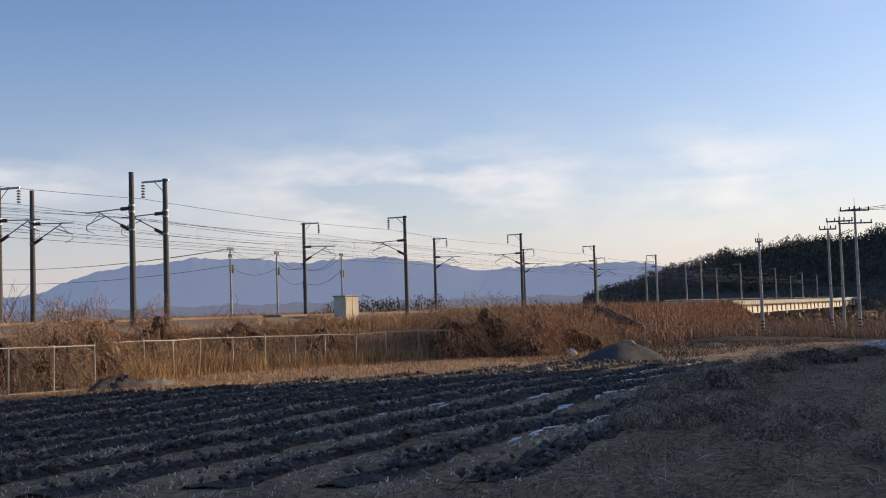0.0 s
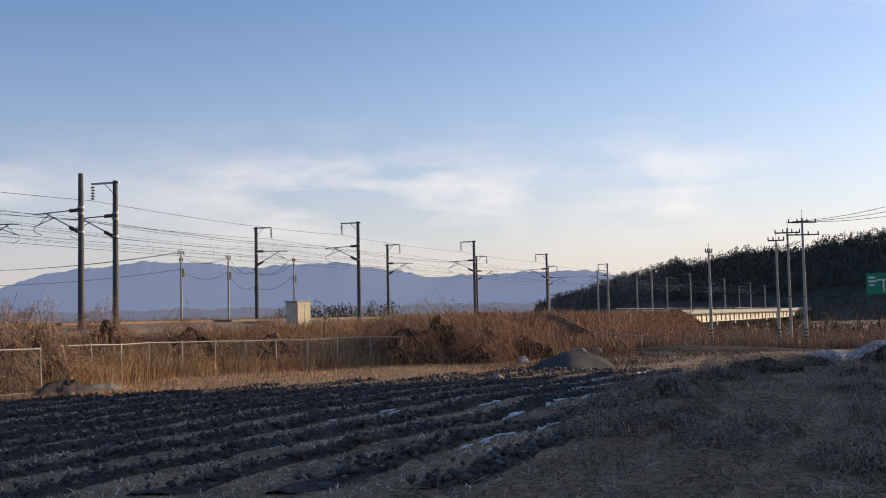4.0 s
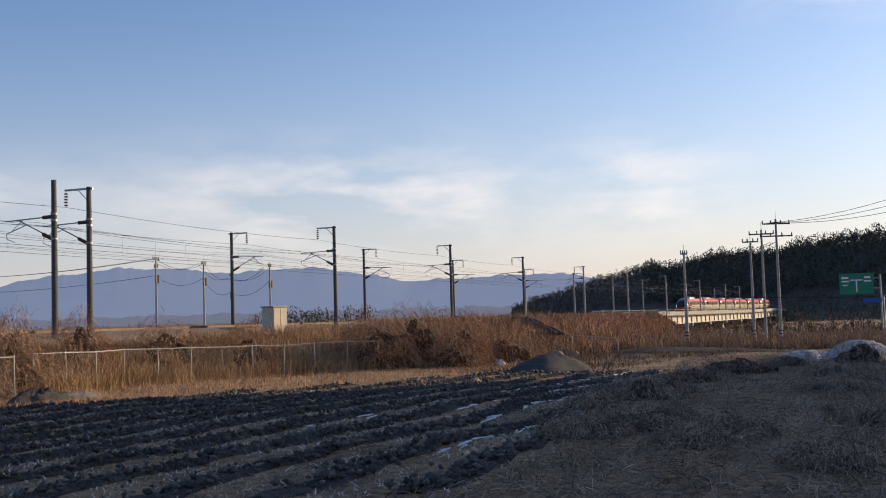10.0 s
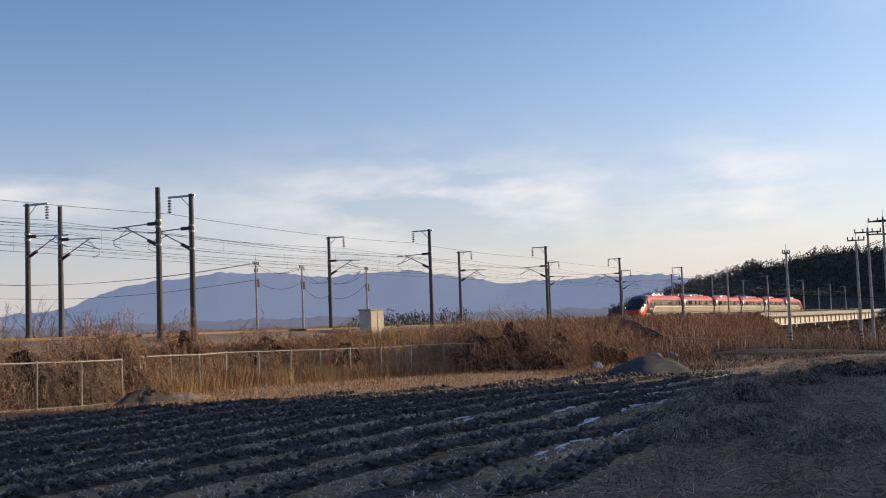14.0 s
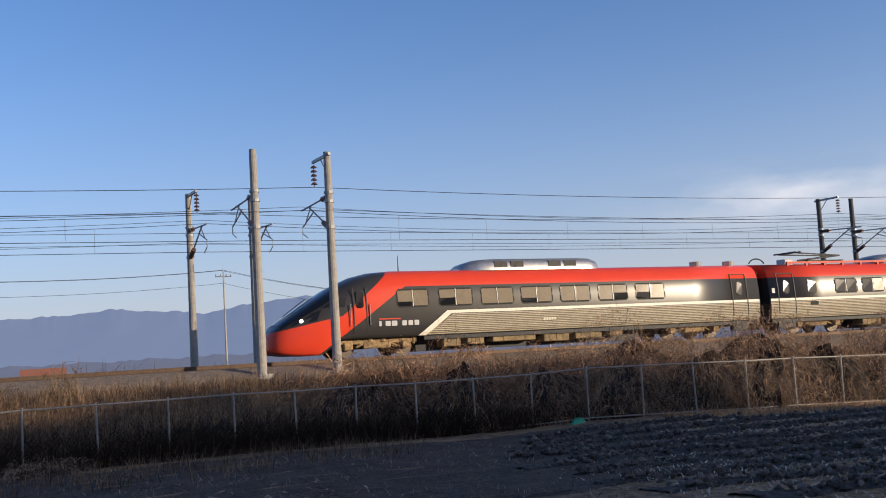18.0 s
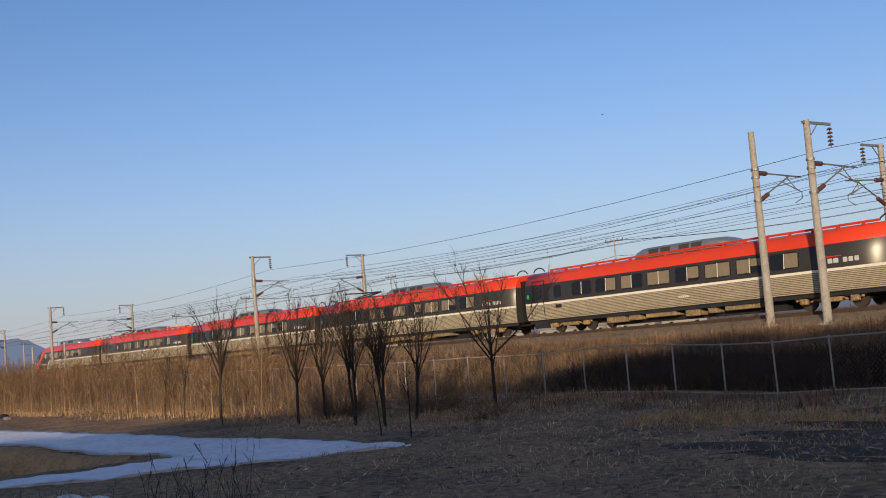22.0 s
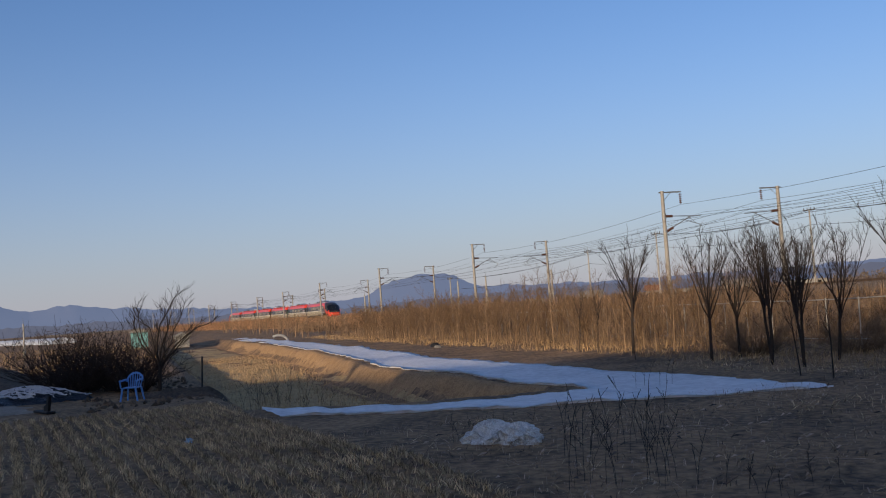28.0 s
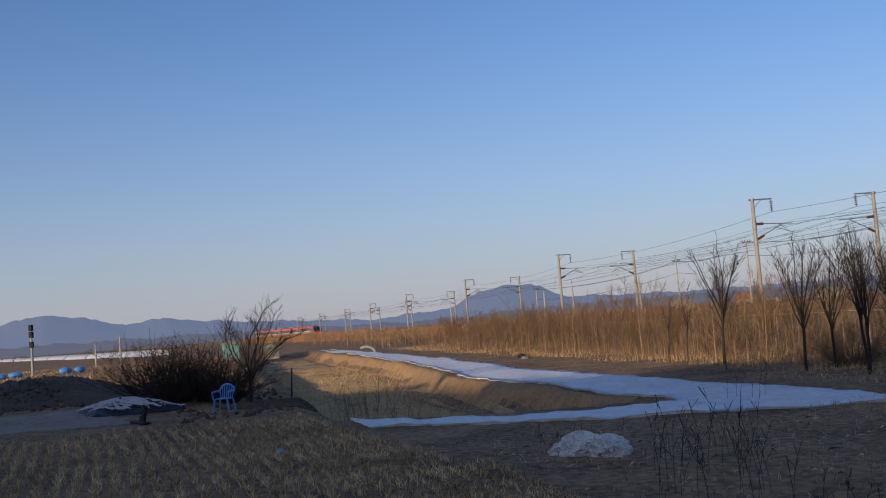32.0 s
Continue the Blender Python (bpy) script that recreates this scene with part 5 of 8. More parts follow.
# low brush beyond the tracks
x, y, s, q = by_line(r, 15000, -60, 150, lambda s: np.full_like(s, 9.0), 17.0)
V, F = blades(on_ground(x, y), r.uniform(0.5, 1.5, len(x)) * (0.7 + 0.6 * np.maximum(0, wob(x, y, 8.0))), 0.03, 0.7, 51, simple=True)
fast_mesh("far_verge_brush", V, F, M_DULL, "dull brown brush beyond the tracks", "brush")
# sunlit stubble far off at the left
n = 15000
x, y = -78 - 110 * r.uniform(0, 1, n) ** 1.3, r.uniform(-42, 2.0, n)
k2 = wob(x, y, 13.0) + r.uniform(-0.7, 1.0, n) > 0
V, F = blades(on_ground(x[k2], y[k2]), r.uniform(0.12, 0.40, k2.sum()), 0.05, 0.6, 49, simple=True)
fast_mesh("far_stubble", V, F, M_STRAW, "sunlit tan stubble on the far fields", "stubble")

# stubble rows in the near left field
rows = []
for k in range(52):
    x = -np.arange(9, 42, 0.10) + r.uniform(-0.04, 0.04, len(np.arange(9, 42, 0.10)))
    y = -14.6 + k * 0.38 + 0.085 * (x + 20) - 0.0022 * (x + 20) ** 2
    k2 = (np.hypot(x, y) > 9.5) & (y < 4.9 + 0.13 * (x + 16)) & (y > -13) & (x > -36)
    rows.append(np.stack([x[k2], y[k2]], -1))
xy = np.repeat(np.concatenate(rows), 9, 0) + r.normal(0, 0.055, (9 * sum(len(q_) for q_ in rows), 2))
V, F = blades(on_ground(xy[:, 0], xy[:, 1]), r.uniform(0.06, 0.20, len(xy)), 0.019, 0.65, 33, simple=True)
fast_mesh("stubble", V, F, M_STUB, "rows of cut dry rice stubble", "stubble")


# ------------------------------------------------------------------ fences
M_GALV = mat("weathered galvanised tube", (0.40, 0.38, 0.34), 0.6, 0.3, var=0.25, scale=1.5)


def fence_run(pts, step, label, height=1.8, skip=()):
    pts = [np.array(p, float) for p in pts]
    ob = empty("chain_link_fence", pose(0, 0, 0), label, "fence", "fences along the bank")
    ds = np.concatenate([[0], np.cumsum([np.linalg.norm(b - a) for a, b in zip(pts[:-1], pts[1:])])])
    n = max(1, int(round(ds[-1] / step)))
    at = np.linspace(0, ds[-1], n + 1)
    X = np.interp(at, ds, [p[0] for p in pts])
    Y = np.interp(at, ds, [p[1] for p in pts])
    Z = ground_z(X, Y)
    rs = random.Random(len(pts))
    for x, y, z in zip(X, Y, Z):
        bm = bmesh.new()
        lx, ly = rs.uniform(-0.04, 0.04), rs.uniform(-0.04, 0.04)
        bm_tube(bm, (x, y, z - 0.2), (x + lx, y + ly, z + height), 0.03, None, 8)
        bm_tube(bm, (x + lx, y + ly, z + height), (x + lx, y + ly, z + height + 0.03), 0.038, 0.02, 8)
        part("post", bm, M_GALV, ob)
    for i in range(n):
        a, b = (X[i], Y[i], Z[i] + height - 0.04), (X[i + 1], Y[i + 1], Z[i + 1] + height - 0.04)
        bm = bmesh.new()
        bm_tube(bm, a, b, 0.024, None, 6)
        part("top_rail", bm, M_GALV, ob)
        bm = bmesh.new()
        bm_tube(bm, (X[i], Y[i], Z[i] + 0.10), (X[i + 1], Y[i + 1], Z[i + 1] + 0.10), 0.022, None, 6)
        part("bottom_rail", bm, M_GALV, ob)
    # woven wire between the rails, too fine to pick apart
    Vs, Fs = [], []
    o = 0
    for i in range(n):
        L = math.hypot(X[i + 1] - X[i], Y[i + 1] - Y[i])
        for sgn in (1, -1):
            for k in range(int(L / 0.16) + 11):
                u0 = k * 0.16 - (1.68 if sgn > 0 else 0)
                u1 = u0 + 1.68 * sgn
                za, zb = 0.1, height - 0.04
                lo, hi = (u0, za), (u1, zb)
                if sgn < 0:
                    lo, hi = (u0, za), (u0 - 1.68, zb)
                du = hi[0] - lo[0]
                t0, t1 = 0.0, 1.0
                if du > 0:
                    t0, t1 = max(t0, -lo[0] / du), min(t1, (L - lo[0]) / du)
                else:
                    t0, t1 = max(t0, (L - lo[0]) / du), min(t1, -lo[0] / du)
                if t1 - t0 < 0.02:
                    continue
                ends = []
                for t in (t0, t1):
                    u = (lo[0] + du * t) / L
                    ends.append((X[i] + (X[i + 1] - X[i]) * u, Y[i] + (Y[i + 1] - Y[i]) * u, Z[i] + (Z[i + 1] - Z[i]) * u + lo[1] + (hi[1] - lo[1]) * t))
                (ax, ay, az_), (bx_, by_, bz) = ends
                w = 0.0016
                Vs += [(ax, ay, az_ - w), (ax, ay, az_ + w), (bx_, by_, bz + w), (bx_, by_, bz - w)]
                Fs += [(o, o + 1, o + 2), (o, o + 2, o + 3)]
                o += 4
    mesh = fast_mesh("woven_wire", np.array(Vs), np.array(Fs), M_GALV, "", "")
    mesh.parent = ob
    return ob


fence_run([(2.4, 31.4), (8.4, 31.2), (13.5, 31.4), (20, 30), (27, 28), (35.5, 26.2)], 2.0, "grey chain-link fence at the foot of the overgrown bank")
fence_run([(40, 28.6), (46.5, 28.0), (53, 25.4), (57, 23.0), (60.5, 19.9)], 2.1, "bent grey chain-link fence overgrown with dead vines")
fence_run([(-3.7, 30.0), (-8.7, 30.2), (-12.6, 30.6)], 2.1, "grey chain-link fence beside the culvert")
fence_run([(-17.3, 30.4), (-24, 30.1), (-32, 29.2), (-38, 28.3), (-60, 28.2), (-96, 28.6)], 2.0, "long grey chain-link fence behind the bare trees")
fence_run([(-12.6, 30.6), (-14.2, 32.0), (-15.8, 31.9), (-17.3, 30.4)], 1.9, "chain-link fence stepping up round the drain pipe")
# leaning brace pipes at the culvert
for a, b in (((-3.7, 30.0, 1.75), (-2.2, 33.0, 3.4)), ((2.4, 31.4, -0.1), (2.35, 31.4, 3.3)), ((66.5, 18.6, 1.8), (63.5, 19.2, 3.2)), ((61.5, 19.2, 2.8), (65.5, 18.2, -0.6))):
    bm = bmesh.new()
    bm_tube(bm, a, b, 0.03, None, 8)
    ob = part("fence_pipe", bm, M_GALV, None)
    tagged(ob, "loose grey steel pipe at the fence", "pipe", "loose fence pipes")

# ------------------------------------------------------------------ culvert under the line
M_PORTAL = mat("stained portal concrete", (0.34, 0.285, 0.21), 0.9, color2=(0.13, 0.105, 0.078), scale=1.2, bump=0.4)
cul = empty("culvert", pose(0, 32.6, 0), "stained concrete culvert under the railway", "culvert")
bm = bmesh.new()
bm_box(bm, -1.55, 1.75, -0.1, 0.45, 1.18, 1.95, 0.04)
part("lintel", bm, M_PORTAL, cul)
for x0, x1 in ((-1.35, -0.3), (1.25, 1.75)):
    bm = bmesh.new()
    bm_box(bm, x0, x1, -0.05, 0.6, -0.6, 1.2, 0.03)
    part("jamb", bm, M_PORTAL, cul)
for sd, x0, x1, y1 in ((-1, -0.95, -1.75, -1.7), (1, 1.6, 2.1, -1.2)):
    bm = bmesh.new()
    v = [bm.verts.new(p) for p in ((x0, 0, -0.6), (x1, y1, -0.6), (x1, y1, 0.2), (x0, 0, 1.35), (x0 + 0.3 * sd, 0.1, -0.6), (x1 + 0.3 * sd, y1, -0.6), (x1 + 0.3 * sd, y1, 0.2), (x0 + 0.3 * sd, 0.1, 1.35))]
    for f in ((0, 1, 2, 3), (7, 6, 5, 4), (0, 4, 5, 1), (1, 5, 6, 2), (2, 6, 7, 3), (3, 7, 4, 0)):
        bm.faces.new([v[i] for i in f])
    part("wing_wall", bm, M_PORTAL, cul)
for nm, b in (("barrel_wall", (-0.6, -0.3, 0.5, 8.6, -0.6, 1.2)), ("barrel_wall", (1.25, 1.55, 0.5, 8.6, -0.6, 1.2)), ("barrel_roof", (-1.45, 1.55, 0.45, 9.0, 1.2, 1.78)), ("barrel_end", (-0.6, 1.55, 8.6, 9.0, -0.6, 1.2)), ("barrel_floor", (-0.6, 1.55, -0.4, 8.6, -0.6, -0.4))):
    bm = bmesh.new()
    bm_box(bm, *b)
    part(nm, bm, M_CONC, cul)
bm = bmesh.new()
for k in range(8):
    bm_tube(bm, (-2.6 + k * 0.72, 1.2, 1.8), (-2.6 + k * 0.72, 1.2, 2.85), 0.022, None, 6)
for z in (2.82, 2.3):
    bm_tube(bm, (-2.65, 1.2, z), (2.5, 1.2, z), 0.02, None, 6)
part("railing", bm, M_GALV, cul, "thin steel railing over the culvert")
# round height sign
sg = empty("height_sign", pose(0.02, 32.46, 1.62), "round white traffic sign with a red rim", "traffic sign")
M_SIGNW, M_SIGNR = mat("white sign face", (0.75, 0.75, 0.73), 0.4), mat("red sign rim", (0.55, 0.03, 0.03), 0.4)
M_INK = mat("black sign ink", (0.02, 0.02, 0.02), 0.5)
bm = bmesh.new()
bm_tube(bm, (0, 0.02, 0), (0, -0.01, 0), 0.27, None, 28)
part("rim", bm, M_SIGNR, sg)
bm = bmesh.new()
bm_tube(bm, (0, 0.0, 0), (0, -0.016, 0), 0.205, None, 28)
part("face", bm, M_SIGNW, sg)
for x0, x1, z0, z1 in ((-0.155, -0.105, -0.06, 0.06), (-0.06, -0.04, -0.06, -0.02), (-0.01, 0.045, -0.06, 0.06), (0.08, 0.13, -0.05, 0.05), (-0.05, 0.05, 0.12, 0.155), (-0.05, 0.05, -0.155, -0.12)):
    bm = bmesh.new()
    bm_box(bm, x0, x1, -0.022, -0.017, z0, z1)
    part("sign_bar", bm, M_INK, sg)


for i, (x, y, rx, ry, rz, m) in enumerate(((-3.2, 32.2, 1.7, 0.9, 2.2, M_DRY), (2.6, 31.9, 1.2, 0.8, 2.3, M_DRY), (-1.9, 29.6, 1.2, 0.6, 0.5, M_WEED), (1.2, 29.0, 1.6, 0.6, 0.45, M_WEED), (4.6, 29.6, 1.2, 0.6, 0.5, M_WEED), (-6.0, 29.0, 1.4, 0.6, 0.45, M_WEED))):
    vine_heap("culvert_bush", x, y, rx, ry, rz, 1100 if i < 2 else 500, 850 + 9 * i, "twiggy dead bush beside the culvert mouth" if i < 2 else "low tangle of dead weeds before the culvert", "bush", "bushes at the culvert", m)


# ------------------------------------------------------------------ ploughed field at the right
M_SOIL = mat("dark wet clods", (0.10, 0.082, 0.068), 0.9, color2=(0.036, 0.030, 0.026), scale=3.2, bump=0.9, bump_scale=16)
M_CLOD = mat("dark broken clods", (0.17, 0.14, 0.118), 0.9, color2=(0.055, 0.046, 0.04), scale=5.0, island=0.5)
M_ICE = mat("frozen puddle snow", (0.75, 0.78, 0.82), 0.5, var=0.2, scale=3)
M_FROST = grass_mat("frosted grass tufts", (0.66, 0.57, 0.46), (0.34, 0.28, 0.21), island=0.6)


def row_y(c, x):
    """Height on the plan of the furrow line c at x; the rows bend gently."""
    d = np.asarray(x, float) - 24
    return c - 0.14 * d - 0.0024 * d * np.abs(d)


def field_top(x):
    return np.interp(x, [12, 24, 30.4, 35, 40.4, 43.5, 50, 56], [29.5, 25.8, 23.6, 21.4, 19.2, 17.0, 12.6, 9.0])


def row_ends(c):
    lo = float(np.interp(c, [4, 6, 9, 14, 20, 28], [15.5, 15.5, 13.5, 12.5, 14.0, 19.0]))
    hi = float(np.interp(c, [3.4, 5.25, 7.1, 12], [22.3, 36, 51, 53]))
    xs = np.arange(lo, hi, 0.2)
    ok = xs[row_y(c, xs) < field_top(xs)]
    return lo, float(ok.max()) if len(ok) else lo


rs = np.random.RandomState(3)
field = tagged(new("field"), "ploughed field with dark earth ridges and frost", "field", kind="structure")
START, PITCH, ROWS = 3.4, 1.85, 15
for i in range(ROWS):
    c0 = START + PITCH * i
    a, b = row_ends(c0)
    if b - a < 2:
        continue
    m = np.arange(a + rs.uniform(-0.8, 0.8), b, 0.095)
    c = np.linspace(-1, 1, 11)
    M, C = np.meshgrid(m, c, indexing="ij")
    wv = 0.10 * np.sin(M * 0.35 + i) + 0.06 * np.sin(M * 1.7 + 2 * i)
    half = 0.35 + 0.10 * np.sin(M * 0.8 + i) + 0.07 * np.sin(M * 3.1 + 3 * i)
    X, Y = M, row_y(c0, M) + wv + C * half
    gap = 0.65 + 0.35 * np.sin(M * 0.53 + i * 2.1)
    thin = sm(0, 6.0, M - a) * sm(0, 1.5, b - M)
    clod = rs.uniform(0, 1, M.shape) ** 1.5
    H = (1 - np.abs(C) ** 2.5) * (0.02 + 0.15 * clod * (0.5 + 0.5 * gap)) * (0.35 + 0.65 * thin) * (np.abs(C) < 0.99) - 0.05 * (np.abs(C) > 0.95)
    X, Y = X + rs.normal(0, 0.022, X.shape), Y + rs.normal(0, 0.03, X.shape)
    Z = ground_z(X, Y) + 0.02 + H
    vv = np.stack([X.ravel(), Y.ravel(), Z.ravel()], -1)
    q = len(c)
    idx = (np.arange(len(m) - 1)[:, None] * q + np.arange(q - 1)[None]).ravel()
    ff = np.stack([idx, idx + 1, idx + 1 + q, idx + q], -1)
    mesh_ob("earth_ridge", vv, ff, M_SOIL, field)
# loose clods heaped along the ridges
n = 17500
k = rs.randint(0, ROWS, n)
x = rs.uniform(12.5, 53, n)
c = START + PITCH * k + rs.normal(0, 0.23, n) + 0.10 * np.sin(x * 0.35 + k) + 0.06 * np.sin(x * 1.7 + 2 * k)
y = row_y(c, x)
ends = np.array([row_ends(START + PITCH * j) for j in range(ROWS)])
k2 = (x > ends[k, 0]) & (x < ends[k, 1]) & (y < field_top(x))
x, y = x[k2], y[k2]
n = len(x)
size = 0.03 + 0.085 * rs.uniform(0, 1, n) ** 2
clod_mesh("clods", x, y, size, ground_z(x, y) + 0.05 + 0.10 * rs.uniform(0, 1, n), M_CLOD, rs, "dark broken clods along the ploughed ridges", "clods")
# slivers of ice along the camera side of the ridges
for i in range(150):
    c0 = START + PITCH * rs.choice([1, 2, 3, 4], p=[0.36, 0.36, 0.18, 0.10]) - 0.5 + rs.normal(0, 0.10)
    a, b = row_ends(c0)
    x0 = a + (b - a) * (1 - rs.uniform(0, 1) ** 1.4 * 0.75)
    L, w = rs.uniform(0.10, 0.40), rs.uniform(0.02, 0.06)
    ring, tops_ = [], []
    for t in np.linspace(0, 6.283, 9)[:-1]:
        px = x0 + L * math.cos(t) * rs.uniform(0.6, 1.1)
        py = float(row_y(c0, px)) + w * math.sin(t) * rs.uniform(0.6, 1.2)
        z = float(ground_z(px, py)) + 0.03
        ring.append((px, py, z)), tops_.append((px, py, z + 0.025))
    mesh_ob("ice_sliver", ring + tops_, [tuple(range(8, 16))] + [(t, (t + 1) % 8, 8 + (t + 1) % 8, 8 + t) for t in range(8)], M_ICE, field)
# short frosted grass on the flats between the ridges
n = 62000
x, c = rs.uniform(12, 52, n), rs.uniform(2.6, 28, n)
y = row_y(c, x)
off = np.abs((c - START + PITCH / 2) % PITCH - PITCH / 2)
k2 = (off > 0.42) & (y < field_top(x)) & (np.hypot(x, y) < 46) & (x > np.interp(c, [4, 12, 16, 22, 28], [13, 12, 14, 20, 25]) + rs.normal(0, 1.2, n)) & ((c > 5.4) | (x < 30))
V, F = blades(on_ground(x[k2], y[k2], 0.01), rs.uniform(0.02, 0.08, k2.sum()), 0.03, 1.8, 76, simple=True)
fast_mesh("field_grass", V, F, M_FROST, "short frosted grass between the earth ridges", "grass")

# dark turned soil between the culvert and the field
M_TURN = mat("dark turned soil", (0.12, 0.088, 0.062), 0.95, color2=(0.042, 0.031, 0.023), scale=1.4, bump=0.9, bump_scale=12)
v, f = [], []
for i in range(60):
    for j in range(30):
        x, y = -15 + 0.62 * i + 1.6 * math.sin(1.3 * j) * max(0.0, 1 - i / 7), 16.5 + 0.455 * j + 0.5 * math.sin(i * 0.7) * (1 - j / 29) - 0.062 * max(0, i - 37)
        z = float(ground_z(x, y)) + 0.015 + (0.035 if i < 44 else 0.01) * math.sin(j * 2.1 + 0.2 * math.sin(i)) * (0 < j < 29) + rs.uniform(0, 0.03 if i < 44 else 0.01)
        v.append((x, y, z - (0.08 if i in (0, 59) or j in (0, 29) else 0)))
for i in range(59):
    for j in range(29):
        f.append((i * 30 + j, i * 30 + j + 1, i * 30 + 31 + j, i * 30 + 30 + j))
tagged(mesh_ob("turned_soil", v, f, M_TURN), "dark turned soil along the fence", "soil", kind="structure")

# lit strip of bare tan earth between field and fence
M_TAN = mat("trodden tan earth and straw", (0.52, 0.33, 0.16), 0.95, color2=(0.20, 0.12, 0.06), scale=1.2, bump=0.6, bump_scale=20)
v, f = [], []
ts = np.linspace(0, 1, 70)
for t in ts:
    x = 24 + 44 * t
    yo = float(np.interp(x, [24, 35, 40, 47, 53, 60, 68], [28.2, 25.6, 27.4, 27.0, 24.6, 19.0, 13]))
    yi = float(np.interp(x, [24, 30, 35, 40, 44, 50, 56, 68], [26.2, 24.0, 22.0, 19.8, 17.3, 13.4, 10.5, 7.0])) + 0.3 * math.sin(x * 1.3)
    for u in np.linspace(0, 1, 8):
        y = yi + (yo - yi) * u
        v.append((x, y, float(ground_z(x, y)) + 0.035 * min(1, 4 * u, 4 * (1 - u)) + 0.005))
for j in range(len(ts) - 1):
    for i in range(7):
        f.append((j * 8 + i, j * 8 + i + 1, j * 8 + 9 + i, j * 8 + 8 + i))
tagged(mesh_ob("earth_strip", v, f, M_TAN, smooth=True), "strip of trodden tan earth beside the field", "ground", kind="structure")
r = np.random.RandomState(77)
n = 25000
x = r.uniform(24, 67, n)
yo = np.interp(x, [24, 35, 40, 47, 53, 60, 68], [28.2, 25.6, 27.4, 27.0, 24.6, 19.0, 13])
yi = np.interp(x, [24, 30, 35, 40, 44, 50, 56, 68], [26.2, 24.0, 22.0, 19.8, 17.3, 13.4, 10.5, 7.0])
y = yi + (yo - yi) * r.uniform(0, 1, n)
V, F = blades(on_ground(x, y), r.uniform(0.06, 0.32, n), 0.02, 0.7, 78, simple=True)
fast_mesh("strip_straw", V, F, M_STRIP, "flattened tan straw beside the field", "grass")

# ------------------------------------------------------------------ white sheet on the farm track
M_SHEET = mat("white ground sheet", (0.84, 0.84, 0.86), 0.75, color2=(0.66, 0.66, 0.68), scale=0.5, bump=0.5, bump_scale=4.0)


def sheet_strip(name, ca, cb, n, m, label):
    """A thin laid sheet between two edges given as functions of 0 to 1."""
    v, f = [], []
    for i in range(n):
        t = i / (n - 1)
        a, b = np.array(ca(t)), np.array(cb(t))
        for j in range(m):
            u = j / (m - 1)
            p = a + (b - a) * u
            if j in (0, m - 1):
                p = p + 0.10 * np.array([math.sin(i * 1.9 + j), math.cos(i * 2.7 + j)])
            v.append((p[0], p[1], float(ground_z(p[0], p[1])) + 0.05 + 0.02 * math.sin(3 * p[0] + 1.3 * p[1]) + 0.015 * math.sin(7.1 * p[1] - 2 * p[0])))
    for i in range(n - 1):
        for j in range(m - 1):
            f.append((i * m + j, i * m + j + 1, (i + 1) * m + j + 1, (i + 1) * m + j))
    o = len(v)
    for i in range(n):
        for j in (0, m - 1):
            q = v[i * m + j]
            v.append((q[0], q[1], q[2] - 0.12))
    for i in range(n - 1):
        for c, j in enumerate((0, m - 1)):
            f.append((i * m + j, (i + 1) * m + j, o + 2 * (i + 1) + c, o + 2 * i + c))
    return mesh_ob(name, v, f, M_SHEET, smooth=True)


def upper_a(t):
    x = -22.4 - 140 * t ** 1.6
    return x, float(np.interp(x, [-163, -103, -78, -56, -40, -32, -22.4], [15.2, 16.3, 16.2, 15.1, 15.4, 16.1, 16.0]))


def upper_b(t):
    x = -22.4 - 140 * t ** 1.6
    return x, float(np.interp(x, [-163, -96, -72, -51, -37, -30, -28, -24.2, -22.4], [13.6, 13.2, 12.9, 11.4, 12.0, 12.7, 12.2, 12.1, 15.5]))


sh = empty("ground_sheet", pose(0, 0, 0), "white sheet laid over a forking farm track", "sheet")
s1 = sheet_strip("long_arm", upper_a, upper_b, 120, 10, "")
s2 = sheet_strip("short_arm", lambda t: (np.interp(t, [0, 0.3, 0.6, 1], [-28.2, -28.0, -29.3, -31.9]), 12.4 - 8.9 * t), lambda t: (np.interp(t, [0, 0.3, 0.6, 1], [-24.2, -25.4, -27.0, -29.6]), 12.15 - 8.5 * t), 40, 8, "")
s1.parent = s2.parent = sh

# rice field floor and its grass
M_PADDY = mat("cut rice field", (0.56, 0.39, 0.18), 0.95, color2=(0.32, 0.215, 0.10), scale=0.8, bump=0.5, bump_scale=12)
xs_, ys_ = np.arange(-150, -31, 1.0), np.arange(3.4, 11.0, 0.6)
inside = lambda X, Y: ground_z(X, Y) + 0.03 * sm(0, 0.8, -31.5 - (11.5 - Y) * 0.33 - X) * sm(0, 0.8, pad_up(X) - 1.5 - Y) - 0.02
pad = grid_mesh("rice_field", xs_, ys_, inside, M_PADDY)
tagged(pad, "cut tan rice field below the track", "field", kind="structure")
n = 19000
x, y = r.uniform(-110, -30, n), r.uniform(3.2, 12.0, n)
keep = (x < -31.4 - (11.5 - y) * 0.33) & (y < pad_up(x) - 1.2)
V, F = blades(on_ground(x[keep], y[keep]), r.uniform(0.06, 0.3, keep.sum()), 0.02, 0.5, 79, simple=True)
fast_mesh("rice_straw", V, F, M_STRAW, "short tan straw of the cut rice field", "grass")
# steep earth bank down to the rice field
v, f, xs_ = [], [], np.arange(-140, -30.4, 0.6)
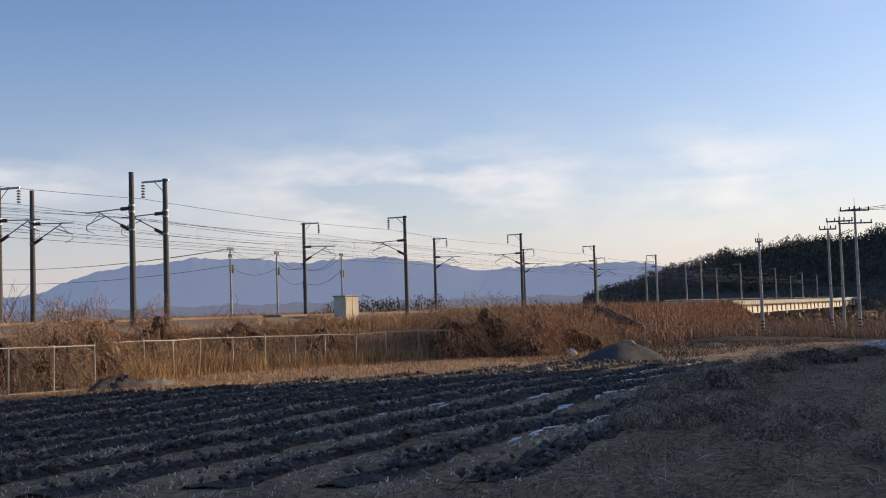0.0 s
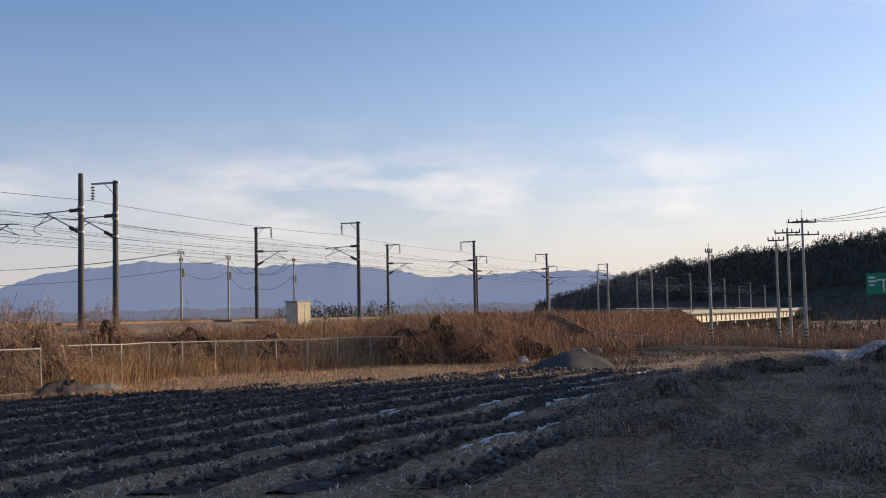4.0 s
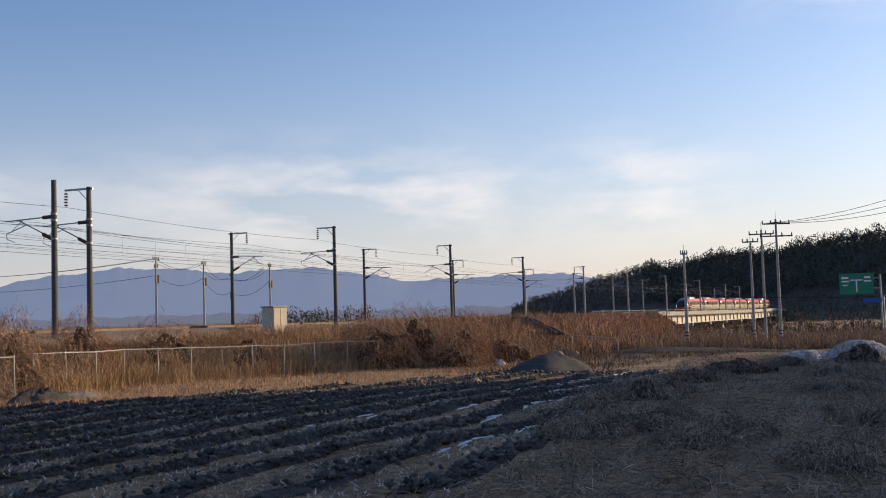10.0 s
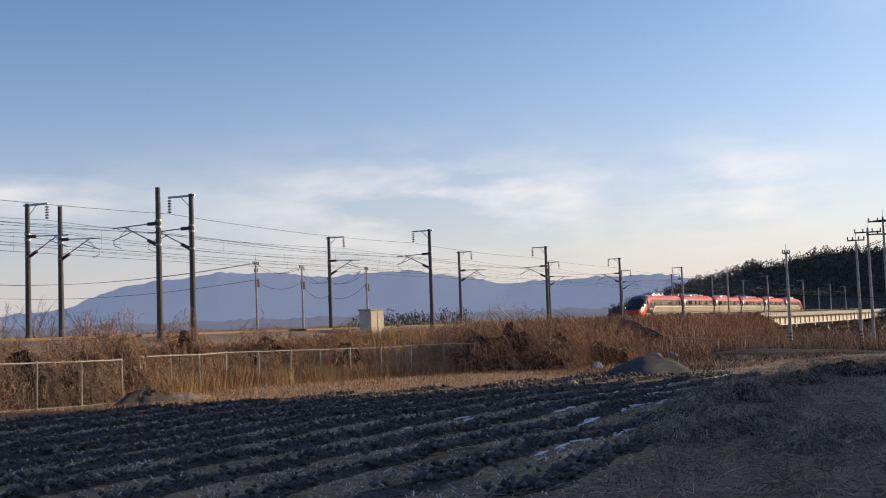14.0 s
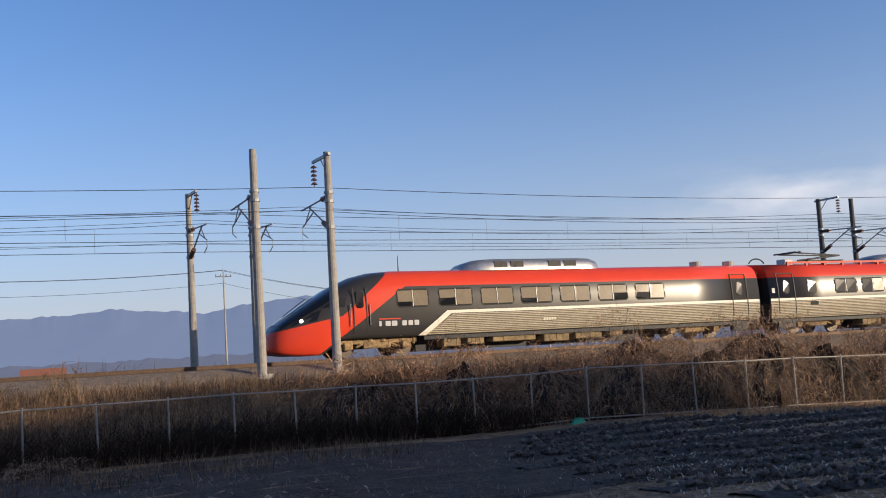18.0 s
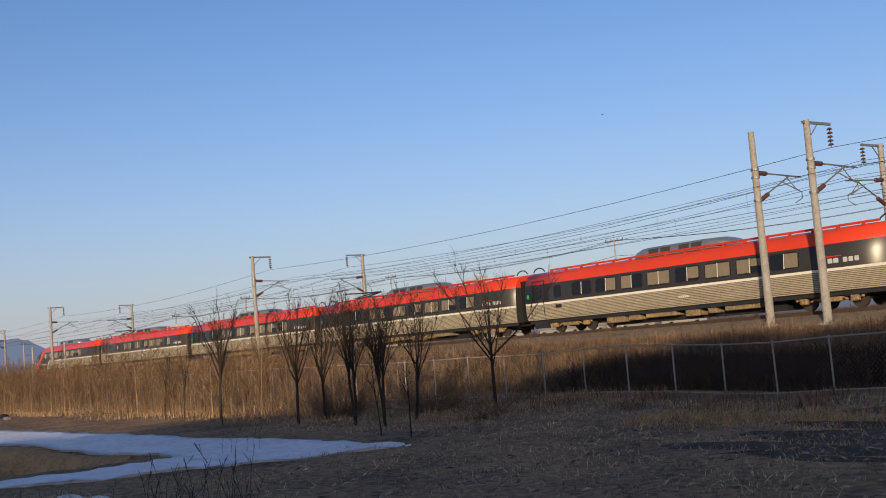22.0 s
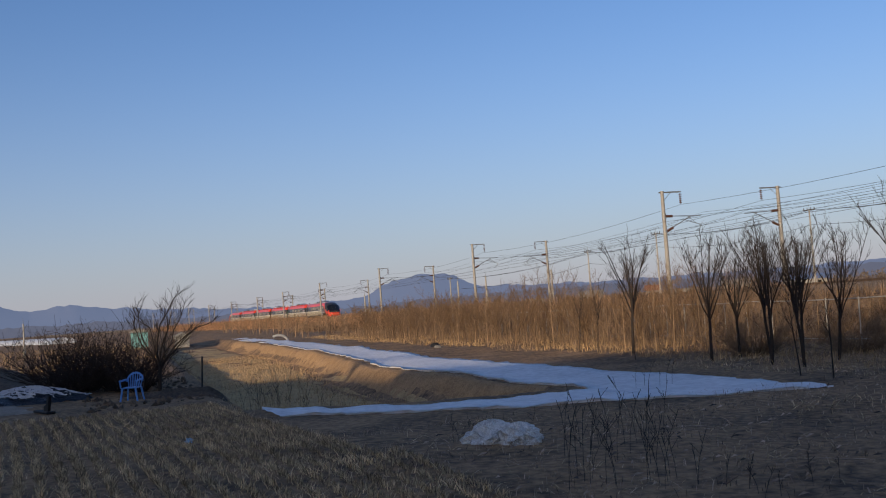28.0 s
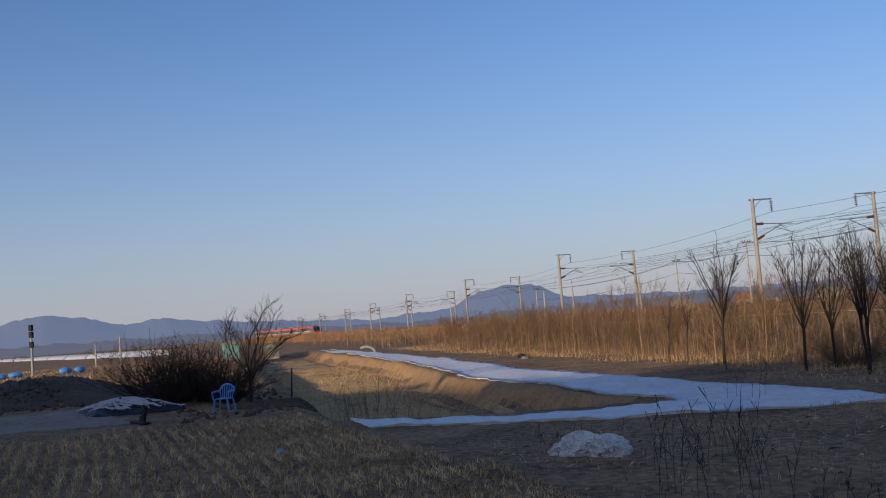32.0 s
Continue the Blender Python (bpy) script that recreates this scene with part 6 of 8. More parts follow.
for i, x in enumerate(xs_):
    for u in np.linspace(-0.25, 1.45, 9):
        y = float(pad_up(x)) - u + 0.06 * math.sin(x * 2.3 + u)
        v.append((x, y, float(ground_z(x, y)) + 0.03 - (0.07 if u < -0.2 or u > 1.4 else 0) + 0.03 * math.sin(4.1 * x) * math.sin(5 * u)))
for i in range(len(xs_) - 1):
    for j in range(8):
        f.append((i * 9 + j, i * 9 + j + 1, i * 9 + 10 + j, i * 9 + 9 + j))
M_SLOPE = mat("raw brown bank earth", (0.48, 0.30, 0.145), 0.95, color2=(0.25, 0.15, 0.075), scale=1.6, bump=0.8, bump_scale=10)
tagged(mesh_ob("field_bank", v, f, M_SLOPE, smooth=True), "steep bare earth bank beside the rice field", "bank", kind="structure")
# dark bare soil with scattered stalks in the middle ground
n = 1500
x, y = r.uniform(-27, 10, n), r.uniform(5, 22, n)
keep = (np.hypot(x, y) > 11) & ~((x < -21.5) & (y < 17) & (y > 3))
x, y = x[keep], y[keep]
P = on_ground(x, y, 0.02)
a, L = r.uniform(0, 3.14, len(x)), r.uniform(0.03, 0.12, len(x))
d = np.stack([np.cos(a), np.sin(a), 0 * a], -1) * L[:, None]
w = np.stack([-np.sin(a), np.cos(a), 0 * a], -1) * 0.01
V = np.stack([P - d - w, P - d + w, P + d + w + [0, 0, 0.03], P + d - w + [0, 0, 0.03], P + [0, 0, 0.05]], 1).reshape(-1, 3)
F = (np.arange(len(x))[:, None, None] * 5 + np.array([[0, 1, 4], [1, 2, 4], [2, 3, 4], [3, 0, 4]])[None]).reshape(-1, 3)
fast_mesh("cut_stalks", V, F, M_WEED, "pale cut stalks scattered on the soil", "stalks")


# cut branches lying about on the dark soil
n = 520
x, y = r.uniform(-19, -7, n), r.uniform(7.4, 14.5, n)
k2 = (wob(x, y, 3.2) + r.uniform(-0.6, 0.6, n) > 0.25) & (np.hypot(x, y) > 11.5)
x, y = x[k2], y[k2]
P = on_ground(x, y, 0.03)
a = r.normal(0.45, 0.5, len(x))
V, F = arcs(P, np.stack([np.cos(a), np.sin(a), r.uniform(0.08, 0.4, len(x))], -1), r.uniform(0.3, 1.1, len(x)), 0.014, r.uniform(0.1, 0.4, len(x)), 52)
V[:, 2] = np.maximum(V[:, 2], ground_z(V[:, 0], V[:, 1]) + 0.012)
fast_mesh("cut_branches", V, F, M_WEED, "thin cut branches lying on the dark soil", "branches")


# ------------------------------------------------------------------ bare trees
def limb_path(rs, p, d, L, n, lift, shake):
    pts = [np.array(p, float)]
    for i in range(n):
        d = d + rs.normal(0, shake, 3) + np.array([0, 0, lift])
        d = d / np.linalg.norm(d)
        pts.append(pts[-1] + d * L / n)
    return pts, d


def vase_tree(name, x, y, H, seed, label, group, limbs=8, twigs=8, twiglets=4, wide=0.55, fork=0.34, category="tree", material=None, r0=None, shake=0.075):
    """Straight trunk, upswept limbs and fine twigs, each kind a part."""
    rs = np.random.RandomState(seed)
    ob = empty(name, pose(x, y, float(ground_z(x, y)) - 0.06), label, category, group)
    m = material or M_TWIG
    r0 = r0 or 0.0125 * H
    trunk, _ = limb_path(rs, (0, 0, 0), np.array([rs.normal(0, 0.05), rs.normal(0, 0.05), 1.0]), H * (fork + 0.1), 5, 0.02, 0.035)
    v, f = sweep(trunk, r0 * np.linspace(1, 0.7, 6), 7)
    mesh_ob("trunk", v, f, m, ob)
    fine = []
    for k in range(limbs):
        t = 0.62 + 0.38 * (k + rs.uniform(0, 1)) / limbs
        i = min(int(t * 5), 4)
        p = trunk[i] + (trunk[i + 1] - trunk[i]) * (t * 5 - i)
        a = 2.4 * k + rs.uniform(-0.5, 0.5)
        tilt = wide * rs.uniform(0.35, 1.1) * (0.25 if k == limbs - 1 else 1)
        L = (H - p[2]) * rs.uniform(0.72, 1.04) * (1 + 0.12 * tilt)
        pts, d = limb_path(rs, p, np.array([math.cos(a) * tilt, math.sin(a) * tilt, 0.75]), L, 6, 0.07, shake)
        v, f = sweep(pts, r0 * np.linspace(0.52, 0.1, 7), 4)
        mesh_ob("limb", v, f, m, ob)
        for j in range(twigs):
            t2 = rs.uniform(0.15, 0.95) * 6
            i2 = min(int(t2), 5)
            q = pts[i2] + (pts[i2 + 1] - pts[i2]) * (t2 - i2)
            a2 = rs.uniform(0, 6.28)
            way = (pts[i2 + 1] - pts[i2]) / np.linalg.norm(pts[i2 + 1] - pts[i2])
            dd = way * 0.75 + np.array([math.cos(a2), math.sin(a2), 0.15]) * 0.55
            L2 = L * rs.uniform(0.18, 0.42) * (1.15 - t2 / 9)
            tw, _ = limb_path(rs, q, dd, L2, 3, 0.10, 0.10)
            fine.append((tw, np.linspace(0.0085, 0.0035, 4) * (H / 5) ** 0.5))
            for l in range(twiglets):
                t3 = rs.uniform(0.2, 1.0) * 3
                i3 = min(int(t3), 2)
                g = tw[i3] + (tw[i3 + 1] - tw[i3]) * (t3 - i3)
                a3 = rs.uniform(0, 6.28)
                e = (tw[i3 + 1] - tw[i3]) / np.linalg.norm(tw[i3 + 1] - tw[i3]) * 0.8 + np.array([math.cos(a3), math.sin(a3), 0.2]) * 0.5
                g2, _ = limb_path(rs, g, e, L2 * rs.uniform(0.3, 0.6), 2, 0.08, 0.1)
                fine.append((g2, np.linspace(0.005, 0.003, 3)))
    vs, fs, o = [], [], 0
    for pts, rad in fine:
        a, b = sweep(pts, rad, 3)
        vs.append(a)
        fs += [tuple(i + o for i in q) for q in b]
        o += len(a)
    mesh_ob("crown", np.concatenate(vs), fs, m, ob)["kind"] = "stuff"
    return ob


def thicket(name, x, y, R, H, stems, seed, label, group, material=None, side=8, category="shrub"):
    """Many stems from the ground that fan out, with short side twigs."""
    rs = np.random.RandomState(seed)
    ob = empty(name, pose(x, y, float(ground_z(x, y)) - 0.05), label, category, group)
    big, fine = [], []
    for k in range(stems):
        a, tl = rs.uniform(0, 6.28), rs.uniform(0.05, 1.0) ** 0.7
        p = np.array([math.cos(a) * R * 0.25 * rs.uniform(0, 1), math.sin(a) * R * 0.25 * rs.uniform(0, 1), 0])
        L = H * rs.uniform(0.75, 1.12) * (1 + 0.25 * tl)
        pts, _ = limb_path(rs, p, np.array([math.cos(a) * tl * R / H * 1.3, math.sin(a) * tl * R / H * 1.3, 0.75]), L, 6, 0.02, 0.12)
        big.append((pts, np.linspace(0.022, 0.006, 7)))
        for j in range(side):
            t2 = rs.uniform(0.12, 0.98) * 6
            i2 = min(int(t2), 5)
            q = pts[i2] + (pts[i2 + 1] - pts[i2]) * (t2 - i2)
            d = rs.normal(0, 0.6, 3) + np.array([0, 0, 0.5])
            tw, _ = limb_path(rs, q, d, L * rs.uniform(0.12, 0.32), 3, 0.05, 0.12)
            fine.append((tw, np.linspace(0.010, 0.004, 4)))
    for nm, paths in (("framework", big), ("brushwood", fine)):
        vs, fs, o = [], [], 0
        for pts, rad in paths:
            a, b = sweep(pts, rad, 3)
            b = [tuple(i + o for i in q) for q in b]
            vs.append(a)
            fs += b
            o += len(a)
        V = np.concatenate(vs)
        V[:, 2] = np.maximum(V[:, 2], 0.0)
        mesh_ob(nm, V, fs, material or M_TWIG, ob)["kind"] = "stuff"
    return ob


thicket("twiggy_bush", -2.9, 31.0, 1.25, 1.75, 95, 151, "dark twiggy bush over the culvert's wing wall", "bushes at the culvert", None, 11)
thicket("twiggy_bush", -2.2, 31.9, 1.0, 1.5, 70, 152, "dark twiggy bush over the culvert's wing wall", "bushes at the culvert", None, 10)
for i, (x, y, h) in enumerate(((-28.5, 24.2, 5.4), (-30.2, 22.0, 4.5), (-30.5, 19.7, 4.7), (-35.3, 21.5, 4.4), (-34.4, 19.8, 4.7), (-32.2, 20.8, 4.7), (-41.7, 20.3, 5.2), (-28.6, 19.6, 4.2), (-33.0, 22.6, 4.6))):
    vase_tree("bare_tree", x, y, h, 100 + i, "bare dark young tree with upswept twigs by the track", "bare young trees", limbs=10 if i else 9, twigs=11, wide=0.36 if i else 0.62, fork=0.37)
for i, (x, y, h) in enumerate(((-25.6, 17.4, 2.6), (-23.9, 17.2, 2.4), (-43.8, 19.6, 3.4), (-38.5, 18.8, 3.2), (-46.5, 19.9, 3.2))):
    vase_tree("thin_sapling", x, y, h, 130 + i, "thin bare sapling beside the white sheet", "thin saplings", limbs=4, twigs=5, twiglets=2, wide=0.35, fork=0.45, r0=0.022)
M_BUSH = mat("brown bush twigs", (0.25, 0.165, 0.10), 0.9, var=0.4, scale=2.0)
thicket("twiggy_bush", -36.0, 22.6, 2.1, 1.5, 85, 140, "brown twiggy bush at the foot of the trees", "bushes under the trees", M_BUSH, 10)
thicket("twiggy_bush", -32.3, 24.4, 2.1, 1.4, 80, 141, "brown twiggy bush at the foot of the trees", "bushes under the trees", M_BUSH, 10)
thicket("twiggy_bush", -27.5, 22.8, 1.6, 0.9, 40, 142, "low brown twiggy bush under the tall tree", "bushes under the trees", M_BUSH, 8)
vase_tree("fruit_tree", -46.6, 0.95, 4.5, 150, "crooked bare fruit tree beside the blue chair", "", limbs=9, twigs=18, twiglets=5, wide=0.7, fork=0.2, r0=0.085, shake=0.24)
M_SHRUB = mat("dark shrub twigs", (0.048, 0.034, 0.029), 0.9, var=0.4, scale=2.0)
for i, (x, y, R, h) in enumerate(((-49.3, -0.7, 2.0, 2.5), (-50.6, -2.1, 2.4, 2.9), (-52.2, -3.6, 2.4, 2.5), (-49.0, -2.6, 1.8, 1.9), (-47.6, 0.2, 1.5, 2.1))):
    thicket("bare_shrub", x, y, R, h, 75, 160 + i, "dense dark bare shrub behind the chair", "dark shrubs", M_SHRUB, 12)
M_PALE = mat("pale bare twigs", (0.19, 0.135, 0.10), 0.9, var=0.4, scale=2.0)
for i, (sx, q_, h) in enumerate(((51.5, 14.5, 3.3), (54, 13.8, 3.7), (56.5, 15, 3.9), (59, 14.0, 3.6), (61.5, 15, 3.9), (64, 14.2, 3.4), (67, 15, 3.0), (48, 15.0, 2.8))):
    x, y, _ = line(sx, q_)
    vase_tree("far_bare_tree", float(x), float(y), h, 180 + i, "pale bare tree beyond the tracks", "bare trees beyond the line", limbs=8, twigs=8, twiglets=3, wide=0.7, fork=0.2, material=M_PALE, r0=0.05, shake=0.13)

# young tree rows, too many to count
def saplings(n, place, hmin, hmax, seed, k=64, w=0.012):
    r = np.random.RandomState(seed)
    x, y = place(r, n)
    P = on_ground(x, y)
    h = hmin + (hmax - hmin) * r.uniform(0, 1, n) ** 1.6
    out = [blades(P, h * 0.75, w * 3.4, 0.05, seed + 1, curl=0.0)]
    hh = np.repeat(h, k)
    t = r.uniform(0.28, 0.95, n * k)
    a, d = r.uniform(0, 6.28, n * k), r.uniform(0, 0.10, n * k)
    Q = np.repeat(P, k, 0) + np.stack([d * np.cos(a), d * np.sin(a), hh * t * 0.8], -1)
    D = np.stack([np.cos(a), np.sin(a), r.uniform(0.6, 1.8, n * k)], -1) + r.normal(0, 0.25, (n * k, 3))
    D = D / np.linalg.norm(D, axis=1)[:, None]
    out.append(arcs(Q, D, hh * r.uniform(0.12, 0.36, n * k) * (1.2 - 0.5 * t), w, r.uniform(-0.25, 0.2, n * k), seed + 2))
    return stack(out)


V, F = saplings(380, lambda r, n: (-40 - 60 * r.uniform(0, 1, n) ** 1.2, 21.0 + 1.9 * r.randint(0, 6, n) + r.normal(0, 0.3, n)), 2.0, 4.3, 200, 54)
fast_mesh("sapling_rows", V, F, M_SAPL, "rows of tan bare saplings in the sun", "saplings")
V, F = saplings(260, lambda r, n: (r.uniform(-260, -95, n), r.uniform(19, 33, n)), 1.8, 3.4, 210, 30, 0.03)
fast_mesh("sapling_rows", V, F, M_SAPL, "rows of tan bare saplings further off", "saplings")
r2 = np.random.RandomState(215)
x, y = r2.uniform(-120, -38, 11000), r2.uniform(21.5, 31, 11000)
V, F = arcs(on_ground(x, y), np.stack([r2.normal(0, 0.7, 11000), r2.normal(0, 0.7, 11000), np.ones(11000)], -1), r2.uniform(0.5, 1.5, 11000), 0.016, r2.uniform(0.1, 0.5, 11000), 216)
fast_mesh("orchard_weeds", V, F, M_SAPL, "tall tan weeds between the saplings", "weeds")
# dry shrubs along the edge of the ballast
rb = np.random.RandomState(260)
M_DRYTW = mat("dry grey-brown twigs", (0.20, 0.14, 0.09), 0.9, color2=(0.10, 0.065, 0.042), scale=3.0)
for i in range(46):
    x, y, _ = line(-44 + 1.6 * i + rb.normal(0, 0.5), rb.uniform(-8.0, -4.6))
    if abs(x) > 2.0:
        thicket("dry_shrub", float(x), float(y), rb.uniform(0.3, 0.7), rb.uniform(0.6, 1.15), 9, 261 + i, "thin dry shrub at the edge of the ballast", "dry shrubs on the bank", M_DRYTW, 6)
# the sapling rows' nearest trees, one by one
M_BARK = mat("tan sapling bark", (0.20, 0.125, 0.07), 0.9, var=0.4, scale=2.0)
rt = np.random.RandomState(230)
for i in range(104):
    x, y = -40.5 - 0.62 * i + rt.normal(0, 0.5), 20.6 + 1.8 * (i % 4) + rt.normal(0, 0.35)
    vase_tree("young_tree", x, y, (2.5 + 2.2 * rt.uniform(0, 1) ** 2.2) if i < 60 else rt.uniform(2.3, 3.8), 231 + i, "young bare tree of the sunlit rows", "young trees in rows", limbs=7, twigs=8, twiglets=4, wide=0.75, fork=0.30, material=M_BARK, r0=0.033)
# tall dead weeds
for i, (x, y, h, c) in enumerate(((-17.0, 7.9, 1.25, 11), (-15.0, 7.0, 1.3, 13), (-14.2, 7.3, 1.2, 9), (-19.7, 6.0, 0.7, 8), (-38.5, 5.0, 2.0, 14), (-41, 4.4, 1.8, 14), (-36, 5.8, 1.5, 8), (-26.8, 14.0, 0.8, 6), (-13.0, 8.2, 0.6, 10))):
    rs = np.random.RandomState(300 + i)
    paths = []
    for k in range(c):
        p = np.array([x + rs.normal(0, 0.45), y + rs.normal(0, 0.45), 0])
        p[2] = float(ground_z(p[0], p[1])) - 0.02
        hh, d = h * rs.uniform(0.5, 1), rs.normal(0, 0.16, 2)
        pts = [p + np.array([d[0] * t * t * hh, d[1] * t * t * hh, hh * t]) for t in (0, 0.35, 0.7, 1)]
        paths.append(pts)
        for _ in range(3):
            t = rs.uniform(0.5, 0.95)
            q = p + np.array([d[0] * t * t * hh, d[1] * t * t * hh, hh * t])
            e = np.array([rs.normal(0, 0.5), rs.normal(0, 0.5), 1.0]) * 0.14 * h
            paths.append([q, q + e * 0.5, q + e])
    ob = tubes_ob("tall_weeds", paths, 0.0045, M_TWIG, seg=3)
    tagged(ob, "tall dark dead weed stalks", "weeds", "tall dead weeds", "stuff")
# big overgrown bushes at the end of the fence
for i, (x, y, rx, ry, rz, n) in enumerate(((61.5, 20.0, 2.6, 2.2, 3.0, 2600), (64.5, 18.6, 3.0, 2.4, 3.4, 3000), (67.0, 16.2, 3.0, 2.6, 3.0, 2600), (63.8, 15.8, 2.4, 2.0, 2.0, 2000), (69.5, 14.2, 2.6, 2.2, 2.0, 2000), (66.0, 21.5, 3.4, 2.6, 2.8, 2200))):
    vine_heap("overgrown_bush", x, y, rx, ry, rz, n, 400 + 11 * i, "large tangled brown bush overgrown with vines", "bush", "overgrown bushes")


# ------------------------------------------------------------------ bridge
S_BR = np.arange(236, 560, 10.0)
bridge = empty("railway_bridge", pose(0, 0, 0), "pale concrete girder bridge carrying the railway", "bridge")


def along(name, ss_, prof, material, parent, label=""):
    v, f, n = [], [], len(prof)
    for s in ss_:
        z = float(rail_z(s))
        for q, h in prof:
            x, y, _ = line(s, q)
            v.append((x, y, z + h))
    for i in range(len(ss_) - 1):
        for j in range(n):
            f.append((i * n + j, i * n + (j + 1) % n, (i + 1) * n + (j + 1) % n, (i + 1) * n + j))
    f += [tuple(range(n)), tuple(range((len(ss_) - 1) * n, len(ss_) * n))]
    return mesh_ob(name, v, f, material, parent, label)


along("deck", S_BR, [(-3.6, -0.95), (-3.6, -0.45), (7.8, -0.45), (7.8, -0.95)], M_CONC2, bridge)
along("parapet", S_BR, [(-3.75, -1.0), (-3.75, 0.15), (-3.55, 0.15), (-3.55, -1.0)], M_CONC, bridge)
for k in range(13):
    s0 = 237 + k * 25
    along("girder", [s0, s0 + 8, s0 + 16, s0 + 24.6], [(-2.9, -2.9), (-2.9, -0.96), (-2.3, -0.96), (-2.3, -2.9)], M_CONC2, bridge, "pale sunlit concrete girder")
    for j in range(4):
        along("stiffener", [s0 + 3 + 6 * j, s0 + 3.7 + 6 * j], [(-3.2, -2.7), (-3.2, -0.96), (-2.85, -0.96), (-2.85, -2.7)], M_CONC2, bridge)
    x, y, h = line(s0, 2.0)
    zt = float(rail_z(s0)) - 2.9
    bm = bmesh.new()
    m = Matrix.Translation((x, y, 0)) @ Euler((0, 0, -h)).to_matrix().to_4x4()
    bm_box(bm, -0.7, 0.7, -4.6, 4.6, zt - 0.8, zt, 0.0, m)
    bm_box(bm, -0.6, 0.6, -3.4, -2.2, zt - 9, zt - 0.8, 0.0, m)
    bm_box(bm, -0.6, 0.6, 2.2, 3.4, zt - 9, zt - 0.8, 0.0, m)
    part("pier", bm, M_CONC, bridge)
paths = []
for s in np.arange(182, 380, 2.5):
    x, y, _ = line(s, -3.9)
    z = float(rail_z(s))
    paths.append([(x, y, z - 0.8), (x, y, z + 0.55)])
for h in (0.52, 0.15):
    p = [(*line(s, -3.9)[:2], float(rail_z(s)) + h) for s in np.arange(182, 380, 5.0)]
    paths.append(p)
tagged(tubes_ob("line_railing", paths, 0.035, M_GALV, seg=4), "pale steel railing along the line", "railing", kind="stuff")


# ------------------------------------------------------------------ utility poles
def at_az(a, d):
    return d * math.sin(radians(a)), d * math.cos(radians(a))


def utility_pole(a, d, top_el, arms, label, stripe=False, turn=0, r0=0.16, boxes=0):
    x, y = at_az(a, d)
    z = float(ground_z(x, y)) - 0.1
    H = EYE.z + d * math.tan(radians(top_el)) - z
    ob = empty("utility_pole", pose(x, y, z, 0, 0, turn), label, "utility pole", "utility poles")
    bm = bmesh.new()
    bm_tube(bm, (0, 0, 0), (0, 0, H - 0.7), r0, r0 * 0.55, 10)
    part("pole", bm, M_CONC, ob)
    bm = bmesh.new()
    bm_tube(bm, (0, 0, H - 0.7), (0, 0, H), 0.02, None, 6)
    part("lightning_rod", bm, M_STEEL, ob)
    for zz, w in arms:
        bm = bmesh.new()
        bm_box(bm, -w, w, -0.05, 0.05, H - zz - 0.06, H - zz + 0.06)
        arm = part("crossarm", bm, M_ARM, ob)
        for k in (-0.95, -0.35, 0.35, 0.95):
            bm = bmesh.new()
            bm_tube(bm, (k * w, 0, H - zz + 0.05), (k * w, 0, H - zz + 0.32), 0.06, 0.05, 8)
            part("insulator", bm, M_ARM, arm)
    for k in range(boxes):
        bm = bmesh.new()
        bm_tube(bm, (0.42, 0, H - 3.4 - k), (0.42, 0, H - 2.5 - k), 0.27, None, 12)
        part("transformer", bm, M_ARM, ob)
    if stripe:
        bm = bmesh.new()
        for k in range(3):
            bm_tube(bm, (0, 0, 0.9 + k * 0.3), (0, 0, 1.0 + k * 0.3), r0 + 0.012, None, 10, False)
        part("warning_bands", bm, M_INK, ob)
    return Vector((x, y, z + H)), ob


tops = {}
for nm, a, d, el, arms, st, tn, bx_ in (("A", 88.05, 98, 3.1, [(0.8, 0.3)], True, 20, 0), ("B", 91.4, 100, 3.45, [(0.6, 0.7)], True, 0, 0), ("C", 91.97, 101, 4.1, [(1.1, 1.1)], False, 0, 0), ("D", 92.7, 100, 4.6, [(1.1, 1.25), (2.2, 1.45)], True, 15, 0)):
    tops[nm] = utility_pole(a, d, el, arms, "grey concrete utility pole with crossarms beside the road", st, tn - 90, boxes=bx_)[0]
for nm, a, d, el, arms, bx_ in (("f1", 60.4, 118, 3.6, [(0.9, 0.9), (1.7, 0.5)], 1), ("f2", 62.8, 128, 3.3, [(0.9, 0.9)], 1), ("f3", 64.2, 132, 2.5, [(0.6, 0.6)], 1), ("f4", 66.2, 136, 3.0, [(0.7, 0.8)], 1),
                                ("g1", 30.7, 135, 3.05, [(0.5, 0.4)], 1), ("g2", 35.0, 128, 3.75, [(0.9, 0.9)], 0), ("g3", 36.1, 190, 2.1, [(0.8, 1.0), (1.9, 1.0)], 0), ("g5", 44.6, 150, 2.95, [(0.8, 0.9)], 0), ("g6", 47.1, 155, 2.75, [(0.8, 0.9)], 0),
                                ("h0", 18.0, 150, 5.15, [(1.7, 1.2)], 0), ("h1", -2.9, 125, 5.4, [(1.6, 1.2)], 0), ("h3", -24.6, 120, 5.5, [(1.2, 1.2)], 0), ("h5", -42.7, 125, 4.75, [(0.9, 1.2)], 0), ("h6", -54.7, 140, 3.76, [(0.8, 0.9)], 0),
                                ("h7", -62.4, 150, 3.2, [(0.8, 0.9)], 0), ("h8", -66.0, 170, 2.5, [(0.8, 0.9)], 0), ("h9", -73.4, 190, 1.6, [(0.8, 0.9)], 0)):
    tops[nm] = utility_pole(a, d, el, arms, "pale concrete utility pole beyond the railway", False, 10, boxes=bx_)[0]
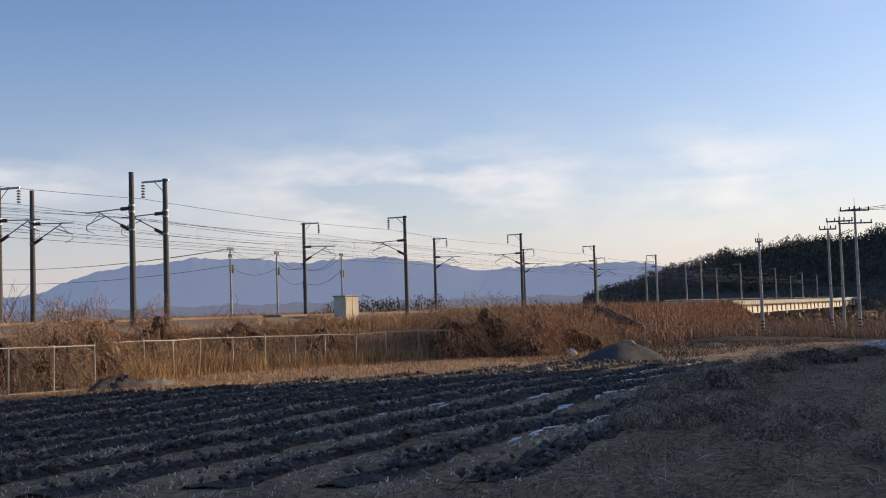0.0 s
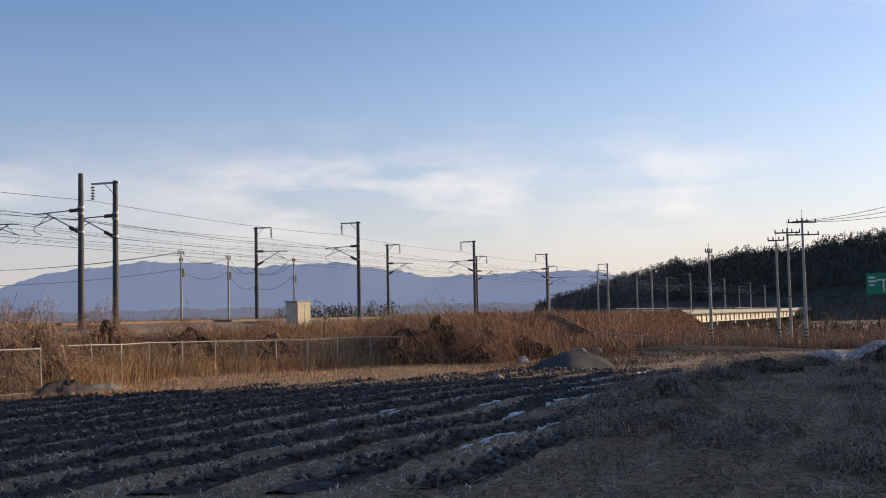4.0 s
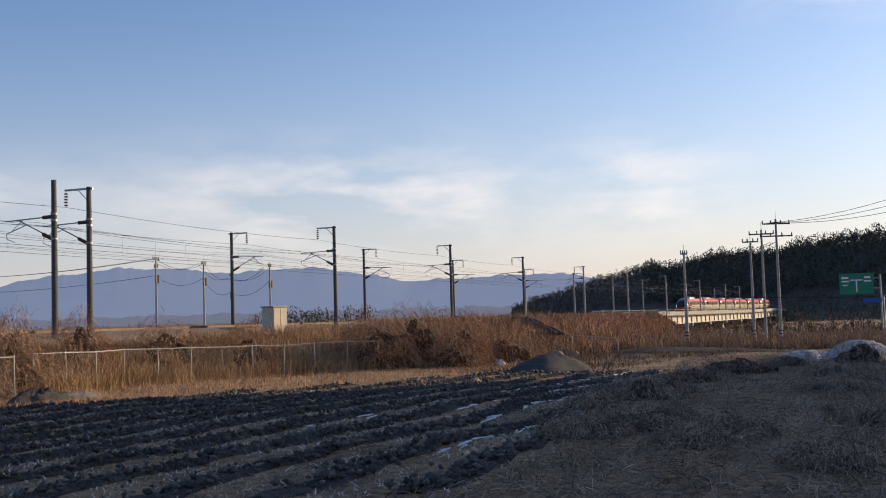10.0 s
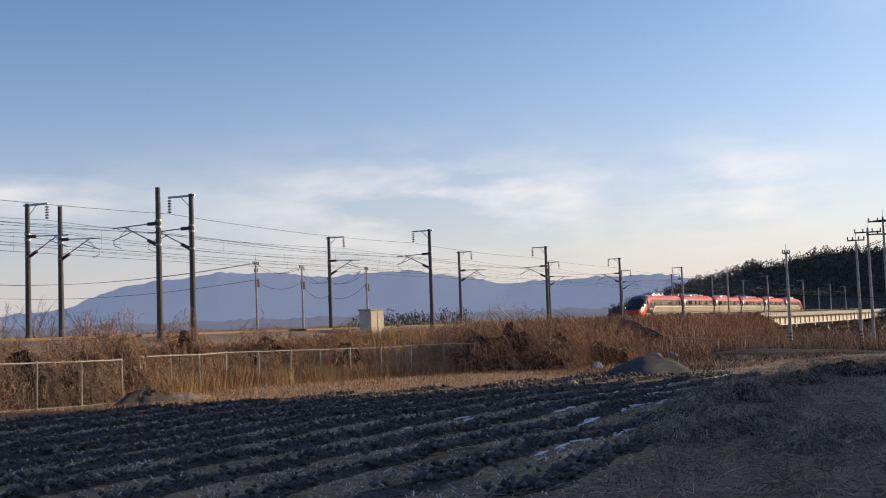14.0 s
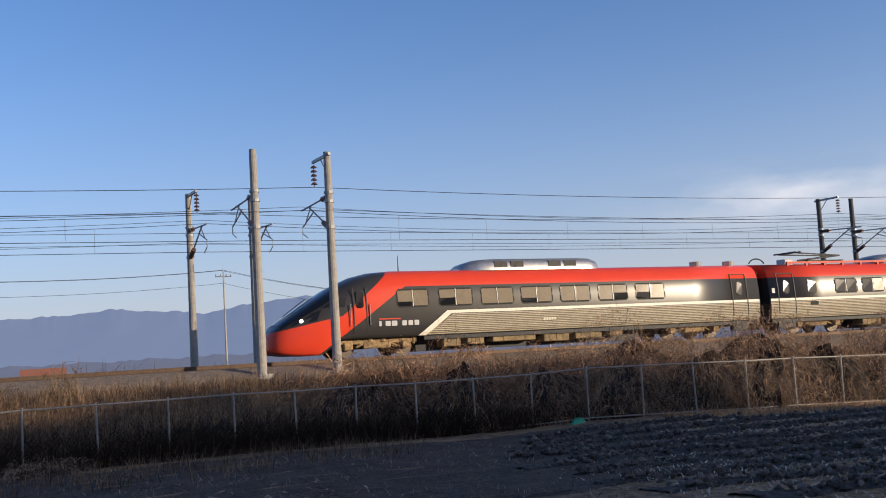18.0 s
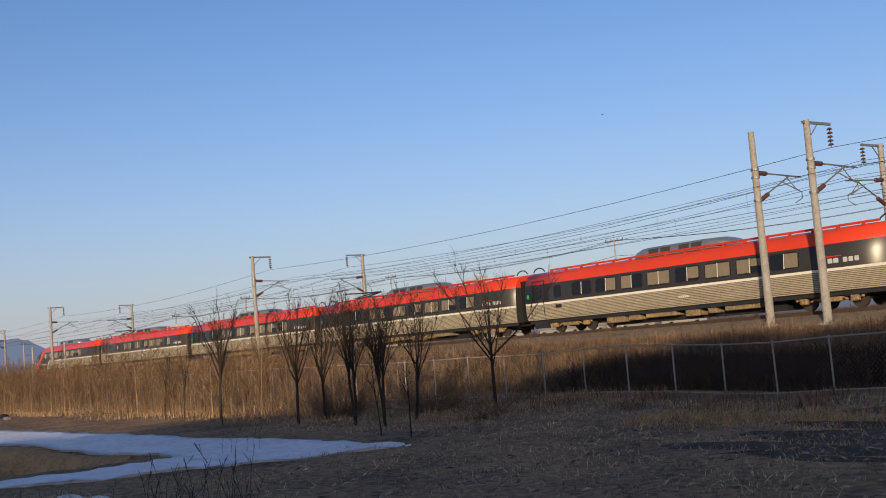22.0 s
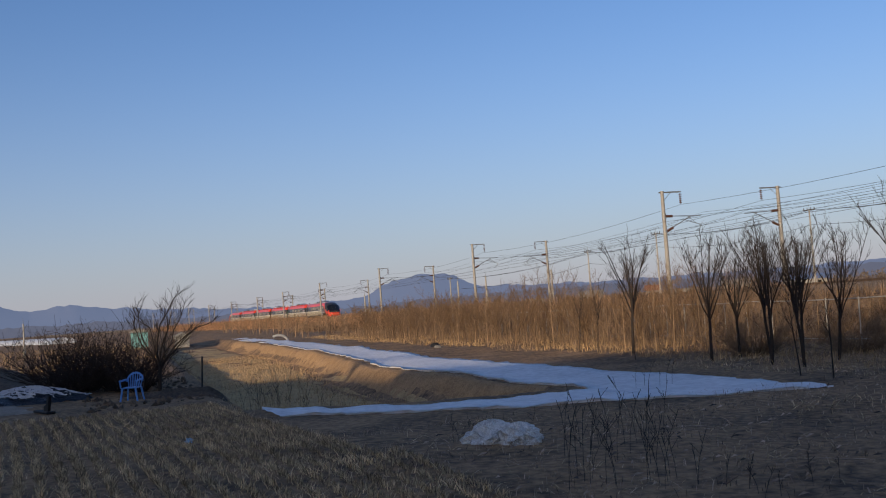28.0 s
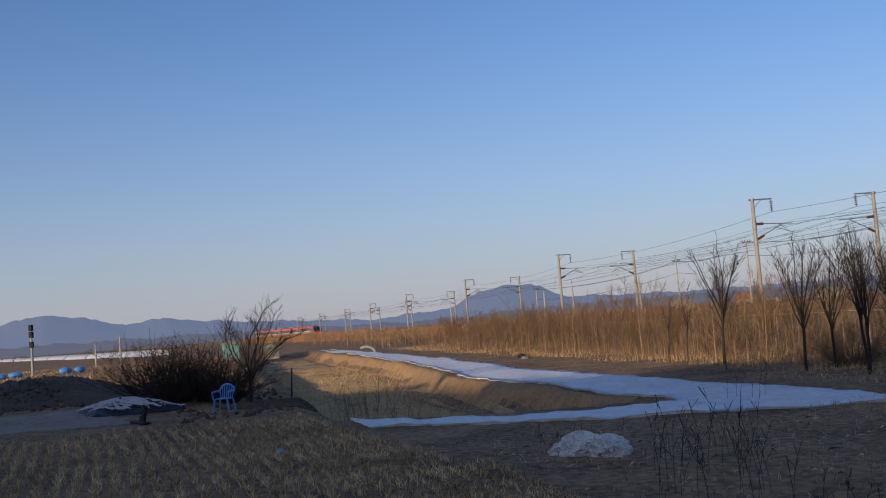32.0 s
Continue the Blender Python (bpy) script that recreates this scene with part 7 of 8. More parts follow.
for a, d, el in ((37.4, 170, 2.0), (47.8, 140, 1.6), (-71.5, 120, 1.7), (-73.0, 140, 1.5), (-95.2, 150, 0.85), (-68.0, 120, 1.8), (-78, 160, 1.1), (-96.4, 180, 0.5)):
    utility_pole(a, d, el, [], "plain pale concrete post beyond the fields", False, 0, 0.16)


def cable(a, b, sag, r=0.02, name="power_line"):
    u = np.linspace(0, 1, 17)[:, None]
    p = np.array(a)[None] * (1 - u) + np.array(b)[None] * u
    p[:, 2] -= sag * 4 * (u[:, 0] * (1 - u[:, 0]))
    tagged(tubes_ob(name, [p], r, M_WIRE, seg=4), "sagging dark power cable between poles", "power line", "power lines")


for a, b in (("f1", "f2"), ("f2", "f3"), ("f3", "f4"), ("g1", "g2"), ("g2", "g5"), ("g5", "g6"), ("g6", "f1"), ("h1", "h0"), ("h0", "g1"), ("h3", "h1"), ("h5", "h3"), ("h6", "h5"), ("h7", "h6"), ("h8", "h7"), ("h9", "h8")):
    for o, dz in ((0.0, -0.8), (0.7, -0.8), (0.2, -2.6)):
        pa, pb = tops[a] + Vector((0, o, dz)), tops[b] + Vector((0, o, dz))
        cable(pa, pb, 0.9 if (pa - pb).length < 60 else 1.6, 0.022)
for o in (0.0, 0.5):
    cable(tops["A"] + Vector((0, o, -1.5)), tops["B"] + Vector((0, o, -1.4)), 0.25, 0.02)
    cable(tops["B"] + Vector((0, o, -1.4)), tops["D"] + Vector((0, o, -2.7)), 0.1, 0.02)
for dz, ex in ((-1.0, 5.0), (-1.0, 7.5), (-1.0, 10.0)):
    cable(tops["D"] + Vector((0, 0.4 * ex / 5, dz)), (64, -27, 11.5 + ex * 0.5), 2.2, 0.02)
cable(tops["A"] + Vector((0, 0, -4.4)), (20.0 + 76, -24, 3.4), 0.6, 0.02)

# ------------------------------------------------------------------ road signs
M_SGREEN, M_SBLUE = mat("green sign sheet", (0.02, 0.22, 0.12), 0.5), mat("blue sign sheet", (0.03, 0.10, 0.35), 0.5)
sign = empty("road_sign", pose(*at_az(96.4, 140), 0, 0, 0, -96.4 + 0), "green overhead direction sign with white bars", "road sign")
gz = float(ground_z(*at_az(96.4, 140)))
bm = bmesh.new()
bm_box(bm, -1.95, 1.95, -0.05, 0.05, 3.3, 5.85, 0.03)
part("green_panel", bm, M_SGREEN, sign)
for b in ((-0.08, 0.08, 3.6, 5.1), (-0.7, 0.7, 4.95, 5.1), (-1.7, -0.9, 5.2, 5.45), (-1.7, -0.8, 4.8, 4.98), (-1.6, -1.0, 4.35, 4.5), (0.9, 1.6, 5.2, 5.45), (0.85, 1.7, 4.8, 4.98)):
    bm = bmesh.new()
    bm_box(bm, b[0], b[1], -0.075, -0.055, b[2], b[3])
    part("white_bar", bm, M_SIGNW, sign)
bm = bmesh.new()
bm_tube(bm, (2.7, 0.15, gz - 0.2), (2.7, 0.15, 5.6), 0.14, 0.11, 10)
bm_tube(bm, (-1.6, 0.15, 5.2), (2.7, 0.15, 5.2), 0.08, None, 8)
bm_tube(bm, (-1.6, 0.15, 4.0), (2.7, 0.15, 4.0), 0.08, None, 8)
part("gantry_post", bm, M_STEEL, sign)
sign2 = empty("road_sign", pose(*at_az(97.1, 120), 0, 0, 0, -97.1), "small blue direction sign on a post", "road sign")
gz = float(ground_z(*at_az(97.1, 120)))
bm = bmesh.new()
bm_box(bm, -0.9, 0.9, -0.04, 0.04, 2.3, 2.75, 0.02)
part("blue_panel", bm, M_SBLUE, sign2)
bm = bmesh.new()
bm_tube(bm, (1.1, 0.08, gz - 0.2), (1.1, 0.08, 3.0), 0.06, None, 8)
bm_tube(bm, (-0.7, 0.08, 2.52), (1.1, 0.08, 2.52), 0.04, None, 6)
part("post", bm, M_STEEL, sign2)


# ------------------------------------------------------------------ heaps and boxes
def heap(name, x, y, rx, ry, h, material, label, category, seed, rough=0.12, rot=0.0, round_top=False):
    rs = np.random.RandomState(seed)
    ob_v, fs = [], []
    nr, na = 12, 36
    for i in range(nr + 1):
        t = i / nr
        for k in range(na):
            a = 6.2832 * k / na
            wv = 1 + 0.13 * math.sin(2 * a + seed) + 0.08 * math.sin(5 * a + 2 * seed)
            dx, dy = rx * t * wv * math.cos(a), ry * t * wv * math.sin(a)
            px, py = x + dx * math.cos(rot) - dy * math.sin(rot), y + dx * math.sin(rot) + dy * math.cos(rot)
            z = float(ground_z(px, py)) - 0.06 + h * (math.sqrt(max(0.0, 1 - t ** 2.4)) if round_top else 1 - t ** 1.6) * (1 + rs.normal(0, rough) * min(1.0, 2.5 * t)) + (0.05 if t < 1 else -0.05)
            ob_v.append((px, py, z))
    for i in range(nr):
        for k in range(na):
            fs.append((i * na + k, i * na + (k + 1) % na, (i + 1) * na + (k + 1) % na, (i + 1) * na + k))
    fs.append(tuple(range(na)))
    return tagged(mesh_ob(name, ob_v, fs, material, smooth=True), label, category)


M_GRAVEL = mat("dark gravel heap", (0.085, 0.08, 0.076), 0.95, color2=(0.03, 0.029, 0.028), scale=4.5, bump=1.0, bump_scale=14)
M_TARPW = mat("dirty white tarpaulin", (0.55, 0.55, 0.56), 0.8, color2=(0.33, 0.325, 0.32), scale=1.5, bump=0.5, bump_scale=5)
M_ROCK = mat("weathered rubble stone", (0.30, 0.26, 0.21), 0.9, color2=(0.13, 0.11, 0.09), scale=3.0, bump=0.6, bump_scale=14)
M_DUG = mat("broken brown earth", (0.17, 0.12, 0.08), 0.95, color2=(0.06, 0.043, 0.03), scale=4.0, island=0.5)
M_PLANK = mat("dark weathered plank", (0.11, 0.08, 0.058), 0.85, var=0.4, scale=4.0)
M_DIRT = mat("brown dug earth", (0.13, 0.095, 0.065), 0.95, color2=(0.055, 0.04, 0.028), scale=1.2, bump=0.9, bump_scale=10)
heap("gravel_mound", 54.8, 8.7, 3.3, 2.4, 0.95, M_GRAVEL, "low mound of dark gravel beside the ploughed field", "gravel mound", 2, 0.03)
heap("covered_mound", 64.0, -4.0, 2.1, 1.8, 0.6, M_TARPW, "heap under a dirty white tarpaulin", "covered heap", 4, 0.10)
heap("covered_mound", 66.0, -7.4, 2.6, 2.2, 1.05, M_TARPW, "larger heap under a dirty white tarpaulin", "covered heap", 5, 0.10)
heap("earth_mound", 88, 3.0, 3.0, 9, 0.35, M_DIRT, "low ridge of brown earth under the poles", "earth heap", 6, 0.1)
heap("earth_mound", 76, 6.0, 5, 2.0, 0.25, M_DIRT, "low heap of brown earth at the field's end", "earth heap", 7, 0.1)
heap("rubbish_mound", 36.4, 24.2, 1.5, 0.9, 0.36, M_ROCK, "pale rubbish heap with plastic at the field edge", "rubbish", 8, 0.2)
heap("soil_mound", 34.2, 24.2, 1.7, 1.0, 0.55, M_SOIL, "dark soil heap at the field edge", "soil heap", 9, 0.2)
for i, (x, y, sz) in enumerate(((47.3, 13.7, 0.28), (48.5, 13.4, 0.22), (64.0, 12.0, 0.4), (81, 12.5, 0.7), (83, 11.5, 0.6), (45.0, 10.5, 0.35), (36.0, 3.8, 0.3))):
    heap("boulder", x, y, sz, sz * 0.7, sz * 0.8, M_ROCK, "grey-brown rough boulder on the earth", "boulder", 20 + i, 0.07, 0.5 * i, True)
rk = random.Random(77)
for i in range(24):
    x, y = (rk.uniform(-15.2, -12.6), rk.uniform(28.2, 29.4)) if i < 9 else (rk.uniform(-11.2, -8.6), rk.uniform(27.0, 28.3))
    sz = rk.uniform(0.10, 0.24)
    tagged(heap("rubble_stone", x, y, sz, sz * 0.75, sz * 1.2, M_ROCK, "grey rubble stone dumped by the fence", "stone", 400 + i, 0.16, rk.uniform(0, 3), True), group="rubble stones")
for i in range(16):
    x, y = -9.5 + r.uniform(-2.2, 2.2), 27.6 + r.uniform(-0.6, 0.9)
    sz = r.uniform(0.12, 0.27)
    tagged(heap("rubble_stone", x, y, sz, sz * 0.75, sz * 1.2, M_ROCK, "grey rubble stone dumped by the fence", "stone", 40 + i, 0.16, 0.7 * i, True), group="rubble stones")
cab = empty("equipment_cabinet", pose(*at_az(66.4, 79), float(ground_z(*at_az(66.4, 79))) - 0.05, 0, 0, -24), "cream concrete equipment cabinet on the bank", "cabinet")
M_CREAM = mat("cream painted cabinet", (0.60, 0.53, 0.40), 0.7, var=0.3, scale=1.0, bump=0.1)
bm = bmesh.new()
bm_box(bm, -0.68, 0.68, -0.6, 0.6, 0, 2.0, 0.03)
part("body", bm, M_CREAM, cab)
bm = bmesh.new()
bm_box(bm, -0.76, 0.76, -0.68, 0.68, 2.0, 2.1, 0.02)
part("roof_slab", bm, M_CONC, cab)
for x0 in (-0.63, 0.02):
    bm = bmesh.new()
    bm_box(bm, x0, x0 + 0.61, -0.63, -0.60, 0.12, 1.9, 0.008)
    part("door", bm, M_CREAM, cab)

# ------------------------------------------------------------------ woods on the hill
M_PINE = mat("dark pine needles", (0.115, 0.112, 0.08), 0.95, color2=(0.06, 0.064, 0.046), scale=0.3, island=0.5)
M_BARE = mat("bare brown woods", (0.20, 0.152, 0.118), 0.95, color2=(0.105, 0.08, 0.064), scale=0.3, island=0.5)


def woods(name, n, place, hmin, hmax, k, leaf, material, seed, label, zfun):
    r = np.random.RandomState(seed)
    x, y = place(r, n)
    z = zfun(x, y)
    h = hmin + (hmax - hmin) * r.uniform(0, 1, n) ** 1.8
    trunk = blades(np.stack([x, y, z - 0.5], -1), h * 0.9, 0.25, 0.05, seed + 1, curl=0)
    u = r.uniform(0.25, 1.0, n * k)
    hh = np.repeat(h, k)
    rad = hh * np.repeat(r.uniform(0.22, 0.42, n), k) * np.sqrt(r.uniform(0, 1, n * k)) * np.sin(np.pi * np.clip((u - 0.12) / 0.93, 0.05, 0.97)) ** 0.7
    a = r.uniform(0, 6.28, n * k)
    P = np.stack([np.repeat(x, k) + rad * np.cos(a), np.repeat(y, k) + rad * np.sin(a), np.repeat(z, k) + hh * u - 0.5], -1)
    crown = blades(P, leaf * r.uniform(0.6, 1.4, n * k), leaf * 0.6, 0.9, seed + 2, curl=1.0, simple=True)
    V, F = stack([trunk, crown])
    return fast_mesh(name, V, F, material, label, "woods")


hz = lambda x, y: ground_z(x, y) - 1.5 + hill_z(x, y)


def polar(a0, a1, d0, d1):
    def f(r, n):
        a, d = np.radians(r.uniform(a0, a1, n)), r.uniform(d0, d1, n)
        return d * np.sin(a), d * np.cos(a)
    return f


woods("hill_pines", 2400, polar(86, 107, 465, 565), 2.6, 8.0, 26, 0.8, M_PINE, 500, "dark pines over the hill", hz)
woods("hill_woods", 1500, polar(79, 92, 465, 560), 2.0, 5.5, 26, 0.55, M_BARE, 510, "bare brown woods on the hill's lower slope", hz)
woods("hill_pines", 650, polar(88, 107, 395, 468), 3.0, 5.5, 18, 0.6, M_PINE, 505, "dark pines on the hill's foot", hz)
woods("road_bushes", 260, polar(91, 106, 125, 330), 1.4, 3.6, 40, 0.28, M_DRY, 520, "bare bushes at the foot of the hill", ground_z)
woods("bridge_bushes", 420, polar(85.5, 93, 190, 400), 1.0, 3.0, 30, 0.26, M_DRY, 525, "low bare bushes under the bridge", ground_z)
woods("far_trees", 60, polar(65.3, 71.6, 380, 440), 7.5, 11.5, 60, 0.7, M_PINE, 531, "dark band of tall trees behind the railway", ground_z)
woods("far_trees", 170, polar(64, 81, 330, 460), 3, 6.5, 40, 0.5, M_PINE, 530, "dark pines along the far fields", ground_z)
woods("far_trees", 160, polar(-80, -35, 420, 900), 3, 6, 30, 0.9, M_BARE, 540, "bare brown trees beyond the railway", ground_z)
woods("far_trees", 40, polar(-104, -84, 420, 700), 2.0, 4, 30, 0.5, M_BARE, 550, "bare trees across the left-hand fields", ground_z)

# ------------------------------------------------------------------ things in the left-hand field
bun = empty("plastic_bundle", pose(-19.2, 6.5, float(ground_z(-19.2, 6.5)) - 0.03, 0, 0, 40), "crumpled bundle of white plastic sheeting on the soil", "plastic bundle")
M_FILM = mat("translucent dirty plastic film", (0.70, 0.71, 0.70), 0.4, color2=(0.34, 0.34, 0.33), scale=4.0, bump=0.6, bump_scale=9)
rs = np.random.RandomState(60)
for cx_, cy_, rx_, ry_, hz_ in ((-0.18, 0.0, 0.52, 0.38, 0.42), (0.38, 0.02, 0.45, 0.36, 0.37), (-0.6, 0.05, 0.28, 0.28, 0.22)):
    v, f = [], []
    for i in range(13):
        th = math.pi / 2 * i / 12
        for k in range(32):
            ph = 6.2832 * k / 32
            cr = 1 + 0.12 * math.sin(5 * ph + 0.9 * i) + 0.09 * math.sin(11 * ph - 1.3 * i) + rs.normal(0, 0.06)
            v.append((cx_ + rx_ * cr * math.sin(th) * math.cos(ph), cy_ + ry_ * cr * math.sin(th) * math.sin(ph), hz_ * math.cos(th) * (1 + 0.08 * math.sin(5 * ph + i * 0.7)) + 0.01 - 0.08 * (i == 12)))
    for i in range(12):
        for k in range(32):
            f.append((i * 32 + k, i * 32 + (k + 1) % 32, (i + 1) * 32 + (k + 1) % 32, (i + 1) * 32 + k))
    mesh_ob("fold", v, f, M_FILM, bun)

# blue garden chair
M_BLUE = mat("sky blue moulded plastic", (0.10, 0.27, 0.62), 0.45, var=0.12, scale=3.0)
ch = empty("garden_chair", pose(-41.0, -0.15, float(ground_z(-41.0, -0.15)) + 0.08, 0, 0, 66) @ Matrix.Scale(1.12, 4), "sky blue moulded plastic garden chair", "chair")
for sx in (-1, 1):
    for sy in (-1, 1):
        bm = bmesh.new()
        bm_tube(bm, (sx * 0.29, sy * 0.27, 0), (sx * 0.22, sy * 0.22, 0.43), 0.028, 0.035, 8)
        part("leg", bm, M_BLUE, ch)
    bm = bmesh.new()
    bm_tube(bm, (sx * 0.27, -0.24, 0.43), (sx * 0.29, -0.24, 0.66), 0.025, None, 8)
    bm_tube(bm, (sx * 0.29, -0.26, 0.66), (sx * 0.27, 0.24, 0.68), 0.032, None, 8)
    part("armrest", bm, M_BLUE, ch)
bm = bmesh.new()
bm_box(bm, -0.25, 0.25, -0.25, 0.23, 0.41, 0.45, 0.015)
part("seat", bm, M_BLUE, ch)
for k in range(7):
    bm = bmesh.new()
    t = (k - 3) / 3
    bm_tube(bm, (t * 0.2, 0.23, 0.44), (t * 0.25, 0.34, 0.86 - 0.07 * t * t), 0.017, None, 6)
    part("back_slat", bm, M_BLUE, ch)
bm = bmesh.new()
pts = [(0.27 * math.cos(a), 0.24 + 0.12 * max(0, math.sin(a)) ** 0.5, 0.62 + 0.27 * math.sin(a)) for a in np.linspace(0, math.pi, 13)]
for a, b in zip(pts[:-1], pts[1:]):
    bm_tube(bm, a, b, 0.03, None, 8)
part("back_frame", bm, M_BLUE, ch)

heap("mud_bank", -43.0, 1.9, 3.4, 1.0, 0.28, M_DIRT, "clods of dug earth along the rice field", "earth heap", 61, 0.2, 0.9)
heap("earth_bank", -66, -10.5, 13, 5.0, 1.3, M_DIRT, "bank of brown dug earth behind the yard", "earth heap", 62, 0.16, 0.2)
rs = np.random.RandomState(63)
n = 5200
x, y = rs.uniform(-80, -37.5, n), rs.uniform(-17, 3.4, n)
k2 = (wob(x, y, 6.0) + rs.uniform(-0.6, 0.9, n) > 0) & ~((x > -53) & (y < -3.2 + 0.12 * (x + 52)) & (y > -17)) & (y < 2.6 + 0.02 * (x + 40))
x, y = x[k2], y[k2]
up_ = 1.3 * np.clip(1 - (((x + 66) / 12.5) ** 2 + ((y + 10.5) / 5.0) ** 2) ** 0.8, 0, 1)
clod_mesh("dug_clods", x, y, 0.04 + 0.15 * rs.uniform(0, 1, len(x)) ** 2.5, ground_z(x, y) + up_ + 0.03, M_DUG, rs, "brown clods of dug earth round the yard", "clods")
xb, yb = at_az(-96.75, 74)
bench = empty("wooden_bench", pose(xb, yb, float(ground_z(xb, yb)) - 0.02, 0, 0, 96), "low dark wooden bench at the field edge", "bench")
bm = bmesh.new()
bm_box(bm, -0.75, 0.75, -0.2, 0.2, 0.42, 0.50, 0.01)
part("seat", bm, M_PLANK, bench)
for sx in (-0.62, 0.62):
    bm = bmesh.new()
    bm_box(bm, sx - 0.06, sx + 0.06, -0.18, 0.18, 0, 0.42, 0.01)
    part("leg", bm, M_PLANK, bench)
# black mulch film with white stripes
M_BLACKF, M_WHITEF = mat("black mulch film", (0.02, 0.022, 0.028), 0.35, var=0.3, scale=4, bump=0.6, bump_scale=12), mat("white film strips", (0.5, 0.52, 0.56), 0.45, var=0.3, scale=5)
fm = empty("mulch_film", pose(-48.3, -4.3, float(ground_z(-48.3, -4.3)) - 0.05, 0, 0, 38), "crumpled black and silver mulch film over a mound", "plastic film")
rs = np.random.RandomState(70)
v, f, na, nr = [], [], 64, 16
folds = rs.uniform(0, 6.28, 6)
for i in range(nr + 1):
    t = i / nr
    for k in range(na):
        a = 6.2832 * k / na
        w = t * (1 + 0.12 * math.sin(3 * a + folds[0]) + 0.08 * math.sin(7 * a + folds[1]))
        px, py = 3.0 * w * math.cos(a), 1.9 * w * math.sin(a)
        wave = 0.07 * math.sin(9 * py + 2.2 * math.sin(1.7 * px) + folds[2]) + 0.05 * math.sin(17 * py + 3 * px)
        v.append((px, py, 0.52 * (1 - t ** 1.5) + wave * (1 - 0.5 * t) + rs.normal(0, 0.02) - 0.04 * (i == nr)))
for i in range(nr):
    for k in range(na):
        f.append((i * na + k, i * na + (k + 1) % na, (i + 1) * na + (k + 1) % na, (i + 1) * na + k))
mesh_ob("black_film", v, f, M_BLACKF, fm)
for k in range(95):
    u0, span, mid = rs.uniform(-1.5, 1.5), rs.uniform(0.08, 0.3), rs.uniform(-1.9, 1.9)
    v, f, n_ = [], [], 12
    for i in range(n_):
        px = mid - 2.7 * span + 5.4 * span * i / (n_ - 1) + rs.normal(0, 0.03)
        py = u0 + 0.22 * math.sin(1.7 * px + k) + 0.09 * math.sin(5 * px + 2 * k)
        t = min(1.0, math.hypot(px / 3.0, py / 1.9))
        z = 0.52 * (1 - t ** 1.5) + 0.09 + rs.normal(0, 0.015)
        w = rs.uniform(0.02, 0.09) * math.sin(math.pi * (i + 0.5) / n_)
        v += [(px, py - w, z - 0.02), (px, py, z + 0.03), (px, py + w, z - 0.02)]
    for i in range(n_ - 1):
        for j in range(2):
            f.append((i * 3 + j, i * 3 + j + 1, i * 3 + 4 + j, i * 3 + 3 + j))
    mesh_ob("silver_fold", v, f, M_WHITEF, fm)
M_YARD = mat("pale trodden yard", (0.36, 0.295, 0.23), 0.9, color2=(0.20, 0.16, 0.12), scale=0.5, bump=0.4, bump_scale=12)
v, f = [], []
for i in range(14):
    for j in range(8):
        x, y = -52 + 0.95 * i, -16 + 1.7 * j + 0.12 * i
        v.append((x, y, float(ground_z(x, y)) + 0.03 - (0.06 if i in (0, 13) or j in (0, 7) else 0)))
for i in range(13):
    for j in range(7):
        f.append((i * 8 + j, i * 8 + j + 1, i * 8 + 9 + j, i * 8 + 8 + j))
tagged(mesh_ob("yard", v, f, M_YARD, smooth=True), "pale trodden earth yard", "yard", kind="structure")
bk = empty("broken_stand", pose(-39.0, -3.0, float(ground_z(-39.0, -3.0)), 0, 0, 20), "black broken plastic stand lying on the ground", "scrap")
bm = bmesh.new()
bm_box(bm, -0.9, 0.7, -0.15, 0.15, 0.02, 0.1, 0.02)
part("base_bar", bm, M_RUBBER, bk)
bm = bmesh.new()
bm_box(bm, -0.12, 0.12, -0.05, 0.05, 0, 0.62, 0.02, pose(0.35, 0, 0.08, 0, 22, 0))
bm_box(bm, -0.25, 0.2, -0.05, 0.05, 0, 0.25, 0.02, pose(0.28, 0, 0.08, 0, -15, 0))
part("upright", bm, M_RUBBER, bk)
bag = heap("litter_bag", -25.6, 1.1, 0.2, 0.12, 0.11, mat("pale blue litter bag", (0.35, 0.55, 0.70), 0.5, var=0.3, scale=9), "small pale blue plastic bag in the stubble", "litter", 81, 0.2)
heap("litter_bag", -1.3, 29.0, 0.25, 0.2, 0.5, M_TARPW, "scrap of white plastic at the culvert", "litter", 82, 0.2)
heap("litter_bag", 21.2, 29.0, 0.3, 0.2, 0.2, mat("green plastic rag", (0.05, 0.30, 0.17), 0.5), "green plastic rag below the fence", "litter", 83, 0.2)
heap("litter_bag", -13.2, 27.6, 0.3, 0.2, 0.15, mat("green netting", (0.04, 0.12, 0.05), 0.7), "heap of green netting by the drain", "litter", 84, 0.2)
heap("torn_sheet", 64.5, 13.4, 0.4, 0.35, 0.35, M_TARPW, "pale sheet caught on the bush", "litter", 85, 0.2, 0.4, True)
# drain pipe
dp = empty("drain_pipe", pose(-13.7, 28.5, -0.02, 0, 0, 8), "dark concrete drain pipe end by the fence", "pipe")
bm = bmesh.new()
ring = []
for rad, yy in ((0.36, -0.15), (0.36, 1.0), (0.29, 1.0), (0.29, -0.15)):
    ring.append([bm.verts.new((rad * math.cos(a), yy, rad * math.sin(a))) for a in np.linspace(0, 6.2832, 21)[:-1]])
for a, b in zip(ring, ring[1:] + ring[:1]):
    for k in range(20):
        bm.faces.new((a[k], a[(k + 1) % 20], b[(k + 1) % 20], b[k]))
part("pipe_ring", bm, M_ROCK, dp)
bm = bmesh.new()
bm_tube(bm, (0, 0.9, 0), (0, 1.0, 0), 0.29, None, 20)
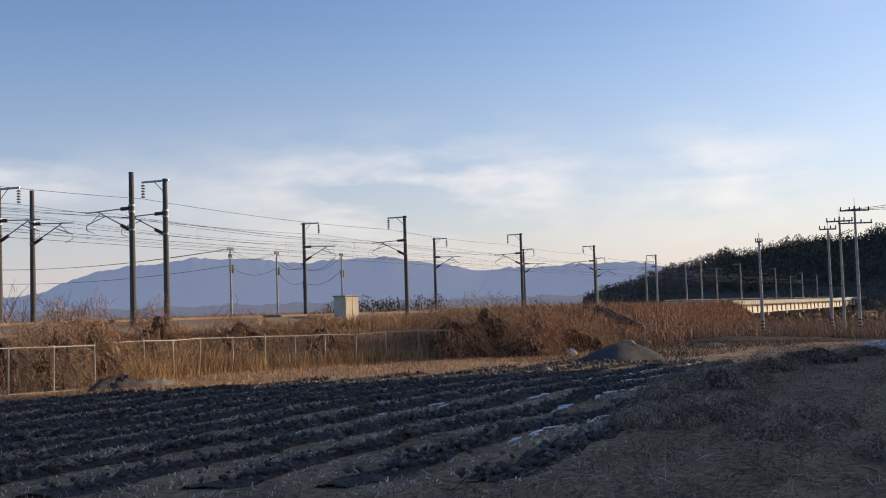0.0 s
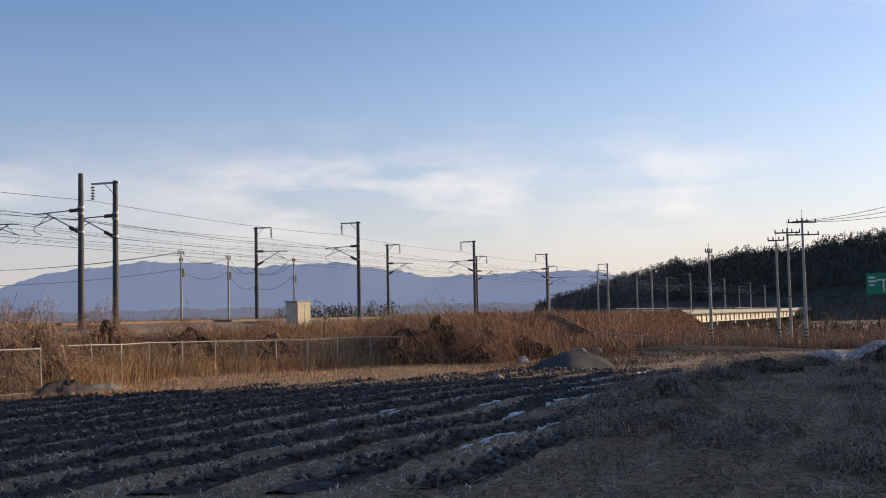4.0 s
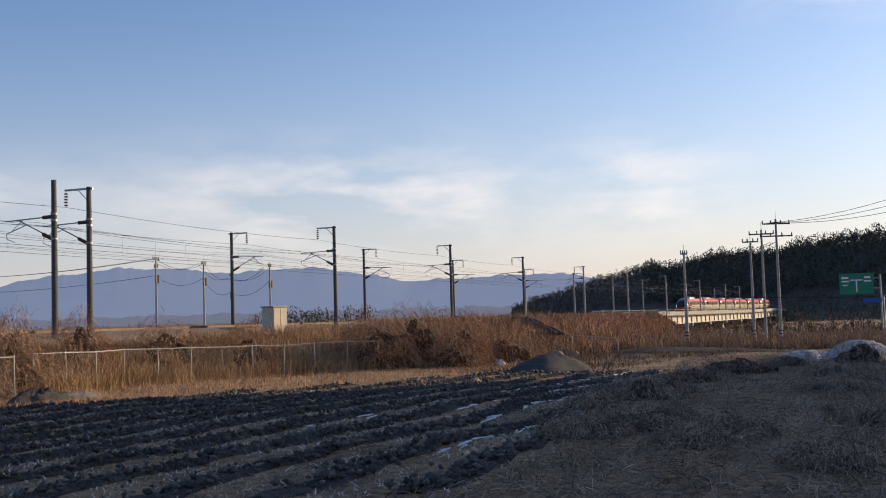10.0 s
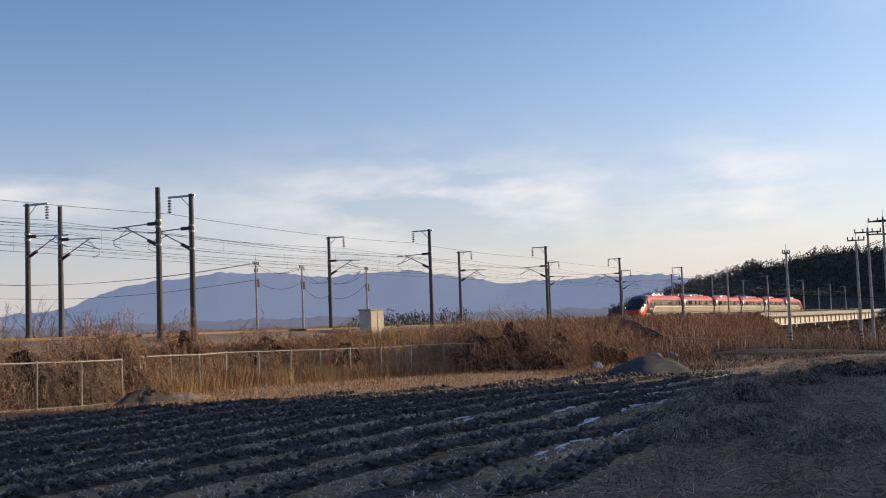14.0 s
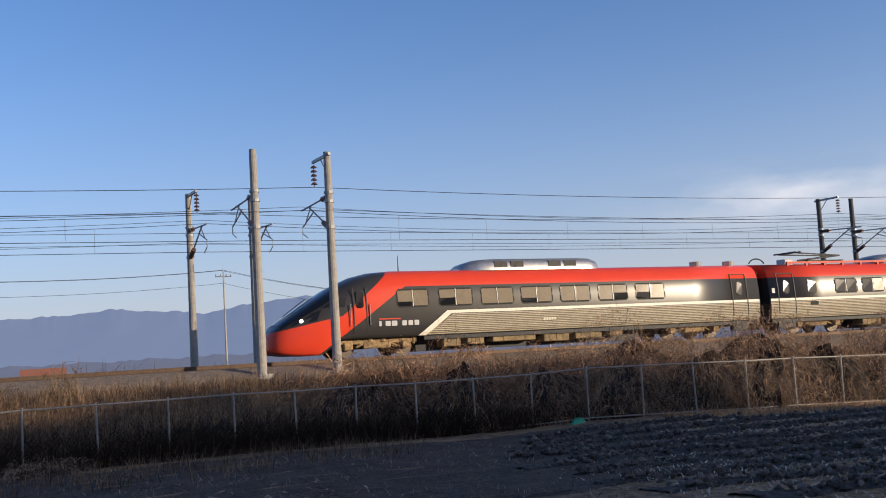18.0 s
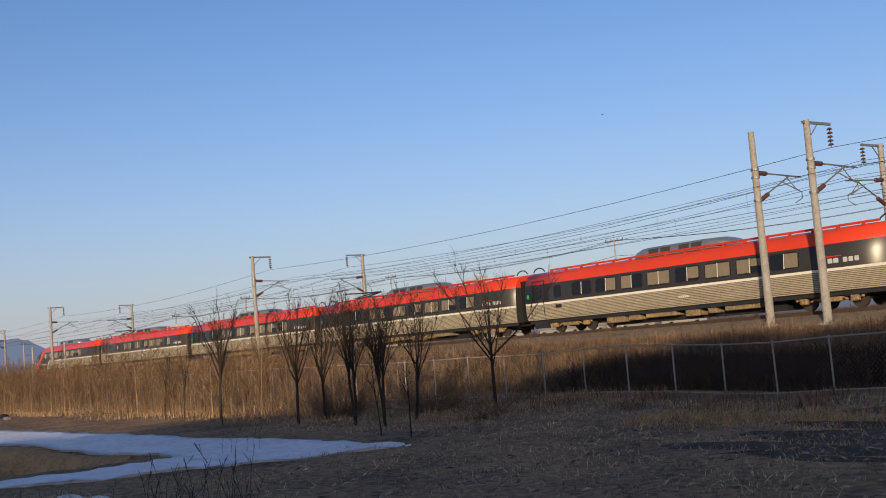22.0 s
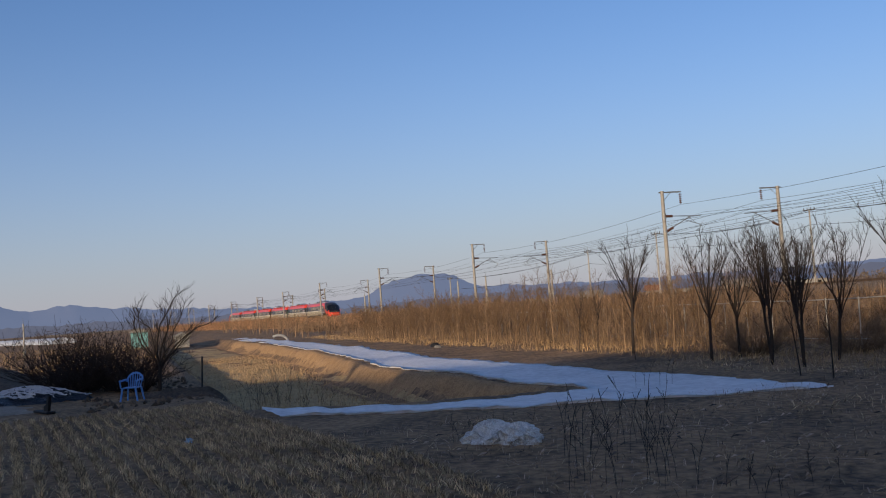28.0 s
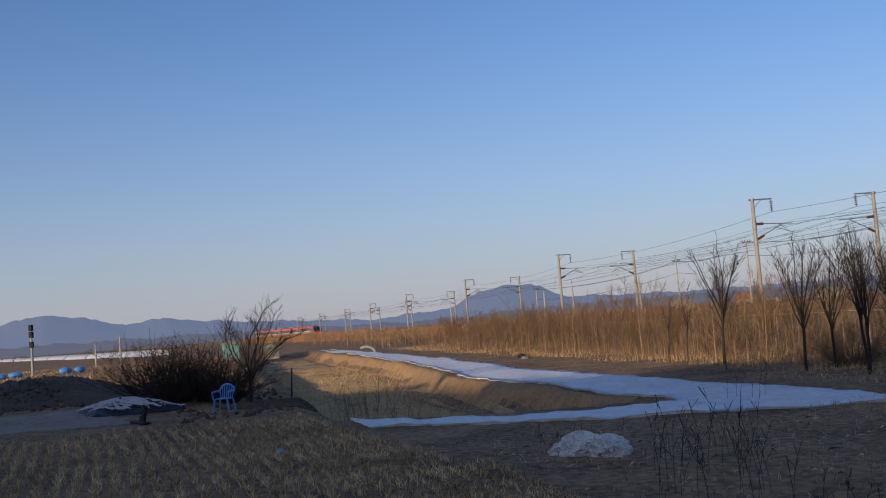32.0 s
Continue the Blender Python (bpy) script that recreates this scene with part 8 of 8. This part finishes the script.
part("pipe_end", bm, M_RUBBER, dp)
bm = bmesh.new()
bm_tube(bm, (-49.5, 2.8, -0.8), (-49.2, 2.9, 1.2), 0.04, None, 8)
tagged(part("stake", bm, M_DARK, None), "black stake at the rice field", "stake")
# round bales in blue wrap on the far field
for i, (a_, d_) in enumerate(((-100.95, 141), (-100.2, 143), (-97.88, 142), (-97.2, 142.5))):
    x, y = at_az(a_, d_)
    bm = bmesh.new()
    bmesh.ops.create_uvsphere(bm, u_segments=18, v_segments=10, radius=1.0)
    rs = random.Random(i)
    for w in bm.verts:
        w.co = Vector((w.co.x * 0.62, w.co.y * 0.85, max(w.co.z, -0.85) * 0.44)) * (1 + rs.uniform(-0.03, 0.03))
    ob = part("wrapped_bale", bm, M_BLUE, None)
    ob.matrix_basis = pose(x, y, float(ground_z(x, y)) + 0.35, 0, 0, 20 * i)
    tagged(ob, "round bale in shiny blue plastic wrap", "bale", "wrapped bales")
# polytunnels and huts
M_POLY = mat("white polytunnel film", (0.50, 0.515, 0.54), 0.4, var=0.1, scale=0.3)
for i in range(9):
    x, y = -305 - 44.5 * i, -22.5 - 12.8 * i
    z = float(ground_z(x, y))
    pt = empty("polytunnel", pose(x, y, z, 0, 0, 16), "long white plastic polytunnel", "polytunnel", "polytunnels")
    bm = bmesh.new()
    rows = []
    for xx in np.linspace(-22, 22, 9):
        rows.append([bm.verts.new((xx, 3.2 * math.cos(a), 1.5 * math.sin(a))) for a in np.linspace(0, math.pi, 11)])
    for a, b in zip(rows[:-1], rows[1:]):
        for k in range(10):
            bm.faces.new((a[k], a[k + 1], b[k + 1], b[k])).smooth = True
    bm.faces.new(rows[0]), bm.faces.new(rows[-1][::-1])
    part("film_cover", bm, M_POLY, pt)


def house(a, d, w, l, h, wall, roof, label, turn=0):
    x, y = at_az(a, d)
    ob = empty("house", pose(x, y, float(ground_z(x, y)) - 0.1, 0, 0, turn), label, "house", "distant houses")
    bm = bmesh.new()
    bm_box(bm, -w / 2, w / 2, -l / 2, l / 2, 0, h)
    part("wall", bm, wall, ob)
    bm = bmesh.new()
    v = [bm.verts.new(p) for p in ((-w / 2 - 0.4, -l / 2 - 0.4, h), (w / 2 + 0.4, -l / 2 - 0.4, h), (w / 2 + 0.4, l / 2 + 0.4, h), (-w / 2 - 0.4, l / 2 + 0.4, h), (-w / 2 - 0.4, 0, h + l * 0.28), (w / 2 + 0.4, 0, h + l * 0.28))]
    for f in ((0, 1, 5, 4), (2, 3, 4, 5), (0, 4, 3), (1, 2, 5), (3, 2, 1, 0)):
        bm.faces.new([v[i] for i in f])
    part("roof", bm, roof, ob)
    for k in (-0.28, 0.28):
        bm = bmesh.new()
        bm_box(bm, k * w - 0.6, k * w + 0.6, -l / 2 - 0.03, -l / 2, h * 0.35, h * 0.75)
        part("window", bm, M_GLASS, ob)


M_TEAL, M_ROOFB, M_ROOFO, M_WALLW = mat("teal painted hut", (0.20, 0.42, 0.42), 0.6, var=0.15), mat("blue roof sheet", (0.11, 0.17, 0.30), 0.6), mat("orange roof sheet", (0.30, 0.12, 0.07), 0.7), mat("white render", (0.30, 0.285, 0.26), 0.85, var=0.3)
house(-89.7, 150, 2.6, 2.2, 2.1, M_TEAL, M_WALLW, "teal painted farm hut")
house(-87.6, 160, 3.0, 2.0, 1.6, M_WALLW, M_WALLW, "low white farm shed")
for a, d, w, rf_ in ((-62.8, 330, 4, M_ROOFO), (-61.0, 330, 8, M_ROOFB), (-58.5, 350, 9, M_WALLW), (-55, 380, 12, M_ROOFB), (-49, 360, 14, M_WALLW), (-46.5, 330, 6, M_WALLW), (-44.5, 380, 16, M_WALLW), (-42, 350, 12, M_ROOFB), (-39.5, 400, 16, M_WALLW), (4.5, 240, 14, M_ROOFB), (9, 260, 9, M_ROOFO), (2, 300, 16, M_WALLW), (-66, 420, 9, M_WALLW), (-69, 430, 8, M_ROOFB)):
    house(a, d, w, 6, 2.6, M_WALLW, rf_, "small pale house in the distant fields", -a)
# mobile phone mast
mp = empty("phone_mast", pose(*at_az(-99.4, 150), float(ground_z(*at_az(-99.4, 150)))), "slim phone mast with antennas", "mast")
bm = bmesh.new()
bm_tube(bm, (0, 0, 0), (0, 0, 6.6), 0.2, 0.12, 10)
part("pole", bm, M_STEEL, mp)
for z in (6.2, 5.3, 4.0):
    for k in range(3):
        a = 2.09 * k
        bm = bmesh.new()
        bm_box(bm, 0.22 * math.cos(a) - 0.12, 0.22 * math.cos(a) + 0.12, 0.22 * math.sin(a) - 0.1, 0.22 * math.sin(a) + 0.1, z - 0.4, z + 0.4)
        part("antenna", bm, M_DARK, mp)
# arched culvert hoop at the end of the sheet
hp = empty("concrete_arch", pose(-118, 15.2, float(ground_z(-118, 15.2)) - 0.1, 0, 0, 90), "low curved concrete pipe beside the far track", "pipe")
bm = bmesh.new()
pts = [(1.0 * math.cos(a), 0, 0.72 * math.sin(a)) for a in np.linspace(0.15, 2.2, 12)]
for a, b in zip(pts[:-1], pts[1:]):
    bm_tube(bm, a, b, 0.14, None, 8)
part("arch", bm, M_CONC, hp)

# concrete drain down the wide bank and the short rail at its foot
p0, p1 = np.array([93.0, 13.6]), np.array([110.0, 21.3])
v, f = [], []
for i in range(24):
    c = p0 + (p1 - p0) * i / 23
    nrm = np.array([-(p1 - p0)[1], (p1 - p0)[0]]) / np.linalg.norm(p1 - p0)
    for o, h in ((-0.7, 0.25), (-0.45, 0.75), (-0.35, 0.75), (-0.3, 0.3), (0.3, 0.3), (0.35, 0.75), (0.45, 0.75), (0.7, 0.25)):
        q = c + nrm * o
        v.append((q[0], q[1], float(ground_z(q[0], q[1])) + h))
for i in range(23):
    for j in range(7):
        f.append((i * 8 + j, i * 8 + j + 1, i * 8 + 9 + j, i * 8 + 8 + j))
tagged(mesh_ob("drain_channel", v, f, mat("dark mossy concrete", (0.10, 0.085, 0.07), 0.9, var=0.4, scale=1.0, bump=0.3)), "dark concrete drain channel down the bank", "drain")
ob = empty("hand_rail", pose(0, 0, 0), "short pale steel rail at the foot of the bank", "railing")
ends = [(89.4, 12.4), (88.6, 10.4), (87.8, 8.5)]
for x, y in ends[:1] + ends[2:]:
    bm = bmesh.new()
    bm_tube(bm, (x, y, float(ground_z(x, y)) - 0.1), (x, y, float(ground_z(x, y)) + 1.15), 0.035, None, 6)
    part("post", bm, M_GALV, ob)
bm = bmesh.new()
bm_tube(bm, (*ends[0], float(ground_z(*ends[0])) + 1.15), (*ends[2], float(ground_z(*ends[2])) + 1.15), 0.035, None, 6)
part("top_rail", bm, M_GALV, ob)

# dark rubbish at the edge of the sapling rows
M_SACK = mat("dirty grey sacking", (0.27, 0.25, 0.22), 0.9, color2=(0.14, 0.125, 0.11), scale=4.0, bump=0.5, bump_scale=9)
heap("rubbish_bag", -69.0, 19.2, 0.42, 0.3, 0.26, M_RUBBER, "black rubbish bag beside the sapling rows", "rubbish bag", 90, 0.1, 0.3, True)
heap("pale_sack", -67.6, 19.0, 0.34, 0.26, 0.17, M_SACK, "pale crumpled sack beside the sapling rows", "sack", 91, 0.1, 0.3, True)


# small dark bird that crosses over the train
bird = empty("bird", pose(0, 0, 0), "small dark bird in flight", "bird")
M_BIRD = mat("dark plumage", (0.03, 0.028, 0.027), 0.8, var=0.3, scale=20.0)
bm = bmesh.new()
bmesh.ops.create_uvsphere(bm, u_segments=12, v_segments=8, radius=1.0)
for w in bm.verts:
    w.co = Vector((w.co.x * 0.07, w.co.y * 0.021, w.co.z * 0.022))
part("body", bm, M_BIRD, bird)
bm = bmesh.new()
bm_tube(bm, (0.05, 0, 0), (0.125, 0, 0.004), 0.013, 0.022, 6)
part("tail", bm, M_BIRD, bird)
for sd in (-1, 1):
    bm = bmesh.new()
    v = [bm.verts.new(p) for p in ((-0.03, sd * 0.012, 0.008), (0.03, sd * 0.012, 0.008), (0.038, sd * 0.075, 0.038), (0.03, sd * 0.125, 0.03), (-0.02, sd * 0.07, 0.039))]
    bm.faces.new((v[0], v[1], v[2], v[4])), bm.faces.new((v[4], v[2], v[3]))
    r_ = bmesh.ops.extrude_face_region(bm, geom=bm.faces[:])
    bmesh.ops.translate(bm, verts=[g for g in r_["geom"] if isinstance(g, bmesh.types.BMVert)], vec=(0, 0, 0.006))
    part("wing", bm, M_BIRD, bird)


motions()
